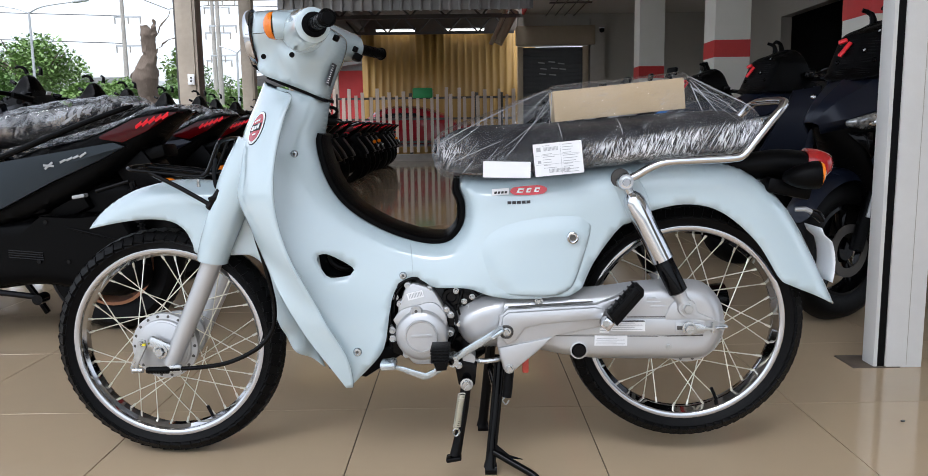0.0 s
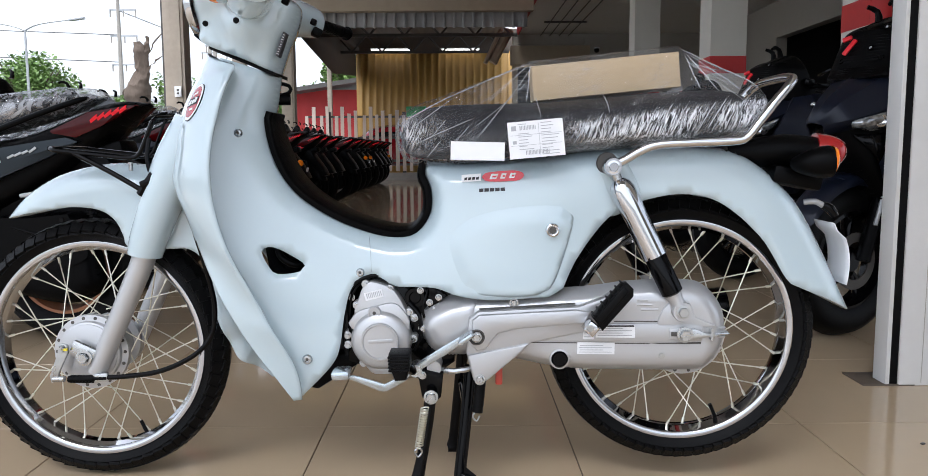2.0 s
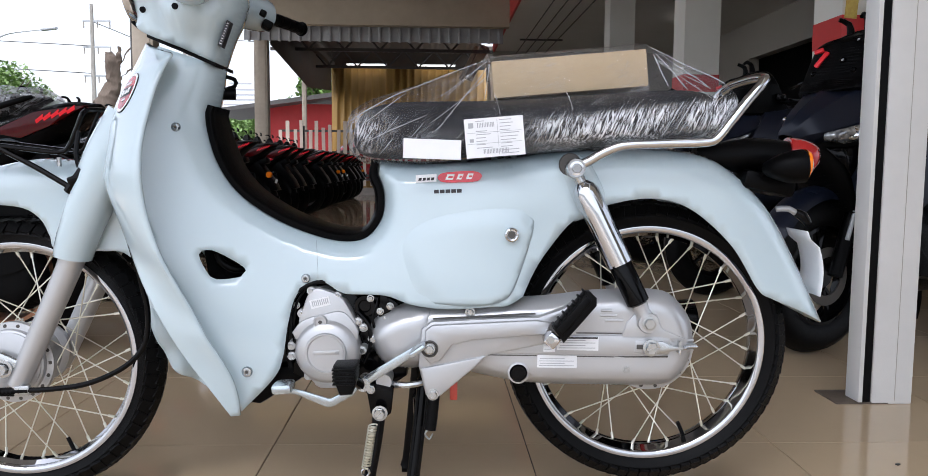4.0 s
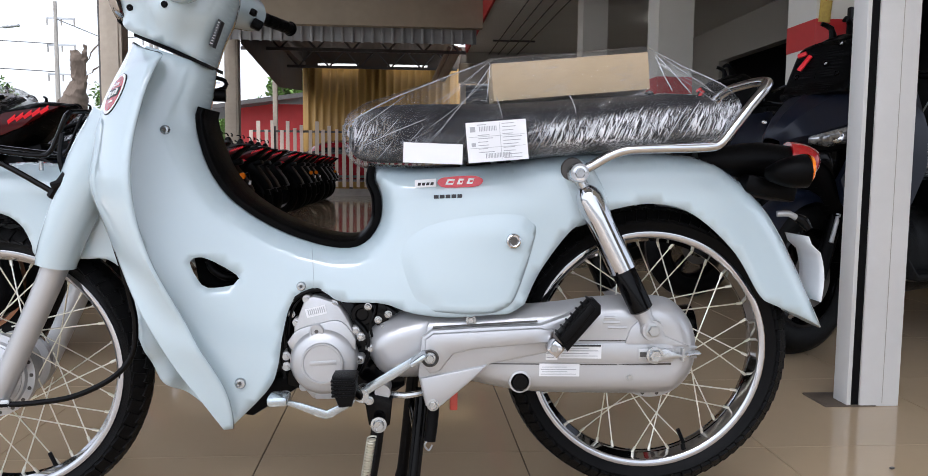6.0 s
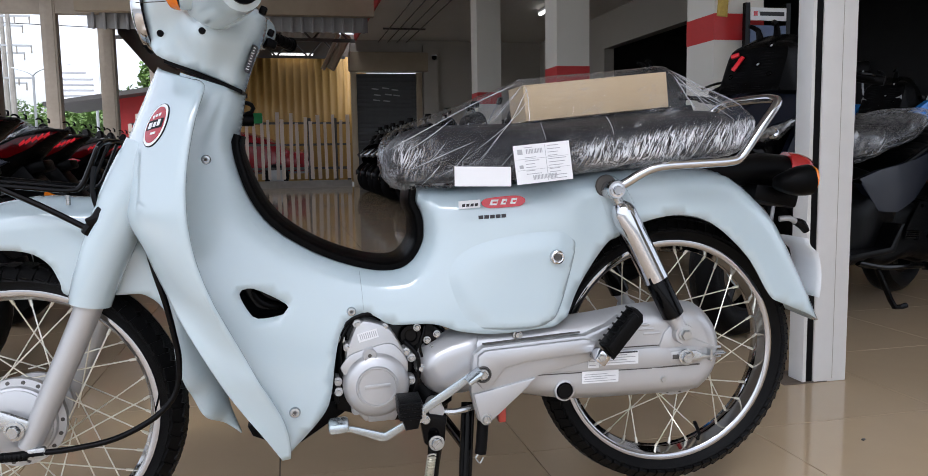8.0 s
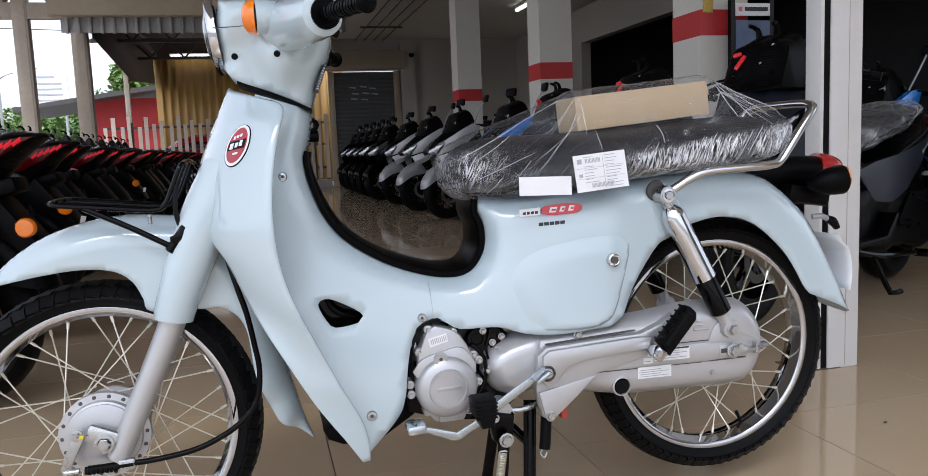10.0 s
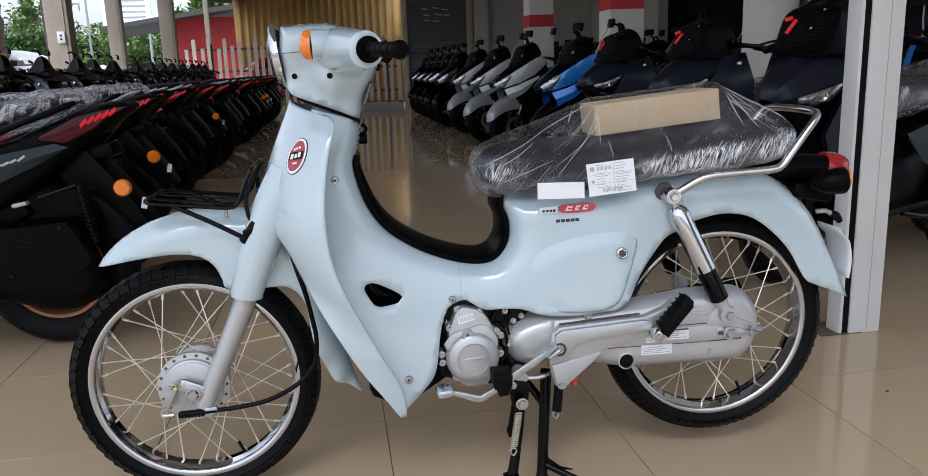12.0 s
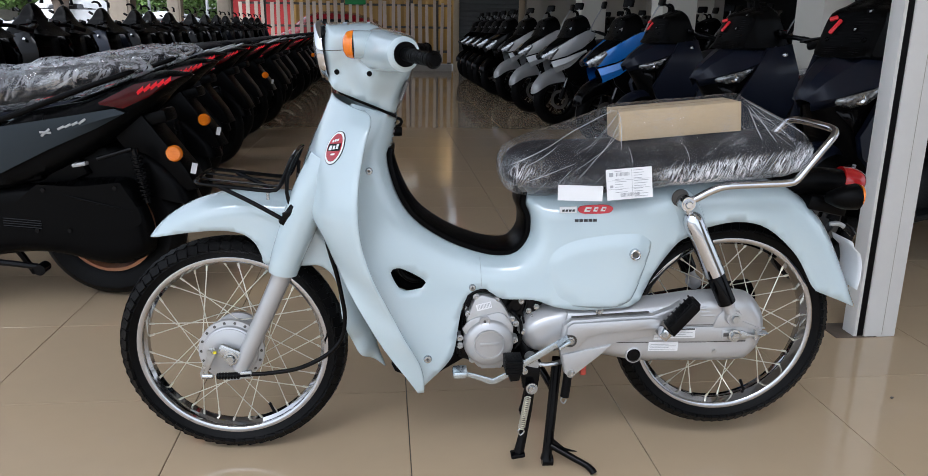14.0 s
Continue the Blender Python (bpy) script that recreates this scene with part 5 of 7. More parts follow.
decal("red_pill", [(DX + x, z) for x, z in ((.092, .641), (.097, .635), (.110, .6325), (.150, .634), (.166, .637), (.172, .645), (.167, .651), (.150, .654), (.110, .651), (.097, .648))], RED, .0012, 0.004)
for k, (x, w) in enumerate(((.106, .017), (.126, .013), (.143, .014))):
    z = .6375 + k * .0009
    decal("white_mark", [(DX + x, z), (DX + x + w - .004, z), (DX + x + w, z + .010), (DX + x + .004, z + .010)], PAPER, .0018)
    decal("mark_gap", [(DX + x + .005, z + .003), (DX + x + w - .004, z + .003), (DX + x + w - .002, z + .0066), (DX + x + .006, z + .0066)], RED, .0022)
decal("sticker_ground", [(DX + .052, .631), (DX + .090, .634), (DX + .090, .648), (DX + .052, .645)], PAPER, .0007)
for k in range(4):
    x = DX + .057 + k * .0075
    decal("script_bar", [(x, .635 + k * .0004), (x + .0055, .6353 + k * .0004), (x + .0065, .6405 + k * .0004), (x + .001, .640 + k * .0004)], INK, .0012)
for k in range(5):
    x = DX + .086 + k * .0103
    decal("name_bar", [(x, .6125 + k * .0005), (x + .0085, .613 + k * .0005), (x + .0085, .6195 + k * .0005), (x, .619 + k * .0005)], INK, .001)

# ---------- engine ----------
en = tagged(new("engine"), "silver cast alloy engine with a round cover")
en.parent = bike
part("crankcase", slab([(-.165, .41), (-.14, .44), (-.10, .45), (-.06, .43), (.02, .425), (.06, .38), (.05, .27), (.0, .235), (-.09, .245), (-.165, .27)], -.088, .088, 0.008), GLOSSBLACK, en, "dark crankcase")
bm = lathe(bmesh.new(), [(.0001, .0105), (.032, .0105), (.0335, .013), (.036, .013), (.0375, .0095), (.050, .0065), (.056, .001), (.0595, -.008), (.060, -.035)], across(-.093, -.128, .3235), 56)
part("generator_cover", bm, ALLOY, en)
part("name_plate", box(bmesh.new(), (-.092, -.1393, .325), (.046, .002, .007), (0, -3, 0), 0.0005), ALLOY, en)
part("upper_cover", slab([(-.146, .375), (-.137, .405), (-.126, .432), (-.112, .440), (-.075, .429), (-.064, .420), (-.044, .385), (-.038, .355), (-.06, .33), (-.13, .33)], -.120, -.085, 0.006, 0.012), ALLOY, en)
part("cover_step", slab([(-.147, .372), (-.13, .384), (-.10, .392), (-.07, .398), (-.052, .388), (-.036, .362), (-.036, .345), (-.15, .345)], -.124, -.118, 0.004, 0.012), ALLOY, en)
cap = part("cover_cap", lathe(bmesh.new(), [(.0001, .004), (.0085, .004), (.009, .0065), (.0115, .0065), (.0125, .004), (.0128, -.012)], across(-.104, -.127, .379), 28), ALLOY, en)
part("cap_socket", lathe(bmesh.new(), [(.0001, .0052), (.0035, .0052), (.004, .003)], across(-.104, -.127, .379), 6), DARKSTEEL, cap)
lb = part("engine_label", box(bmesh.new(), (-.106, -.1205, .413), (.036, .0012, .016), (0, -14, 0)), PAPER, en, "pale barcode label")
for i in range(9):
    part("code_bar", box(bmesh.new(), (-.119 + i * .0034, -.1215, .4105 + i * .0008), (.0016, .0008, .010), (0, -14, 0)), PRINT, lb)
for x, z in ((-.123, .433), (-.076, .424), (-.141, .391), (-.038, .377), (-.161, .331), (-.030, .324), (-.028, .366), (-.160, .312), (-.012, .345), (-.05, .27), (-.13, .275)):
    part("case_lug", lathe(bmesh.new(), [(.0001, .0), (.0078, .0), (.0085, -.003), (.0085, -.03)], across(x, -.113, z), 16), ALLOY, en)
    part("case_bolt", bolt(bmesh.new(), x, -.113, z, .0048, .006, 1.25), STEEL, en)
for x, z in ((-.016, .419), (.002, .395), (.02, .405), (.012, .38), (-.152, .405)):
    part("frame_bolt", bolt(bmesh.new(), x, -.104, z, .0045, .006, 1.5), STEEL, en)
part("starter", lathe(bmesh.new(), [(.0001, .0), (.010, .0), (.012, .003), (.019, .003), (.021, -.002), (.021, -.06)], across(-.027, -.100, .404), 28), GLOSSBLACK, en)
part("engine_hanger", slab([(-.005, .43), (.014, .425), (.022, .39), (.01, .372), (-.002, .385)], -.100, -.092, 0.003), GLOSSBLACK, en)
part("intake_hose", tube(bmesh.new(), [(-.06, -.085, .438), (-.02, -.09, .428), (.03, -.088, .432)], .009, 10, 0.01), BLACKPL, en)
part("wire", tube(bmesh.new(), [(-.163, -.108, .29), (-.169, -.110, .34), (-.163, -.110, .40), (-.142, -.110, .436), (-.105, -.108, .450), (-.07, -.105, .440), (-.04, -.102, .425)], .0042, 8, 0.012), RUBBER, en)
part("wire", tube(bmesh.new(), [(-.150, -.108, .30), (-.157, -.109, .36), (-.150, -.109, .412), (-.13, -.106, .440)], .0028, 8, 0.012), GLOSSBLACK, en)
part("wire", tube(bmesh.new(), [(-.040, -.108, .395), (-.018, -.112, .37), (-.016, -.112, .33), (-.028, -.108, .30)], .004, 8, 0.01), GLOSSBLACK, en)
part("wire", tube(bmesh.new(), [(.0, -.10, .43), (-.004, -.106, .41), (-.012, -.108, .385), (-.008, -.108, .365)], .0025, 8, 0.01), GLOSSBLACK, en)
sump = part("sump", slab([(-.13, .272), (-.05, .272), (-.06, .250), (-.115, .253)], -.11, .06, 0.004), ALLOY, en)
part("drain_boss", box(bmesh.new(), (-.092, -.112, .262), (.034, .008, .018), bevel=0.002), ALLOY, sump)
part("lower_guard", slab([(-.324, .246), (-.316, .228), (-.29, .216), (-.23, .208), (-.18, .240), (-.145, .262), (-.15, .29), (-.20, .278), (-.29, .262)], -.072, .072, 0.006), BLACKPL, en, "black plastic lower guard")
part("carb", box(bmesh.new(), (-.28, -.02, .47), (.08, .08, .08), (0, 20, 0), 0.01), GLOSSBLACK, en)
part("cylinder", rod(bmesh.new(), (-.25, 0, .33), (-.10, 0, .33), .058, segs=20), DARKSTEEL, en)

# ---------- chain case and swing arm ----------
cc = tagged(new("chain_case"), "silver full chain case with labels and a black plug")
cc.parent = bike
CASE = [(.045, .405), (.12, .414), (.30, .424), (.40, .436), (.505, .438), (.545, .424), (.575, .387), (.584, .345), (.575, .300), (.550, .268), (.52, .257), (.40, .256), (.27, .260), (.15, .283), (.10, .30)]
part("case_shell", panel([(CASE + [CASE[0]], True)], const(.044), 0.030, 0.012, y0=-.082, mirror=False, soft=0.25), SILVER, cc, angle=50)
FRONT = [(-.023, .340), (-.018, .368), (.005, .392), (.056, .410), (.10, .412), (.115, .38), (.10, .30), (.05, .285), (.005, .297)]
part("sprocket_cover", panel([(FRONT + [FRONT[0]], True)], const(.047), 0.034, 0.010, y0=-.082, mirror=False, soft=0.3), SILVER, cc, angle=50)
part("plug", lathe(bmesh.new(), [(.0001, .004), (.013, .004), (.016, .001), (.0165, -.004)], across(.256, -.126, .2875), 28), GLOSSBLACK, cc, "black rubber plug")
part("plug_ring", lathe(bmesh.new(), [(.0165, .003), (.0195, .002), (.0205, -.004)], across(.256, -.126, .2875), 28), SILVER, cc)
# raised bar with the axle slot, its edges and shadow gaps
part("case_bar", slab([(.20, .324), (.29, .358), (.515, .360), (.530, .355), (.533, .335), (.528, .324), (.43, .3215)], -.130, -.122, 0.0025), SILVER, cc)
part("bar_gap", slab([(.36, .3635), (.515, .3635), (.515, .3615), (.36, .3615)], -.1268, -.124, 0), DARKSTEEL, cc)
part("bar_gap", slab([(.185, .3215), (.43, .3195), (.43, .3178), (.185, .3198)], -.1268, -.124, 0), DARKSTEEL, cc)
part("bar_gap", slab([(.43, .3195), (.528, .322), (.528, .3185), (.45, .3178)], -.1268, -.124, 0), DARKSTEEL, cc)
for x0, x1, z in ((.404, .424, .404), (.403, .433, .395), (.412, .445, .386)):
    part("case_rib", rod(bmesh.new(), (x0, -.1255, z), (x1, -.1255, z), .0026, segs=8), SILVER, cc)
for z in (.349, .331):
    part("case_rib", rod(bmesh.new(), (.535, -.124, z), (.576, -.117, z), .0028, segs=8), SILVER, cc)
part("tail_slot", slab([(.535, .3425), (.580, .3425), (.580, .337), (.535, .337)], -.1262, -.115, 0), SILVER, cc)
# labels
for (x, z, w, h, n) in ((.3625, .344, .075, .025, 4), (.311, .342, .021, .027, 3), (.326, .3095, .072, .023, 4)):
    yy = -.1312 if z > .33 else -.1275
    lb = part("warning_label", box(bmesh.new(), (x, yy, z), (w, .0010, h), (0, 0.5, 0)), PAPER, cc, "white printed warning label")
    for k in range(n):
        part("print_bar", box(bmesh.new(), (x - w * (.02 if k % 2 else .12), yy - .0008, z + h * (.24 - .56 * k / (n - 1))), (w * (.88 if k % 2 else .62), .0006, h * .05)), PRINT, lb)
    if w > .074:
        part("print_bar", box(bmesh.new(), (x, yy - .0009, z + h * .42), (w * .96, .0006, h * .12)), INK, lb)
for x, z, r in ((.167, .3985, .006), (.453, .2955, .005), (.150, .300, .005), (.498, .393, .0055)):
    part("case_screw", bolt(bmesh.new(), x, -.1245, z, r, .005, 1.5), STEEL, cc)
# peg bracket: folded alloy arm
br = tagged(new("peg_bracket"), "cast silver bracket that carries the pillion peg")
br.parent = bike
part("bracket_arm", slab([(.076, .330), (.080, .370), (.098, .384), (.20, .390), (.29, .394), (.335, .410), (.36, .427), (.375, .415), (.33, .36), (.30, .344), (.20, .323), (.178, .302), (.114, .247), (.100, .242), (.088, .248), (.074, .304)], -.142, -.118, 0.005), SILVER, br)
part("bracket_fold", slab([(.084, .322), (.087, .370), (.100, .3795), (.285, .390), (.312, .386), (.302, .364), (.172, .3525), (.136, .344), (.113, .314), (.095, .309)], -.153, -.140, 0.0055), SILVER, br)
part("bracket_foot", slab([(.084, .3005), (.195, .3225), (.176, .302), (.114, .249), (.100, .244), (.090, .250), (.078, .300)], -.1475, -.139, 0.0035), SILVER, br)
part("pivot_ring", lathe(bmesh.new(), [(.0001, .001), (.011, .001), (.0135, .004), (.0155, .002), (.016, -.004)], across(.095, -.152, .337), 28), DARKSTEEL, br)
part("pivot_bolt", bolt(bmesh.new(), .095, -.153, .337, .0075, .007, 1.3), STEEL, br)
part("foot_bolt", bolt(bmesh.new(), .101, -.147, .252, .0075, .007, 1.4), STEEL, br)
part("joint_shadow", slab([(.10, .3875), (.285, .3985), (.285, .3968), (.10, .3858)], -.131, -.12, 0), DARKSTEEL, br)
peg = tagged(new("pillion_peg"), "folded black rubber pillion foot peg")
peg.parent = bike
part("peg_rubber", slab([(.311, .382), (.366, .446), (.375, .447), (.386, .436), (.386, .422), (.330, .356)], -.188, -.154, 0.005), RUBBER, peg)
part("peg_face", slab([(.315, .382), (.366, .442), (.377, .432), (.327, .370)], -.193, -.187, 0.003), RUBBER, peg)
for i in range(7):
    part("peg_tread", box(bmesh.new(), (.3145 + i * .0085, -.172, .3862 + i * .0100), (.004, .034, .006), (0, -50, 0), 0.001), RUBBER, peg)
part("peg_hinge", box(bmesh.new(), (.310, -.168, .360), (.024, .036, .024), (0, -50, 0), 0.004), CHROME, peg)
part("peg_pin", bolt(bmesh.new(), .306, -.187, .363, .006, .004, 1.2), STEEL, peg)
# rear axle, adjuster, damper foot
ra = tagged(new("rear_axle"), "zinc rear axle with chain adjuster")
ra.parent = bike
part("slot_plate", box(bmesh.new(), (.497, -.1305, .339), (.062, .004, .022), bevel=0.002), SILVER, ra)
part("slot", box(bmesh.new(), (.484, -.1328, .339), (.030, .002, .009), bevel=0.001), DARKSTEEL, ra)
part("adjuster", slab([(.492, .348), (.515, .350), (.535, .341), (.560, .339), (.560, .336), (.535, .334), (.515, .329), (.492, .331)], -.138, -.130, 0.001), STEEL, ra)
part("axle_nut", bolt(bmesh.new(), .494, -.137, .339, .0115, .012, 1.35), STEEL, ra)
part("adjuster_rod", rod(bmesh.new(), (.53, -.133, .3385), (.58, -.131, .3395), .0022, segs=8), STEEL, ra)
part("end_plate", box(bmesh.new(), (.546, -.132, .339), (.004, .014, .022)), STEEL, ra)


# rear dampers: chrome cover over a black body
def damper(s):
    d = tagged(new("rear_damper"), "rear damper with a chrome upper cover and black lower tube")
    d.parent = bike
    a, b = Vector((.352, s * .118, .660)), Vector((.487, s * .134, .385))
    q = lambda t: tuple(a.lerp(b, t))
    part("upper_cover", tube(bmesh.new(), [q(.09), q(.12), q(.16), q(.30), q(.62), q(.625)], [.012, .020, .0240, .0240, .0240, .020], 28, smooth=False), CHROME, d, "chrome upper cover")
    part("lower_tube", tube(bmesh.new(), [q(.60), q(.62), q(.87), q(.885)], [.017, .0210, .0210, .015], 24, smooth=False), GLOSSBLACK, d, "black lower tube")
    bm = tube(bmesh.new(), [q(.87), q(.93), q(1.0)], [.017, .013, .018], 16, smooth=False)
    lathe(bm, [(.0001, .012), (.018, .012), (.019, .009), (.019, -.012)], across(b.x, b.y, b.z), 24)
    part("lower_eye", bm, SILVER, d)
    part("upper_eye", rod(bmesh.new(), (a.x, s * .10, a.z), (a.x, s * .135, a.z), .017, segs=24), STEEL, d)
    part("stem", rod(bmesh.new(), q(.02), q(.10), .010, segs=12), STEEL, d)
    if s < 0:
        part("damper_bolt", bolt(bmesh.new(), a.x, -.142, a.z, .0085, .007, 1.5), CHROME, d)
        part("damper_bolt", bolt(bmesh.new(), b.x, -.146, b.z, .010, .010, 1.3), STEEL, d)
    return d


damper(-1), damper(1)
part("damper_recess", panel([([(.318, .640), (.335, .682), (.362, .686), (.392, .66), (.415, .60), (.375, .568), (.345, .57), (.318, .640)], True)], const(.014), 0.012, 0.012, y0=-.088, mirror=False), PAINT, bike)
part("damper_hole", lathe(bmesh.new(), [(.0001, .0), (.019, .0), (.021, -.004)], across(.346, -.1055, .667), 20), DARKSTEEL, bike)
# damper lug on the swing arm
part("swing_lug", slab([(.44, .352), (.452, .385), (.468, .402), (.505, .398), (.515, .372), (.56, .353)], -.130, -.12, 0.003), SILVER, bike)
part("swing_arm", rod(bmesh.new(), (.08, .10, .33), (.53, .11, .335), .022, segs=14), SILVER, bike)
part("exhaust", tube(bmesh.new(), [(.02, .13, .27), (.2, .15, .27), (.45, .16, .31), (.66, .165, .34), (.662, .165, .34)], [.03, .04, .042, .038, .020], 20, 0.04), GLOSSBLACK, bike, "black exhaust silencer")

# carrier rail round the seat
gr = tagged(new("grab_rail"), "chromed tubular grab rail round the seat")
gr.parent = bike
pts = [(.352, -.128, .662), (.375, -.131, .673), (.40, -.134, .688), (.435, -.137, .701), (.50, -.137, .705), (.575, -.136, .708), (.600, -.135, .715), (.622, -.133, .742), (.652, -.128, .780), (.684, -.118, .816), (.692, -.095, .826), (.690, -.05, .829)]
pts += [(x, -y, z) for x, y, z in reversed(pts)]
part("rail", tube(bmesh.new(), pts, .0088, 14, 0.01), CHROME, gr)
part("rail_lug", lathe(bmesh.new(), [(.0001, .010), (.016, .010), (.017, .006), (.017, -.02)], across(.352, -.132, .661), 24), CHROME, gr)

# ---------- pedals and stands ----------
pg = tagged(new("foot_peg"), "black ribbed rubber foot peg")
pg.parent = bike
part("peg_rubber", slab([(-.065, .324), (-.027, .325), (-.026, .300), (-.033, .275), (-.054, .273), (-.063, .298)], -.236, -.178, 0.007), RUBBER, pg)
for i in range(5):
    part("peg_rib", box(bmesh.new(), (-.046, -.208, .3195 - i * .0062), (.0405 - i * .0006, .060, .0034), (0, -2, 0), 0.0012), RUBBER, pg)
part("peg_bar", tube(bmesh.new(), [(-.043, -.20, .300), (-.03, -.16, .275), (-.005, -.12, .25)], .010, 12, 0.02), GLOSSBLACK, pg)
gl = tagged(new("gear_lever"), "zinc-plated heel-and-toe gear lever")
gl.parent = bike
ZINC = mat("blue_zinc", (0.46, 0.51, 0.54), 0.22, 0.85, grain=0.2, scale=50, color2=(0.45, 0.52, 0.56), rvar=0.08)
part("toe_arm", slab([(-.156, .254), (-.140, .250), (-.090, .229), (-.078, .230), (-.040, .252), (-.030, .268), (-.040, .272), (-.052, .260), (-.084, .244), (-.13, .258), (-.156, .264)], -.154, -.148, 0.002), ZINC, gl)
part("heel_arm", slab([(-.030, .262), (-.006, .278), (.040, .306), (.075, .332), (.070, .344), (.030, .320), (-.008, .296), (-.034, .276)], -.160, -.154, 0.002), ZINC, gl)
part("toe_pad", box(bmesh.new(), (-.163, -.168, .270), (.035, .045, .018), (0, -4, 0), 0.006), ZINC, gl)
part("heel_pad", box(bmesh.new(), (.075, -.172, .341), (.032, .040, .010), (0, -35, 0), 0.004), ZINC, gl)
part("lever_boss", lathe(bmesh.new(), [(.0001, .01), (.012, .01), (.013, -.03)], across(-.022, -.152, .272), 16), STEEL, gl)
part("lever_clamp", bolt(bmesh.new(), -.010, -.152, .262, .006, .008, 1.3), STEEL, gl)
part("lever_shaft", rod(bmesh.new(), (.012, -.09, .272), (.012, -.14, .272), .014, segs=16), ALLOY, gl)
ss = tagged(new("side_stand"), "black side stand with a zinc spring")
ss.parent = bike
part("stand_leg", tube(bmesh.new(), [(.005, -.150, .222), (.0, -.158, .17), (-.012, -.168, .10), (-.020, -.173, .062)], [.012, .011, .011, .013], 12, 0.02), GLOSSBLACK, ss)
part("stand_foot", box(bmesh.new(), (-.023, -.175, .058), (.034, .03, .010), (0, -10, 0), 0.003), GLOSSBLACK, ss)
part("stand_bracket", slab([(-.03, .275), (.03, .262), (.025, .215), (.005, .200), (-.012, .215), (-.018, .25)], -.145, -.12, 0.004), GLOSSBLACK, ss)
part("pivot_bolt", bolt(bmesh.new(), .007, -.162, .222, .010, .010, 1.4), STEEL, ss)
coil = [(-.004 + .0072 * math.cos(a) - .012 * (a / 100), -.176 + .0072 * math.sin(a), .205 - .00078 * a) for a in np.arange(0, 100, 0.5)]
part("spring", tube(bmesh.new(), coil, .0016, 5, 0.004), SPOKE, ss, "zinc coil spring")
part("spring_hook", tube(bmesh.new(), [(-.016, -.176, .127), (-.024, -.176, .119), (-.018, -.176, .108), (-.010, -.176, .118), (-.014, -.176, .126)], .0022, 6, 0.004), STEEL, ss)
cs = tagged(new("centre_stand"), "black tubular centre stand on the floor")
cs.parent = bike
for s in (-1, 1):
    dx = 0 if s < 0 else -.02
    part("stand_leg", tube(bmesh.new(), [(.082 + dx, s * .075, .262), (.070 + dx, s * .10, .14), (.058 + dx, s * .125, .03), (.057 + dx, s * .127, .014)], [.013, .0125, .0125, .016], 14, 0.03), GLOSSBLACK, cs)
    part("stand_foot", tube(bmesh.new(), [(.045 + dx, s * .128, .010), (.072 + dx, s * .128, .010)], .0135, 12, smooth=False), GLOSSBLACK, cs)
part("cross_tube", rod(bmesh.new(), (.075, -.10, .18), (.058, .10, .18), .010), GLOSSBLACK, cs)
part("stand_tang", tube(bmesh.new(), [(.066, -.13, .052), (.105, -.150, .036), (.150, -.172, .018), (.160, -.178, .010), (.163, -.182, .004)], [.008, .008, .008, .009, .009], 10, 0.01), GLOSSBLACK, cs)
part("gusset", slab([(.066, .11), (.072, .07), (.10, .045), (.13, .035), (.07, .04)], -.135, -.129, 0.001), GLOSSBLACK, cs)
part("stand_sleeve", tube(bmesh.new(), [(.103, -.115, .255), (.098, -.118, .20), (.095, -.12, .178)], .011, 12, smooth=False), RUBBER, cs)
part("stand_hook", tube(bmesh.new(), [(.094, -.12, .180), (.086, -.12, .170), (.094, -.12, .160), (.100, -.12, .170)], .0018, 6, 0.004), STEEL, cs)
part("red_tab", box(bmesh.new(), (.138, -.110, .250), (.014, .02, .034), (0, 0, 0), 0.003), mat("red_plastic", (0.45, 0.06, 0.04), 0.5), bike)
part("floor_pipe", tube(bmesh.new(), [(.0, -.10, .262), (.05, -.11, .258), (.10, -.10, .265)], .006, 8, 0.02), STEEL, bike)

# ---------- tail ----------
tl = tagged(new("tail_lamp"), "black tail unit with a red lens")
tl.parent = bike
part("tail_body", tube(bmesh.new(), [(.60, 0, .685), (.66, 0, .685), (.72, 0, .688), (.78, 0, .682)], [.022, .030, .034, .034], 20, 0.02), BLACKPL, tl)
part("tail_lens", tube(bmesh.new(), [(.776, 0, .690), (.802, 0, .686), (.826, 0, .679), (.838, 0, .674)], [.034, .035, .030, .012], 24, 0.01), TAILRED, tl, "red tail lens")
part("plate_bracket", box(bmesh.new(), (.73, 0, .635), (.10, .11, .035), (0, 12, 0), 0.008), BLACKPL, tl)
for s in (-1, 1):
    part("rear_signal", tube(bmesh.new(), [(.712, s * .070, .662), (.728, s * .086, .664), (.750, s * .092, .666), (.772, s * .092, .668)], [.012, .023, .0295, .031], 24, 0.012), BLACKPL, tl, "black rear turn signal housing")
    part("signal_lens", lathe(bmesh.new(), [(.035, .0), (.033, .008), (.022, .015), (.0001, .018)], pose(.771, s * .092, .668, 0, 97, 0) @ Matrix.Scale(.87, 4), 28), AMBER, tl, "amber turn signal lens")
part("rear_fender_hook", tube(bmesh.new(), [(.752, -.03, .586), (.774, -.034, .587), (.792, -.032, .577)], [.006, .006, .006], 10, 0.01), GALV, bike)
part("hook_cap", tube(bmesh.new(), [(.788, -.032, .580), (.803, -.032, .573), (.814, -.032, .558)], [.008, .010, .007], 10, 0.008), GLOSSBLACK, bike)

# ---------- seat, film, carton, paper tags ----------
seat_top = [(-.060, .715), (-.052, .748), (-.022, .772), (.028, .783), (.116, .786), (.203, .788), (.315, .796), (.452, .806), (.574, .810), (.622, .798), (.638, .765)]
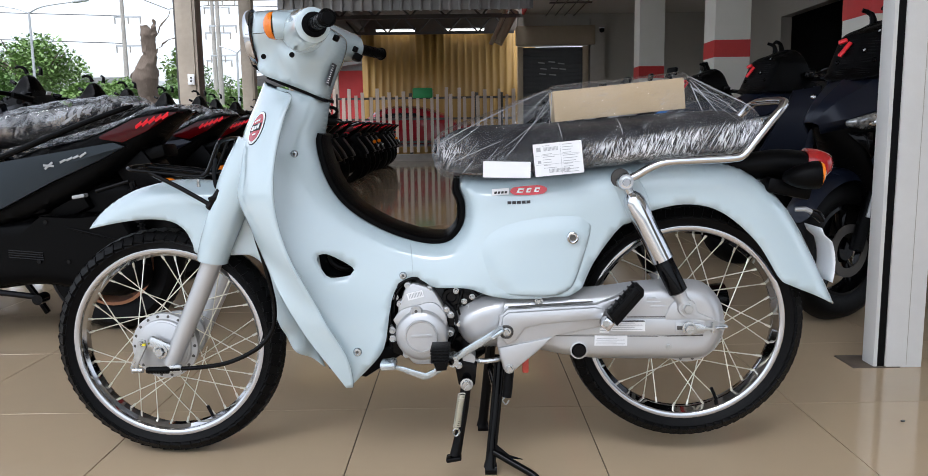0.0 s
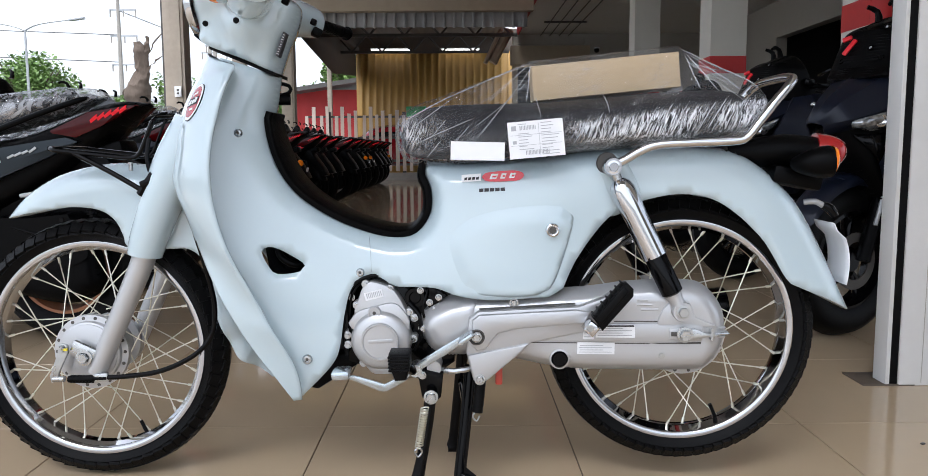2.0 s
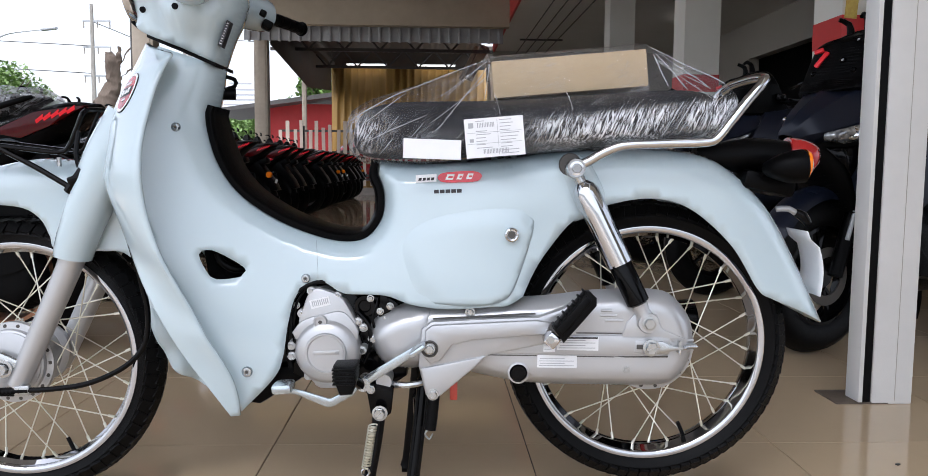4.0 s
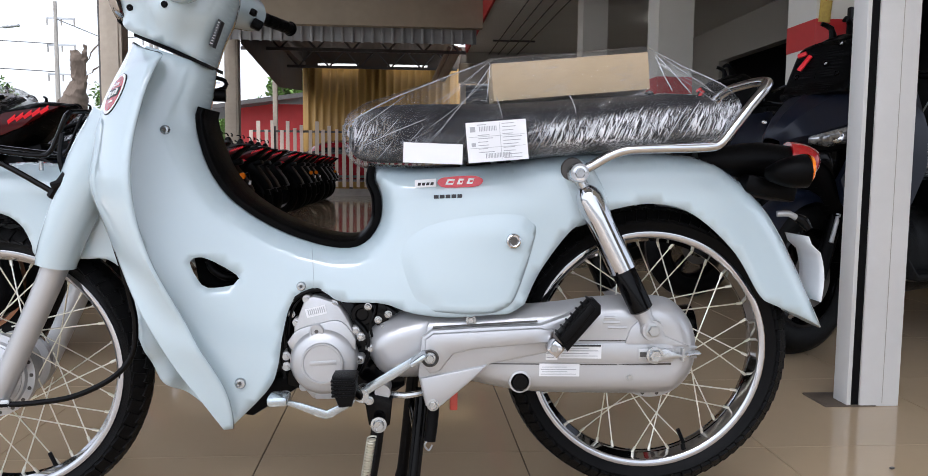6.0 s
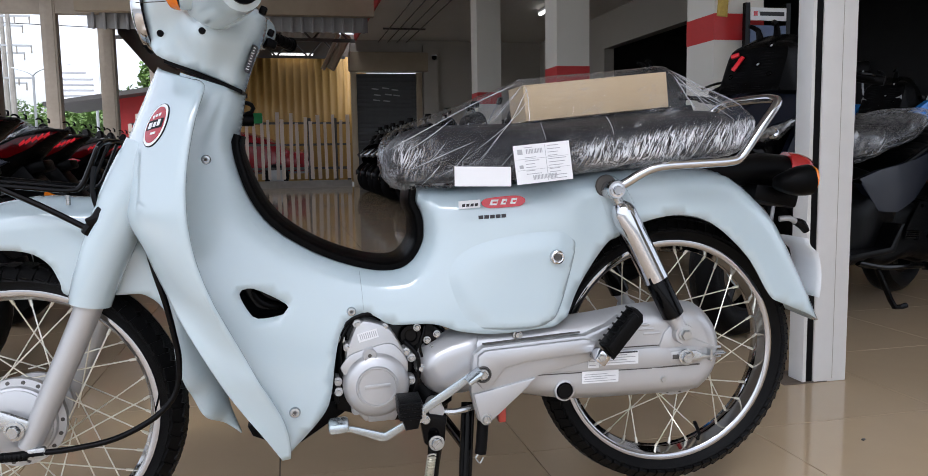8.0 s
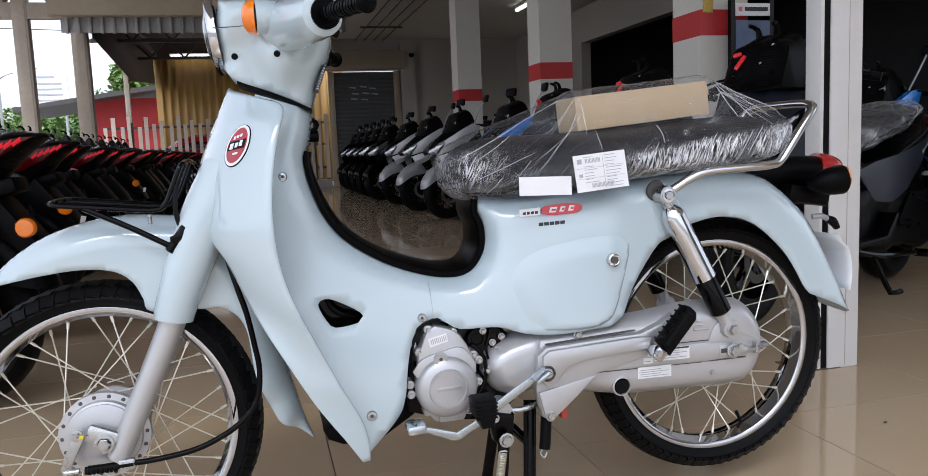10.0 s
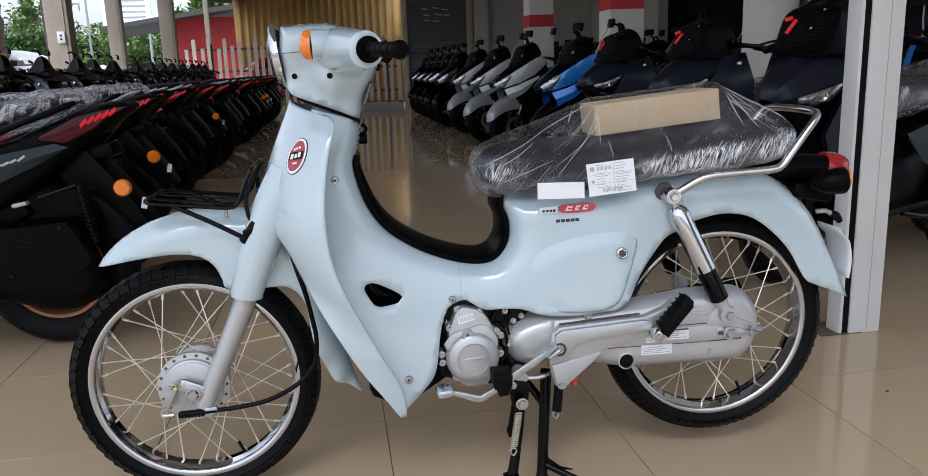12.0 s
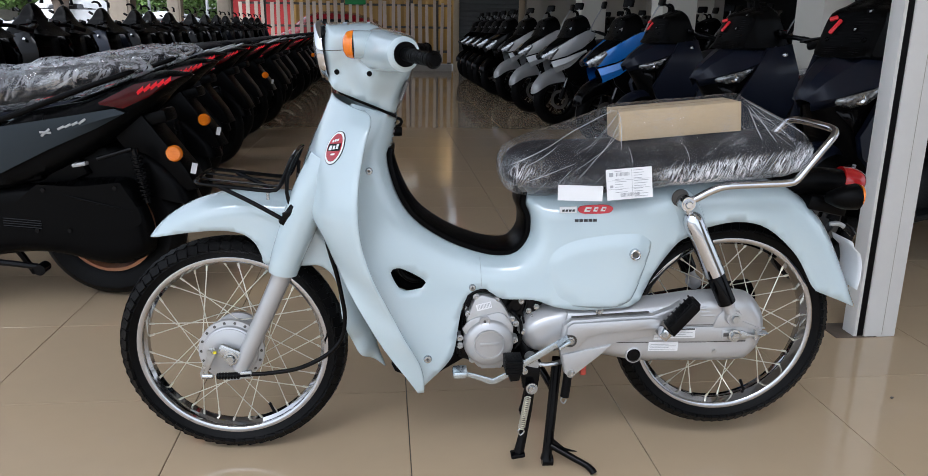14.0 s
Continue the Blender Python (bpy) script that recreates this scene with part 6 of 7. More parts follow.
seat_low = [(.638, .765), (.622, .733), (.565, .716), (.466, .708), (.279, .691), (.141, .677), (-.011, .676), (-.052, .690), (-.060, .715)]
SEATW = idw([(-.05, .72, .105), (.05, .74, .125), (.3, .74, .140), (.55, .76, .130), (.62, .77, .115)])
part("seat", panel([(seat_top, True), (seat_low, True)], SEATW, 0.05, 0.016), VINYL, bike, "long black vinyl seat", angle=60)
BT = pose(0.0, 1.81, 0, 0, 0, -2.0)
carton = thing("cardboard_box", "long flat brown cardboard box on the seat", "box", BT @ pose(.350, .012, .836, 0, -5.2, 0))
part("carton", box(bmesh.new(), (0, 0, 0), (.290, .112, .068), bevel=0.0015), CARD, carton)
part("flap_line", box(bmesh.new(), (0, 0, .0342), (.289, .0015, .0006)), mat("carton_edge", (0.30, 0.21, 0.12), 0.8), carton)
film = thing("plastic_film", "crumpled clear plastic film wrapped over the seat and box", "film", BT)
film_top = [(-.070, .708), (-.066, .748), (-.034, .780), (.075, .820), (.194, .866), (.208, .872), (.35, .885), (.488, .897), (.500, .894), (.565, .862), (.625, .832), (.655, .800), (.660, .765)]
film_low = [(.660, .765), (.630, .722), (.565, .706), (.466, .698), (.279, .684), (.141, .668), (-.011, .662), (-.058, .682), (-.068, .712)]
FILMW = lambda x, z: np.maximum(0.062, (SEATW(x, z) + 0.008) * np.clip(1 - np.maximum(0, z - 0.785) / 0.16, 0.45, 1))
bm = panel([(film_top, True), (film_low, True)], FILMW, 0.028, 0.0075)
for v in bm.verts:
    k = noise.noise_vector(Vector((v.co.x * 26, v.co.y * 18, v.co.z * 14))) * 0.0016 + noise.noise_vector(Vector((v.co.x * 70, v.co.y * 50, v.co.z * 34))) * 0.0015
    v.co += k
    # taut pleats that fan out from the lower corners of the box
    for cx, cz, reach in ((.205, .80, .20), (.495, .83, .16)):
        dx, dz = v.co.x - cx, v.co.z - cz
        d = math.hypot(dx, dz)
        if .01 < d < reach:
            fold = noise.noise(Vector((math.atan2(dz, dx) * 5.5, cx * 40, 0)))
            v.co.y += math.copysign(max(0.0, 0.5 - abs(fold) * 2.2) * .010 * (1 - d / reach) * min(1, d / .03), v.co.y)
bm_skin = bm.copy()
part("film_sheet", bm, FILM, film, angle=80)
# highlights drawn as thin pale tubes: along the tent edges, in fans from the box corners, and slanting down the
# tucked-in side
skin = BVHTree.FromBMesh(bm_skin)
rng = random.Random(21)
creases = [((-.056, .740), (.06, .806), (.192, .860), .0011), ((.499, .886), (.57, .850), (.640, .808), .0011), ((.199, .862), (.196, .825), (.188, .780), .0010), ((.200, .850), (.170, .800), (.120, .745), .0008), ((.200, .83), (.15, .775), (.09, .735), .0006),
           ((.500, .872), (.506, .84), (.515, .805), .0012), ((.503, .876), (.522, .845), (.548, .800), .0010), ((.510, .874), (.55, .84), (.590, .805), .0007), ((-.03, .735), (.005, .755), (.05, .790), .0008), ((-.02, .705), (.03, .728), (.09, .752), .0007),
           ((.205, .790), (.212, .772), (.216, .752), .0007), ((.33, .795), (.338, .780), (.342, .760), .0008)]
for k in range(15):
    x0 = .315 + .305 * k / 14 + rng.uniform(-.010, .010)
    z0 = .712 + .12 * x0 + rng.uniform(.000, .012)
    dz = rng.uniform(.035, .075)
    creases.append(((x0, z0), (x0 - dz * .30, z0 - dz * .5), (x0 - dz * .58, z0 - dz), rng.uniform(.0005, .0011)))
for k in range(12):
    x0, z0 = rng.uniform(.02, .30), rng.uniform(.705, .760)
    dz = rng.uniform(.015, .040)
    creases.append(((x0, z0), (x0 - dz * .4, z0 - dz * .5), (x0 - dz * .9, z0 - dz), rng.uniform(.0004, .0007)))
for k in range(7):
    x0, a = rng.choice((.200, .500)), rng.uniform(-.5, .5)
    side = -1 if x0 < .3 else 1
    reach = rng.uniform(.05, .10)
    creases.append(((x0, .860), (x0 + side * reach * .5, .860 - reach * (.35 + .3 * a)), (x0 + side * reach, .860 - reach * (.62 + .7 * a)), .0005))
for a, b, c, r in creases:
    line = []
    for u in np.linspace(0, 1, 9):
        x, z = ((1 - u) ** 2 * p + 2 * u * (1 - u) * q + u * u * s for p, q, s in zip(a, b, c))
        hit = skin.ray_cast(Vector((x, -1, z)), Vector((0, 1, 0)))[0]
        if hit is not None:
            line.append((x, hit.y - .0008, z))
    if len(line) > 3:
        part("crease", tube(bmesh.new(), line, [r * .35] + [r] * (len(line) - 2) + [r * .3], 5, .01), FOLD_GLINT, film)


def paper_tag(cx, z, w, h, tilt, y, label, rows):
    t = thing("paper_label", label, "label", BT @ pose(cx, y, z, -6, tilt, 0))
    part("sheet", box(bmesh.new(), (0, 0, 0), (w, .0012, h)), PAPER, t)
    for (dx, dz, ww, hh) in rows:
        part("print_bar", box(bmesh.new(), (dx, -.0011, dz), (ww, .0006, hh)), PRINT, t)


rows = [(-.040, .022, .009, .009), (-.040, -.004, .007, .006), (0, .009, .094, .0006), (0, -.010, .094, .0006), (.006, .0, .0006, .062)]
rows += [(-.028 + .0028 * i, .022, .0012 if i % 3 else .0019, .008) for i in range(11)]
rows += [(-.020 + .0026 * i, -.024, .0012 if i % 3 else .0018, .008) for i in range(17)]
rng = random.Random(4)
for r in range(11):
    z = .029 - .0058 * r
    w = rng.uniform(.016, .034)
    rows.append((.010 + w / 2, z, w, .0012))
    if abs(z - .022) > .005 and z > -.018:
        w = rng.uniform(.014, .028)
        rows.append((-.032 + w / 2, z, w, .0012))
paper_tag(.206, .713, .102, .068, -5, -.163, "white printed delivery label stuck on the film", rows)
paper_tag(.098, .691, .100, .034, 1.5, -.162, "blank white paper slip stuck on the film", [])
plate = thing("paper_plate", "curled blank white paper at the rear fender", "paper", BT)
bm = bmesh.new()
ring_join(bm, [[(.800 + .012 * math.sin(3 * u) + (.018 if u > .15 else .006) * 1.0 + .016 * u, yy, .545 - .125 * u) for yy in (-.05, -.03, -.01, .01, .03, .05)] for u in np.linspace(0, 1, 9)], loop=False)
part("sheet", bm, PAPER, plate, solid=0.0008)


# ---------- maxi scooters in two rows ----------
def cast_wheel(parent, name, x, r, w, rim_mat, spokes=5):
    ax = pose(x, 0, r, 90, 0, 0)
    wh = tagged(new(name), "black tyre on a cast wheel")
    wh.parent = parent
    h, q = w / 2, r * 0.62
    part("tyre", lathe(bmesh.new(), [(q, -h * .7), (q + .02, -h * .95), (r - .04, -h), (r - .015, -h * .7), (r, 0), (r - .015, h * .7), (r - .04, h), (q + .02, h * .95), (q, h * .7)], ax, 40), RUBBER, wh)
    part("rim", lathe(bmesh.new(), [(q + .006, -h * .75), (q - .008, -h * .8), (q - .02, -h * .3), (q - .02, h * .3), (q - .008, h * .8), (q + .006, h * .75)], ax, 40), rim_mat, wh)
    part("hub", lathe(bmesh.new(), [(.0001, h * .8), (.04, h * .8), (.05, h * .5), (.05, -h * .5), (.04, -h * .8), (.0001, -h * .8)], ax, 20), rim_mat, wh)
    arm = None
    for i in range(spokes * 2):
        a = 2 * math.pi * (i // 2) / spokes + .3
        da = .16 if i % 2 else -.16
        p = Vector((x + .04 * math.cos(a), -.01, r + .04 * math.sin(a)))
        d = Vector((x + (q - .01) * math.cos(a + da), -.01, r + (q - .01) * math.sin(a + da))) - p
        mm = Matrix.Translation(p) @ d.to_track_quat("Z", "Y").to_matrix().to_4x4() @ Matrix.Diagonal((1, 1, d.length, 1))
        if arm is None:
            arm = part("spoke", rod(bmesh.new(), (0, 0, 0), (0, 0, 1), .012, .009, segs=6), rim_mat, wh, m=mm)
        else:
            again(arm, wh, mm)
    part("brake_disc", lathe(bmesh.new(), [(.07, h * .95), (.105, h * .95), (.105, h * 1.05), (.07, h * 1.05), (.07, h * .95)], ax, 28), DARKSTEEL, wh)
    return wh


def side_strip(top, bottom, width, lift, sd, inset=.03, bulge=.006):
    """A crisp skin between an upper and a lower line on one side, with turned-in rims. width(x, z): half width there."""
    f = lambda x, z: float(width(np.array([x]), np.array([z]))[0]) + lift
    rows = []
    for (ax, az), (bx, bz) in zip(top, bottom):
        mx, mz = (ax + bx) / 2, (az + bz) / 2
        rows.append([(ax, sd * (f(ax, az) - inset), az - .004), (ax, sd * f(ax, az), az), (mx, sd * (f(mx, mz) + bulge), mz), (bx, sd * f(bx, bz), bz), (bx, sd * (f(bx, bz) - inset), bz + .004)])
    bm = bmesh.new()
    ring_join(bm, rows, loop=False)
    bmesh.ops.recalc_face_normals(bm, faces=bm.faces)
    return bm


def scooter(m, paint, rim_mat, label, group, tags=True, screen=True, side_bar=True, front=None, fender=None, fairing=None, reflector=True, handle=None, stems=False, blade=None, pointed=False):
    """A large scooter that points to -x, on its stand. blade: paint of the raked side blades of the smaller, sharper model."""
    s = thing("scooter", label, "scooter", m, group)
    tail_paint, paint = paint, front or paint
    cast_wheel(s, "front_wheel", -.62, .285, .11, rim_mat)
    cast_wheel(s, "rear_wheel", .78, .285, .13, rim_mat)
    for sd in (-1, 1):
        part("fork_leg", rod(bmesh.new(), (-.62, sd * .085, .29), (-.49, sd * .085, .66), .026, segs=10), BLACKPL, s)
    if blade:
        part("front_fender", panel([([(-.93, .345), (-.915, .44), (-.83, .545), (-.70, .612), (-.56, .63), (-.45, .60)], True), ([(-.45, .60), (-.44, .54), (-.47, .49)], True), ([(-.47, .49), (-.60, .475), (-.76, .445), (-.93, .345)], False)], const(.078), .05, .03), fender or paint, s, "deep painted front fender")
    else:
        part("front_fender", panel([([(-.88, .40), (-.86, .47), (-.76, .565), (-.62, .61), (-.50, .58)], True), ([(-.50, .58), (-.47, .53), (-.48, .50)], True), ([(-.48, .50), (-.62, .56), (-.76, .52), (-.88, .40)], False)], const(.070), .05, .03), fender or paint, s)
    # front: faceted upper cowl, headlights under its edge, side fairings that sweep forward and down
    cowl = [((-.82, 0, .785), (-.815, .02, .782), (-.80, .036, .772)), ((-.74, 0, .868), (-.73, .055, .857), (-.71, .108, .797)), ((-.64, 0, .938), (-.62, .09, .922), (-.60, .168, .836)),
            ((-.52, 0, .988), (-.50, .115, .972), (-.50, .202, .880)), ((-.40, 0, 1.012), (-.39, .12, 1.0), (-.40, .215, .930))]
    bm = bmesh.new()
    ring_join(bm, [[(x + .02, -y * .86, z - .035) for x, y, z in st_[2:]] + [(x, -y, z) for x, y, z in reversed(st_)] + list(st_[1:]) + [(x + .02, y * .86, z - .035) for x, y, z in st_[2:]] for st_ in cowl], loop=False)
    bmesh.ops.recalc_face_normals(bm, faces=bm.faces)
    part("upper_cowl", bm, paint, s, "painted upper cowl", angle=16, solid=.006)
    part("front_core", panel([([(-.78, .76), (-.70, .83), (-.55, .90), (-.40, .95), (-.33, .90), (-.32, .45), (-.42, .27), (-.50, .33), (-.57, .50), (-.66, .63), (-.78, .76)], True)], lambda x, z: np.interp(x, [-.8, -.7, -.6, -.5, -.4], [.02, .065, .115, .15, .165]), .04, .03), BLACKPL, s)
    FRONT_EDGE = [(-.475, .200, .950), (-.56, .192, .80), (-.645, .168, .64), (-.61, .168, .56), (-.50, .185, .46)]
    REAR_EDGE = [(-.33, .222, .972), (-.285, .250, .82), (-.285, .252, .68), (-.34, .240, .56), (-.44, .205, .465)]
    for sd in (-1, 1):
        fair, lamp, drl = bmesh.new(), bmesh.new(), bmesh.new()
        ring_join(fair, [[(a[0] + .012, sd * (a[1] - .03), a[2]), (a[0], sd * a[1], a[2]), ((a[0] + b[0]) / 2, sd * ((a[1] + b[1]) / 2 + .012), (a[2] + b[2]) / 2), (b[0], sd * b[1], b[2]), (b[0] - .01, sd * (b[1] - .04), b[2])] for a, b in zip(FRONT_EDGE, REAR_EDGE)], loop=False)
        ring_join(lamp, [[(a, sd * b, c), ((a + d) / 2 - .01, sd * ((b + e) / 2 + .004), (c + g) / 2), (d, sd * e, g)] for (a, b, c), (d, e, g) in (((-.725, .096, .787), (-.715, .088, .762)), ((-.66, .136, .808), (-.655, .120, .752)), ((-.60, .165, .826), (-.60, .146, .765)), ((-.548, .184, .848), (-.552, .178, .815)))], loop=False)
        ring_join(drl, [[(a, sd * b, c), (d, sd * e, g)] for (a, b, c), (d, e, g) in (((-.695, .082, .742), (-.69, .080, .732)), ((-.64, .118, .742), (-.635, .112, .68)), ((-.605, .140, .748), (-.600, .130, .62)))], loop=False)
        for q in (fair, lamp, drl):
            bmesh.ops.recalc_face_normals(q, faces=q.faces)
        low = panel([([(-.58, .52), (-.48, .44), (-.37, .47), (-.33, .33), (-.42, .255), (-.50, .32), (-.58, .52)], True)], const(.08), .03, .025, y0=-.10, mirror=False)
        if sd > 0:
            bmesh.ops.scale(low, vec=(1, -1, 1), verts=low.verts)
            bmesh.ops.recalc_face_normals(low, faces=low.faces)
        part("side_fairing", fair, fairing or paint, s, "painted side fairing", angle=16, solid=.005)
        part("leg_guard", low, BLACKPL, s)
        hl_ = part("headlight", lamp, CLEAR, s, "clear headlight lens", angle=50, solid=.004)
        part("lamp_bowl", lathe(bmesh.new(), [(.022, .004), (.018, .007), (.005, .0), (.0001, .0)], pose(-.638, sd * .139, .788, 0, -90, sd * -45), 20), CHROME, hl_)
        part("lower_lamp", drl, GLOSSBLACK, s, "dark lower lamp", solid=.004)
        part("front_signal", lathe(bmesh.new(), [(.0001, .010), (.010, .008), (.0145, 0), (.0145, -.01)], pose(-.385, sd * .235, .915, sd * -80, 0, 0), 16), CHROME, s)
        part("fork_stripe", rod(bmesh.new(), (-.60, sd * .112, .42), (-.565, sd * .112, .52), .008, segs=8), GALV, s)
    if blade:
        bw = lambda x, z: np.interp(x, [-.84, -.74, -.60, -.45, -.33], [.060, .118, .182, .222, .238])
        for sd in (-1, 1):
            part("side_blade", side_strip([(-.815, .765), (-.68, .862), (-.52, .962), (-.41, 1.018), (-.345, 1.025)], [(-.765, .705), (-.62, .752), (-.46, .835), (-.35, .925), (-.318, .985)], bw, .010, sd, .04, .008), blade, s, "painted blade raked up from the headlight", angle=20)
            part("lower_blade", side_strip([(-.765, .688), (-.62, .736), (-.42, .828)], [(-.715, .570), (-.580, .640), (-.40, .790)], bw, .004, sd, .04, .010), blade, s, "painted lower blade", angle=20)
            part("nose_lamp", side_strip([(-.865, .745), (-.785, .802), (-.715, .850)], [(-.835, .700), (-.765, .715), (-.700, .815)], bw, .016, sd, .04, .012), CLEAR, s, "clear pointed headlight")
            part("head_blade", side_strip([(-.565, 1.035), (-.46, 1.115)], [(-.555, 1.012), (-.45, 1.065)], const(.100), .020, sd, .03, .004), GALV, s, "bright trim beside the dash")
    # screen with black dash
    if screen:
        sc = bmesh.new()
        rws = []
        for u in np.linspace(0, 1, 8):
            half = .17 * (1 - .35 * u ** 2)
            rws.append([(-.66 + .20 * u + .10 * (v * v), v * half, .98 + .25 * u) for v in np.linspace(-1, 1, 9)])
        ring_join(sc, rws, loop=False)
        part("windscreen", sc, SMOKE, s, "short smoked windscreen", solid=.005)
    if pointed:
        part("dash", panel([([(-.63, .940), (-.57, 1.00), (-.51, 1.085)], True), ([(-.51, 1.085), (-.470, 1.15), (-.435, 1.165)], True), ([(-.435, 1.165), (-.405, 1.14), (-.375, 1.06)], True), ([(-.375, 1.06), (-.31, .985), (-.24, .935)], True), ([(-.24, .935), (-.44, .92), (-.63, .940)], True)], lambda x, z: np.interp(z, [.93, 1.0, 1.07, 1.165], [.195, .150, .080, .040]) * np.interp(x, [-.62, -.52, -.40], [.66, .90, 1.0]), .014, .014), BLACKPL, s, "black dash cover", angle=28)
    else:
        part("dash", panel([([(-.63, .940), (-.590, .985)], True), ([(-.590, .985), (-.530, 1.120)], True), ([(-.530, 1.120), (-.500, 1.140), (-.440, 1.158), (-.390, 1.180)], True), ([(-.390, 1.180), (-.350, 1.150), (-.315, 1.06)], True), ([(-.315, 1.06), (-.29, .99), (-.24, .935)], True), ([(-.24, .935), (-.44, .92), (-.63, .940)], True)], lambda x, z: np.interp(z, [.93, 1.0, 1.10, 1.19], [.180, .158, .136, .092]) * np.interp(x, [-.62, -.52, -.40], [.66, .90, 1.0]), .020, .014), BLACKPL, s, "black dash cover", angle=28)
    part("dash_lens", panel([([(-.605, .955), (-.56, .975), (-.47, .985), (-.50, .962), (-.605, .955)], True)], lambda x, z: np.interp(x, [-.61, -.47], [.105, .160]), .004, .012, mirror=True), CLEAR, s, "narrow clear lens under the dash")
    for yy, xx, zz in ((-.080, -.568, 1.010), (-.030, -.560, 1.050), (-.062, -.522, 1.120), (.080, -.568, 1.010)):
        bz = part("bezel", lathe(bmesh.new(), [(.006, .004), (.0085, .008), (.0115, .004), (.0115, -.03)], pose(xx, yy, zz, 0, -62, 0), 16), GLOSSBLACK, s)
        part("bezel_core", lathe(bmesh.new(), [(.0001, .003), (.0045, .003), (.006, .004)], pose(xx, yy, zz, 0, -62, 0), 12), GALV, bz)
    part("dash_label", box(bmesh.new(), (-.33, -.085, .975), (.05, .004, .016), (0, 12, 0)), PAPER, s, "small white label")
    part("dash_label", box(bmesh.new(), (-.326, .02, 1.045), (.004, .05, .022), (0, 25, 0)), PAPER, s, "small white label")
    part("dash_bracket", tube(bmesh.new(), [(-.43, -.03, 1.17), (-.445, -.035, 1.205), (-.48, -.045, 1.215), (-.50, -.05, 1.205)], [.015, .011, .010, .007], 8, .02), BLACKPL, s)
    part("dash_bracket", tube(bmesh.new(), [(-.40, .06, 1.165), (-.40, .07, 1.205), (-.43, .09, 1.222)], [.015, .011, .008], 8, .02), BLACKPL, s)
    hb = part("handlebar", tube(bmesh.new(), [(-.28, -.34, .985), (-.33, -.20, 1.01), (-.37, 0, 1.0), (-.33, .20, 1.01), (-.28, .34, .985)], [.014, .013, .016, .013, .014], 10, .03), BLACKPL, s)
    for sd in (-1, 1):
        part("grip", rod(bmesh.new(), (-.295, sd * .25, 1.0), (-.265, sd * .37, .975), .018, segs=12), RUBBER, hb)
        part("lever", tube(bmesh.new(), [(-.335, sd * .20, 1.02), (-.38, sd * .27, 1.01), (-.35, sd * .36, .995)], .006, 6, .03), GLOSSBLACK, hb)
        part("brake_reservoir", box(bmesh.new(), (-.36, sd * .16, 1.03), (.05, .05, .035), (0, 10, sd * 20), .008), GLOSSBLACK, hb)
    if stems:
        for sd in (-1, 1):
            stem = part("mirror_stem", tube(bmesh.new(), [(-.36, sd * .19, 1.02), (-.33, sd * .23, 1.13), (-.27, sd * .26, 1.25)], .0065, 6, .04), GALV, s, "bright mirror stem")
            part("mirror", box(bmesh.new(), (-.262, sd * .285, 1.275), (.035, .13, .080), (0, 12, sd * 14), .016), BLACKPL, stem)
    if tags:
        part("red_tag", box(bmesh.new(), (-.562, .056, 1.062), (.010, .018, .068), (28, 25, 14), .004), mat_red_tag, hb, "bright red hanging tag")
        part("red_tag", box(bmesh.new(), (-.556, .072, 1.094), (.012, .034, .017), (-18, 20, 10), .004), mat_red_tag, hb, "bright red hanging tag")
    # tunnel, foot boards, under-seat body
    mw = idw([(-.3, .4, .20), (0, .45, .22), (.3, .55, .22), (.3, .3, .17), (-.2, .6, .12)])
    part("tunnel", panel([([(-.42, .62), (-.30, .70), (-.18, .60), (-.05, .55), (.02, .62), (.10, .66)], True), ([(.10, .66), (.30, .60), (.40, .42), (.36, .24), (.0, .20), (-.36, .24), (-.42, .62)], True)], mw, .09, .04), BLACKPL, s)
    part("foot_board", slab([(-.42, .30), (-.32, .28), (.14, .28), (.24, .40), (.20, .40), (.10, .31), (-.32, .31), (-.46, .44), (-.47, .42)], -.27, .27, .01), BLACKPL, s)
    # painted side panels sweep up to the tail
    tw = smooth_field([(-.1, .60, .19), (.2, .64, .215), (.5, .70, .205), (.8, .76, .17), (1.02, .83, .105), (1.12, .86, .06), (.4, .50, .215), (.7, .62, .19), (.2, .47, .22), (.95, .70, .12)])
    UP = [(-.06, .60), (.10, .635), (.30, .655), (.50, .680), (.765, .722), (.888, .743), (.925, .728)]
    DN = [(-.05, .58), (.08, .46), (.25, .445), (.44, .49), (.675, .606), (.83, .675), (.915, .722)]
    for sd in (-1, 1):
        part("side_panel", side_strip(UP, DN, tw, .008, sd), tail_paint, s, "painted tail side panel", angle=20)
    for k, (a, b, c) in enumerate(((0, .034, .5), (0, .034, -.5), (.052, .022, .2), (.075, .022, .2), (.098, .020, .2), (.122, .026, .4))):
        mx, mz = .668 + a, .663 + a * .31
        yy = -float(tw(np.array([mx]), np.array([mz]))[0]) - .0150
        part("name_mark", box(bmesh.new(), (mx, yy, mz), (b * 1.15, .002, .008), (0, -18 - 45 * c, 9), .001), GALV, s)
    part("tail_under", panel([([(.30, .50), (.50, .70), (.75, .765), (.98, .862), (1.09, .868), (1.13, .855), (1.06, .80), (1.0, .74), (.90, .66), (.76, .56), (.55, .46), (.34, .42), (.30, .50)], True)], lambda x, z: tw(x, z) * .90 - .006, .03, .025), BLACKPL, s)
    # seat in two levels
    SEAT = [(-.10, .74), (.0, .80), (.18, .795), (.34, .81), (.44, .85), (.60, .875), (.78, .895), (.90, .90), (.95, .88)]
    SLO = [(.95, .88), (.80, .82), (.55, .76), (.30, .715), (.08, .67), (-.06, .66), (-.10, .74)]
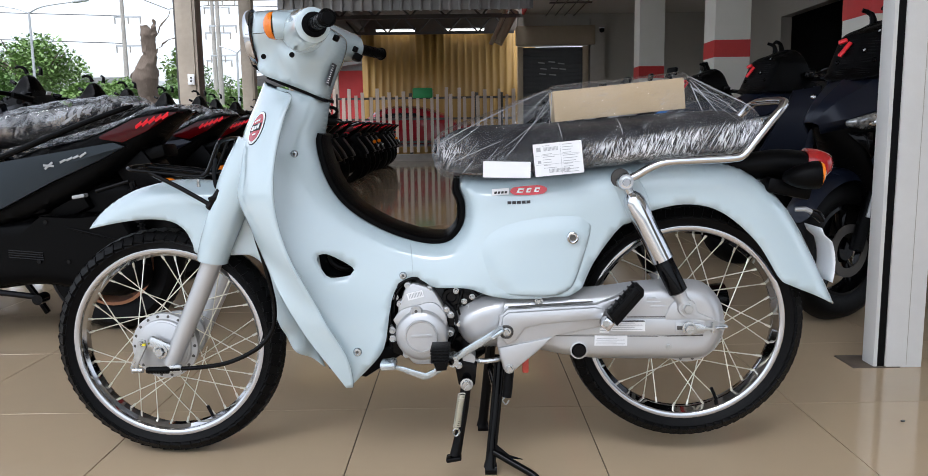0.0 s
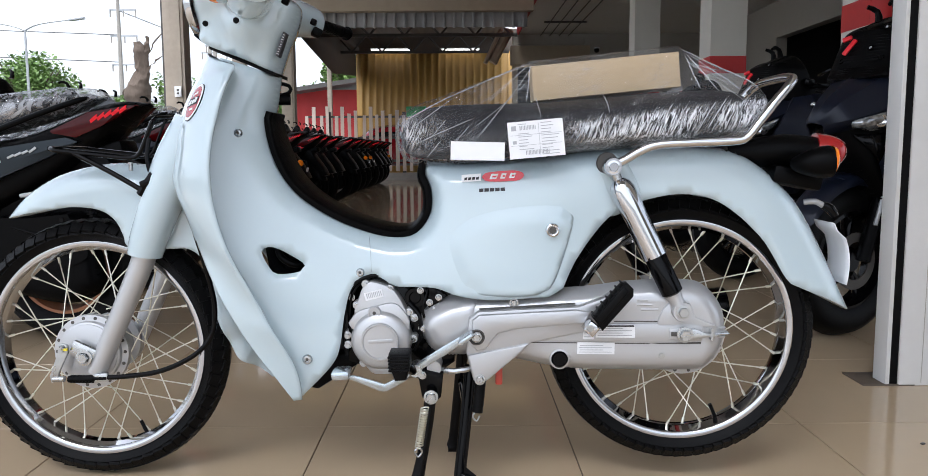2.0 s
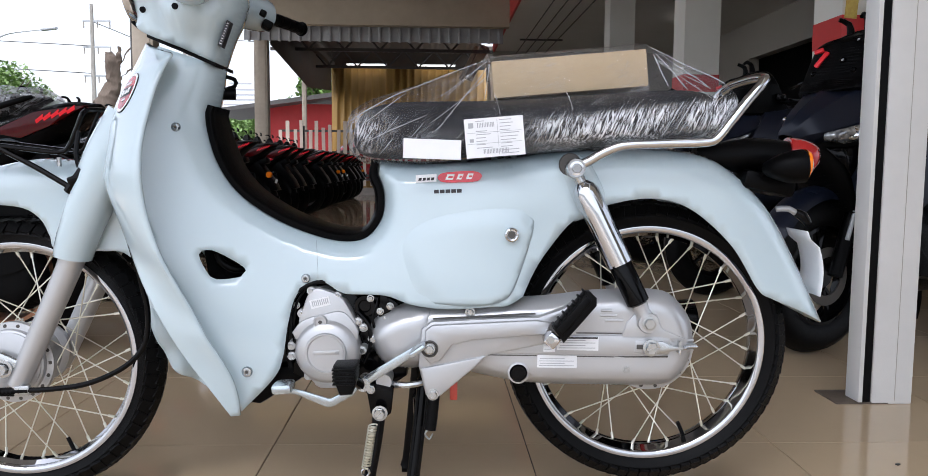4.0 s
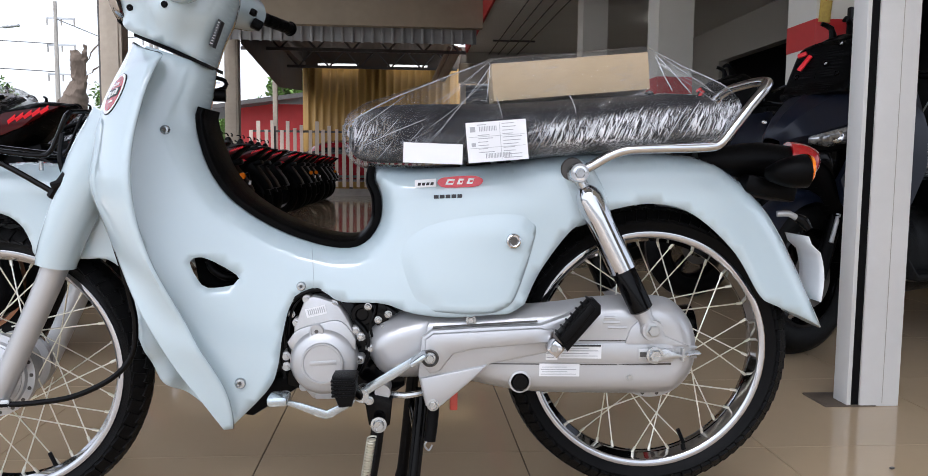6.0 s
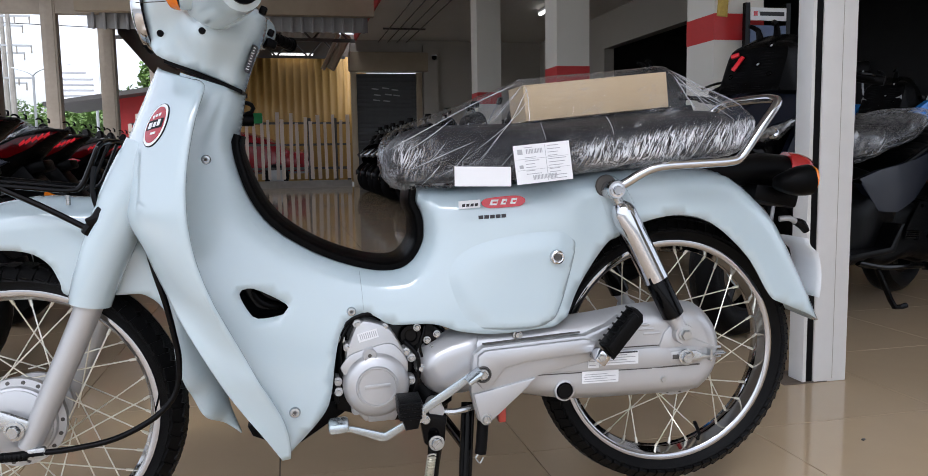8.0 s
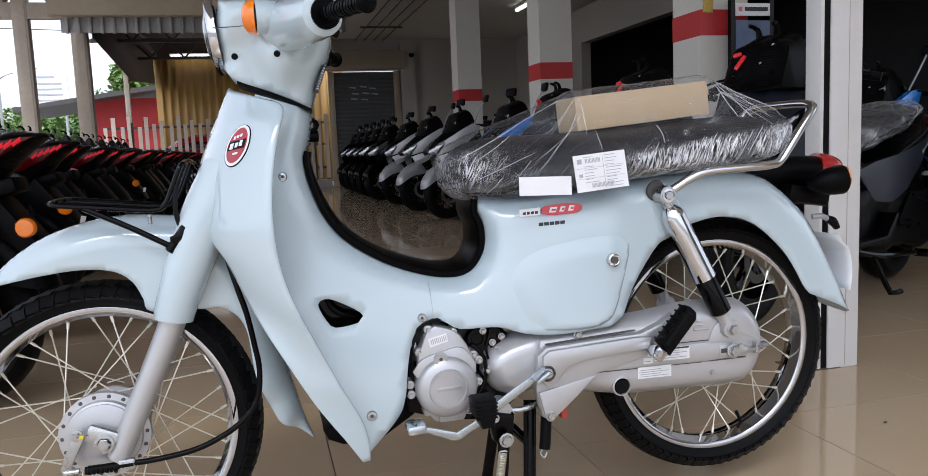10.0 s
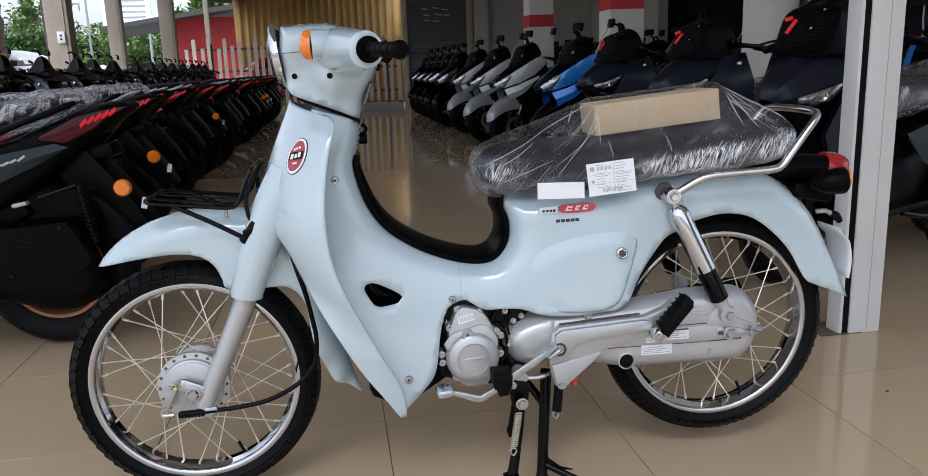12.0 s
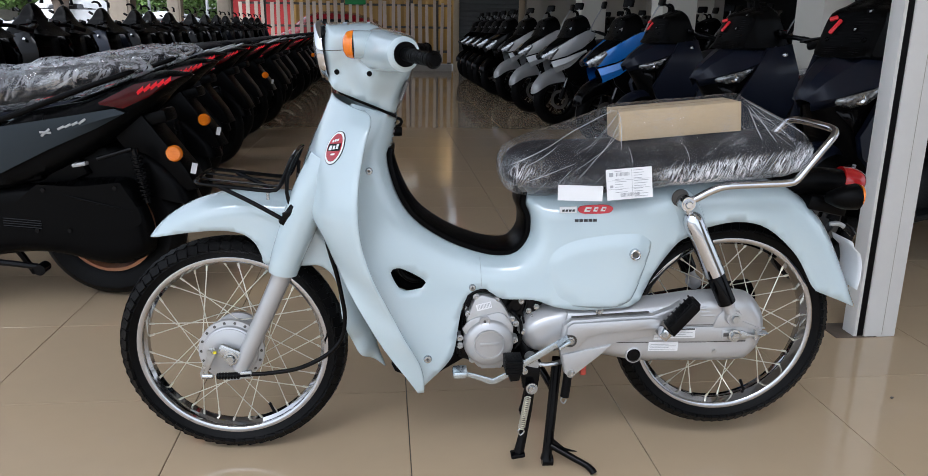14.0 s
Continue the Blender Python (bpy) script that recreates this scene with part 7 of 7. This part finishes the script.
    sw_ = idw([(0, .75, .13), (.2, .76, .17), (.5, .84, .17), (.8, .9, .13), (.95, .9, .09)])
    part("seat", panel([(SEAT, True), (SLO, True)], sw_, .06, .03), VINYL, s, "long stepped black seat", angle=55)
    for sd in (-1, 1):
        part("grab_handle", tube(bmesh.new(), [(.36, sd * .205, .655), (.566, sd * .215, .722), (.67, sd * .212, .762), (.823, sd * .195, .820), (.955, sd * .165, .868), (.975, sd * .15, .876)], [.009, .011, .011, .010, .010, .006], 10, .03), handle or BLACKPL, s)
        tlp = part("tail_lamp", side_strip([(.845, .766), (.963, .828), (1.078, .852), (1.115, .855)], [(.85, .757), (.92, .743), (1.006, .784), (1.10, .848)], tw, .008, sd, .03, .004), REDLENS, s, "dark red tail lamp", angle=30)
        for x0 in (.970, .992, 1.014, 1.036, 1.058):
            zz = .801 + (x0 - .970) * .37
            part("tail_strip", side_strip([(x0, zz + .001), (x0 + .0225, zz + .022)], [(x0 + .003, zz - .010), (x0 + .0235, zz + .007)], tw, .0135, sd, .004, .001), REDLENS_BRIGHT, tlp, "bright red lamp strip")
        part("rear_damper", rod(bmesh.new(), (.975, sd * .135, .40), (.945, sd * .14, .60), .014, segs=10), GLOSSBLACK, s)
        for k in range(11):
            part("damper_coil", lathe(bmesh.new(), [(.016, -.005), (.0235, -.002), (.0235, .002), (.016, .005)], pose(.972 - k * .0023, sd * .1355, .418 + k * .0155, 0, -9, 0), 14), GLOSSBLACK, s) if sd < 0 else None
        part("reflector", lathe(bmesh.new(), [(.0001, .012), (.025, .010), (.030, .004), (.030, -.01)], across(1.078, -.115, .580), 20), AMBER, s, "round amber side reflector") if sd < 0 and reflector else None
    # plate holder, hugger
    part("plate_holder", slab([(.80, .70), (.95, .72), (1.10, .52), (1.14, .44), (1.10, .43), (1.00, .50), (.88, .58)], -.07, .07, .01), BLACKPL, s)
    part("seat_hinge", box(bmesh.new(), (.99, 0, .70), (.10, .12, .05), (0, -15, 0), .012), BLACKPL, s)
    part("hugger", panel([([(.48, .48), (.62, .585), (.78, .615), (.96, .585), (1.08, .48), (1.12, .38)], True), ([(1.12, .38), (1.02, .40), (.90, .44), (.78, .46), (.62, .44), (.48, .48)], False)], const(.088), .04, .03), BLACKPL, s)
    # transmission case on the near side, muffler on the far side
    CVT = [(.10, .36), (.22, .44), (.45, .465), (.614, .472), (.80, .484), (.91, .478), (.950, .40), (.978, .30), (.975, .215), (.90, .168), (.806, .158), (.556, .20), (.30, .18), (.12, .23)]
    part("transmission_case", panel([(CVT + [CVT[0]], True)], const(.07), .05, .03, y0=-.10, mirror=False), BLACKPL, s)
    part("case_cover", panel([([(.45, .31), (.47, .36), (.585, .462), (.62, .470), (.74, .466), (.885, .480), (.905, .470), (.962, .365), (.945, .320), (.83, .288), (.70, .290), (.45, .31)], False)], const(.026), .014, .012, y0=-.158, mirror=False), BLACKPL, s, angle=40)
    part("case_rib", tube(bmesh.new(), [(.69, -.182, .436), (.76, -.184, .418), (.935, -.183, .378)], [.003, .006, .003], 8, .03), BLACKPL, s)
    part("pillion_peg", box(bmesh.new(), (.768, -.19, .549), (.05, .03, .014), (0, -10, 0), .004), GALV, s)
    part("peg_arm", rod(bmesh.new(), (.82, -.17, .565), (.94, -.15, .60), .008, segs=8), GLOSSBLACK, s)
    if reflector:
        part("side_label", box(bmesh.new(), (1.135, -.080, .52), (.020, .003, .040), (0, 14, 25)), PAPER, s, "small white sticker")
    for k in range(4):
        part("case_fin", rod(bmesh.new(), (.46, -.1835, .318 + k * .009), (.60, -.1845, .308 + k * .009), .0032, segs=6), GLOSSBLACK, s)
    for x, z in ((.582, .302), (.70, .302), (.62, .452), (.88, .462)):
        part("case_bolt", lathe(bmesh.new(), [(.0001, .006), (.008, .006), (.009, -.01)], across(x, -.183, z), 12), GLOSSBLACK, s)
    part("engine_mass", slab([(.0, .25), (.0, .55), (.3, .60), (.7, .62), (.76, .50), (.6, .42), (.55, .25)], -.12, .12, .02), BLACKPL, s)
    part("air_box", box(bmesh.new(), (.40, -.12, .50), (.42, .09, .10), (0, -8, 0), .025), BLACKPL, s)
    part("muffler", tube(bmesh.new(), [(.2, .19, .24), (.4, .20, .27), (.6, .21, .34), (.92, .22, .44), (.96, .22, .45)], [.03, .045, .06, .062, .045], 16, .05), GLOSSBLACK, s)
    part("main_stand", tube(bmesh.new(), [(.24, -.14, .22), (.30, -.17, .10), (.33, -.20, .012), (.40, -.22, .012)], .013, 8, .04), GLOSSBLACK, s)
    part("main_stand", tube(bmesh.new(), [(.24, .14, .22), (.30, .17, .10), (.33, .20, .012)], .013, 8, .04), GLOSSBLACK, s)
    if side_bar:
        part("side_stand", tube(bmesh.new(), [(.02, -.17, .24), (.20, -.20, .205), (.48, -.22, .185), (.61, -.225, .172)], .012, 8, .04), GLOSSBLACK, s)
        part("stand_pad", rod(bmesh.new(), (.605, -.205, .172), (.612, -.262, .172), .020, segs=12), GLOSSBLACK, s)
    return s


def seat_film(m, group):
    f = thing("plastic_film", "crumpled clear plastic film over a scooter seat", "film", m, group)
    top = [(-.14, .70), (-.10, .77), (.0, .825), (.18, .82), (.34, .83), (.44, .872), (.60, .90), (.78, .92), (.92, .918), (.985, .875)]
    low = [(.985, .875), (.80, .80), (.55, .735), (.30, .69), (.08, .645), (-.08, .64), (-.14, .70)]
    sw_ = idw([(0, .75, .15), (.2, .76, .19), (.5, .84, .19), (.8, .9, .15), (.95, .9, .11)])
    bm = panel([(top, True), (low, True)], sw_, .06, .02)
    for v in bm.verts:
        v.co += noise.noise_vector(Vector((v.co.x * 14, v.co.y * 10, v.co.z * 10))) * 0.010 + noise.noise_vector(v.co * 40) * 0.004
    part("film_sheet", bm, FILMFAR, f, angle=80)
    return f


mat_red_tag = mat("red_tag_plastic", (0.75, 0.02, 0.03), 0.45)
REDLENS_BRIGHT = mat("bright_red_lens", (0.90, 0.012, 0.022), 0.35, spec=0.2)
film0 = seat_film(pose(-2.16, 3.14, 0, 0, 0, -6), "film-covered seats")
# tail row at the open side
L = "tail row of scooters"
slate = scooter(pose(-2.16, 3.14, 0, 0, 0, -6), SLATE, COPPER, "slate blue-black maxi scooter with film-covered seat and dark red tail lamp", L, tags=False, screen=False, pointed=True)
navy_l = scooter(pose(-2.28, 4.20, 0, 0, 0, -6), NAVY, ALLOY, "dark navy maxi scooter with film-covered seat and dark red tail lamp", L, tags=False, side_bar=False, screen=False, pointed=True)
red_l = scooter(pose(-2.42, 5.20, 0, 0, 0, -6), RED, ALLOY, "black and red scooter with its tail to the aisle", L, tags=False, side_bar=False, screen=False, pointed=True, front=GLOSSBLACK, fairing=GLOSSBLACK, reflector=False, handle=GALV)
copy_thing(film0, pose(-2.28, 4.20, 0, 0, 0, -6))
copy_thing(film0, pose(-2.42, 5.20, 0, 0, 0, -6))
rng = random.Random(8)
y = 6.1
while y < 17.5:
    copy_thing(red_l if rng.random() < 0.6 else navy_l, pose(-2.48 + rng.uniform(-.06, .06), y, 0, 0, 0, -6 + rng.uniform(-3, 3)))
    y += 0.82 + rng.uniform(-.05, .08)
# nose row at the building side, parked aslant
R = "nose row of scooters"
navy = scooter(pose(2.03, 3.31, 0, 0, 0, 26), NAVY, GLOSSBLACK, "matt navy maxi scooter facing the aisle with a red key tag", R, screen=False)
copy_thing(navy, pose(2.15, 4.50, 0, 0, 0, 17))
copy_thing(navy, pose(2.20, 5.90, 0, 0, 0, 14))
copy_thing(film0, pose(2.03, 3.31, 0, 0, 0, 26))
copy_thing(film0, pose(2.15, 4.50, 0, 0, 0, 17))
blue = scooter(pose(2.30, 7.25, 0, 0, 0, 13), BLUE, GLOSSBLACK, "bright blue scooter facing the aisle", R, tags=False, screen=False, front=BLACKPL, fender=GLOSSBLACK, stems=True, blade=BLUE)
grey = scooter(pose(2.17, 8.65, 0, 0, 0, 13), GREY, GLOSSBLACK, "silver grey scooter facing the aisle", R, tags=False, screen=False, front=BLACKPL, fender=GREY, stems=True, blade=GREY)
for gy in (9.9, 11.3):
    copy_thing(grey, pose(2.12, gy, 0, 0, 0, 14 + rng.uniform(-2, 2)))
dark = scooter(pose(2.05, 12.5, 0, 0, 0, 15), GLOSSBLACK, GLOSSBLACK, "black scooter facing the aisle", R, tags=False, screen=False, stems=True, blade=GLOSSBLACK)
for gy in (13.5, 14.5, 15.5, 16.5):
    copy_thing(dark, pose(2.05, gy, 0, 0, 0, 15 + rng.uniform(-2, 2)))
# second row behind, with tall smoked screens and mirrors
tall = scooter(pose(3.95, 6.0, 0, 0, 0, 22), GLOSSBLACK, GLOSSBLACK, "black scooter with a tall smoked screen behind the front row", R, tags=False, stems=True)
copy_thing(blue, pose(3.98, 4.86, 0, 0, 0, 24))
for k in range(9):
    copy_thing(dark if k % 4 == 3 else tall, pose(3.9 + rng.uniform(-.1, .1), 6.85 + k * .82, 0, 0, 0, 20 + rng.uniform(-3, 3)))
copy_thing(navy_l, pose(4.1, 3.7, 0, 0, 0, 26))
# dead leaf crumb on the tiles
crumb = thing("leaf_scrap", "tiny dark dried leaf scrap on the floor tiles", "litter", pose(1.143, 1.950, 0.0012, 0, 0, 35))
part("scrap", box(bmesh.new(), (0, 0, .002), (.014, .007, .004), (4, 6, 0), .0015), DARKSTEEL, crumb)

# ---------- floor tiles ----------
TW = 0.6
tile = None
bm_rest = bmesh.new()
for iy in range(36):
    for ix in range(20):
        cx, cy = -0.281 + TW * (ix - 8) - TW / 2, 2.10 + TW * (iy - 7) - TW / 2
        if cx - TW / 2 < -5.4 or cx + TW / 2 > 6.0 or cy + TW / 2 > 18.95:
            continue
        if 4 <= ix <= 14 and iy < 27:
            m = pose(cx, cy, 0)
            if tile is None:
                bm = bmesh.new()
                box(bm, (0, 0, -.004), (TW - .0024, TW - .0024, .008))
                edges = [e for e in bm.edges if all(v.co.z > -.001 for v in e.verts)]
                bmesh.ops.bevel(bm, geom=edges, offset=.0007, segments=1, affect="EDGES")
                tile = part("tile", bm, TILE, floor, m=m)
            else:
                again(tile, floor, m)
        else:
            box(bm_rest, (cx, cy, -.004), (TW - .0024, TW - .0024, .008))
tagged(part("tiles", bm_rest, TILE, floor), kind="stuff")
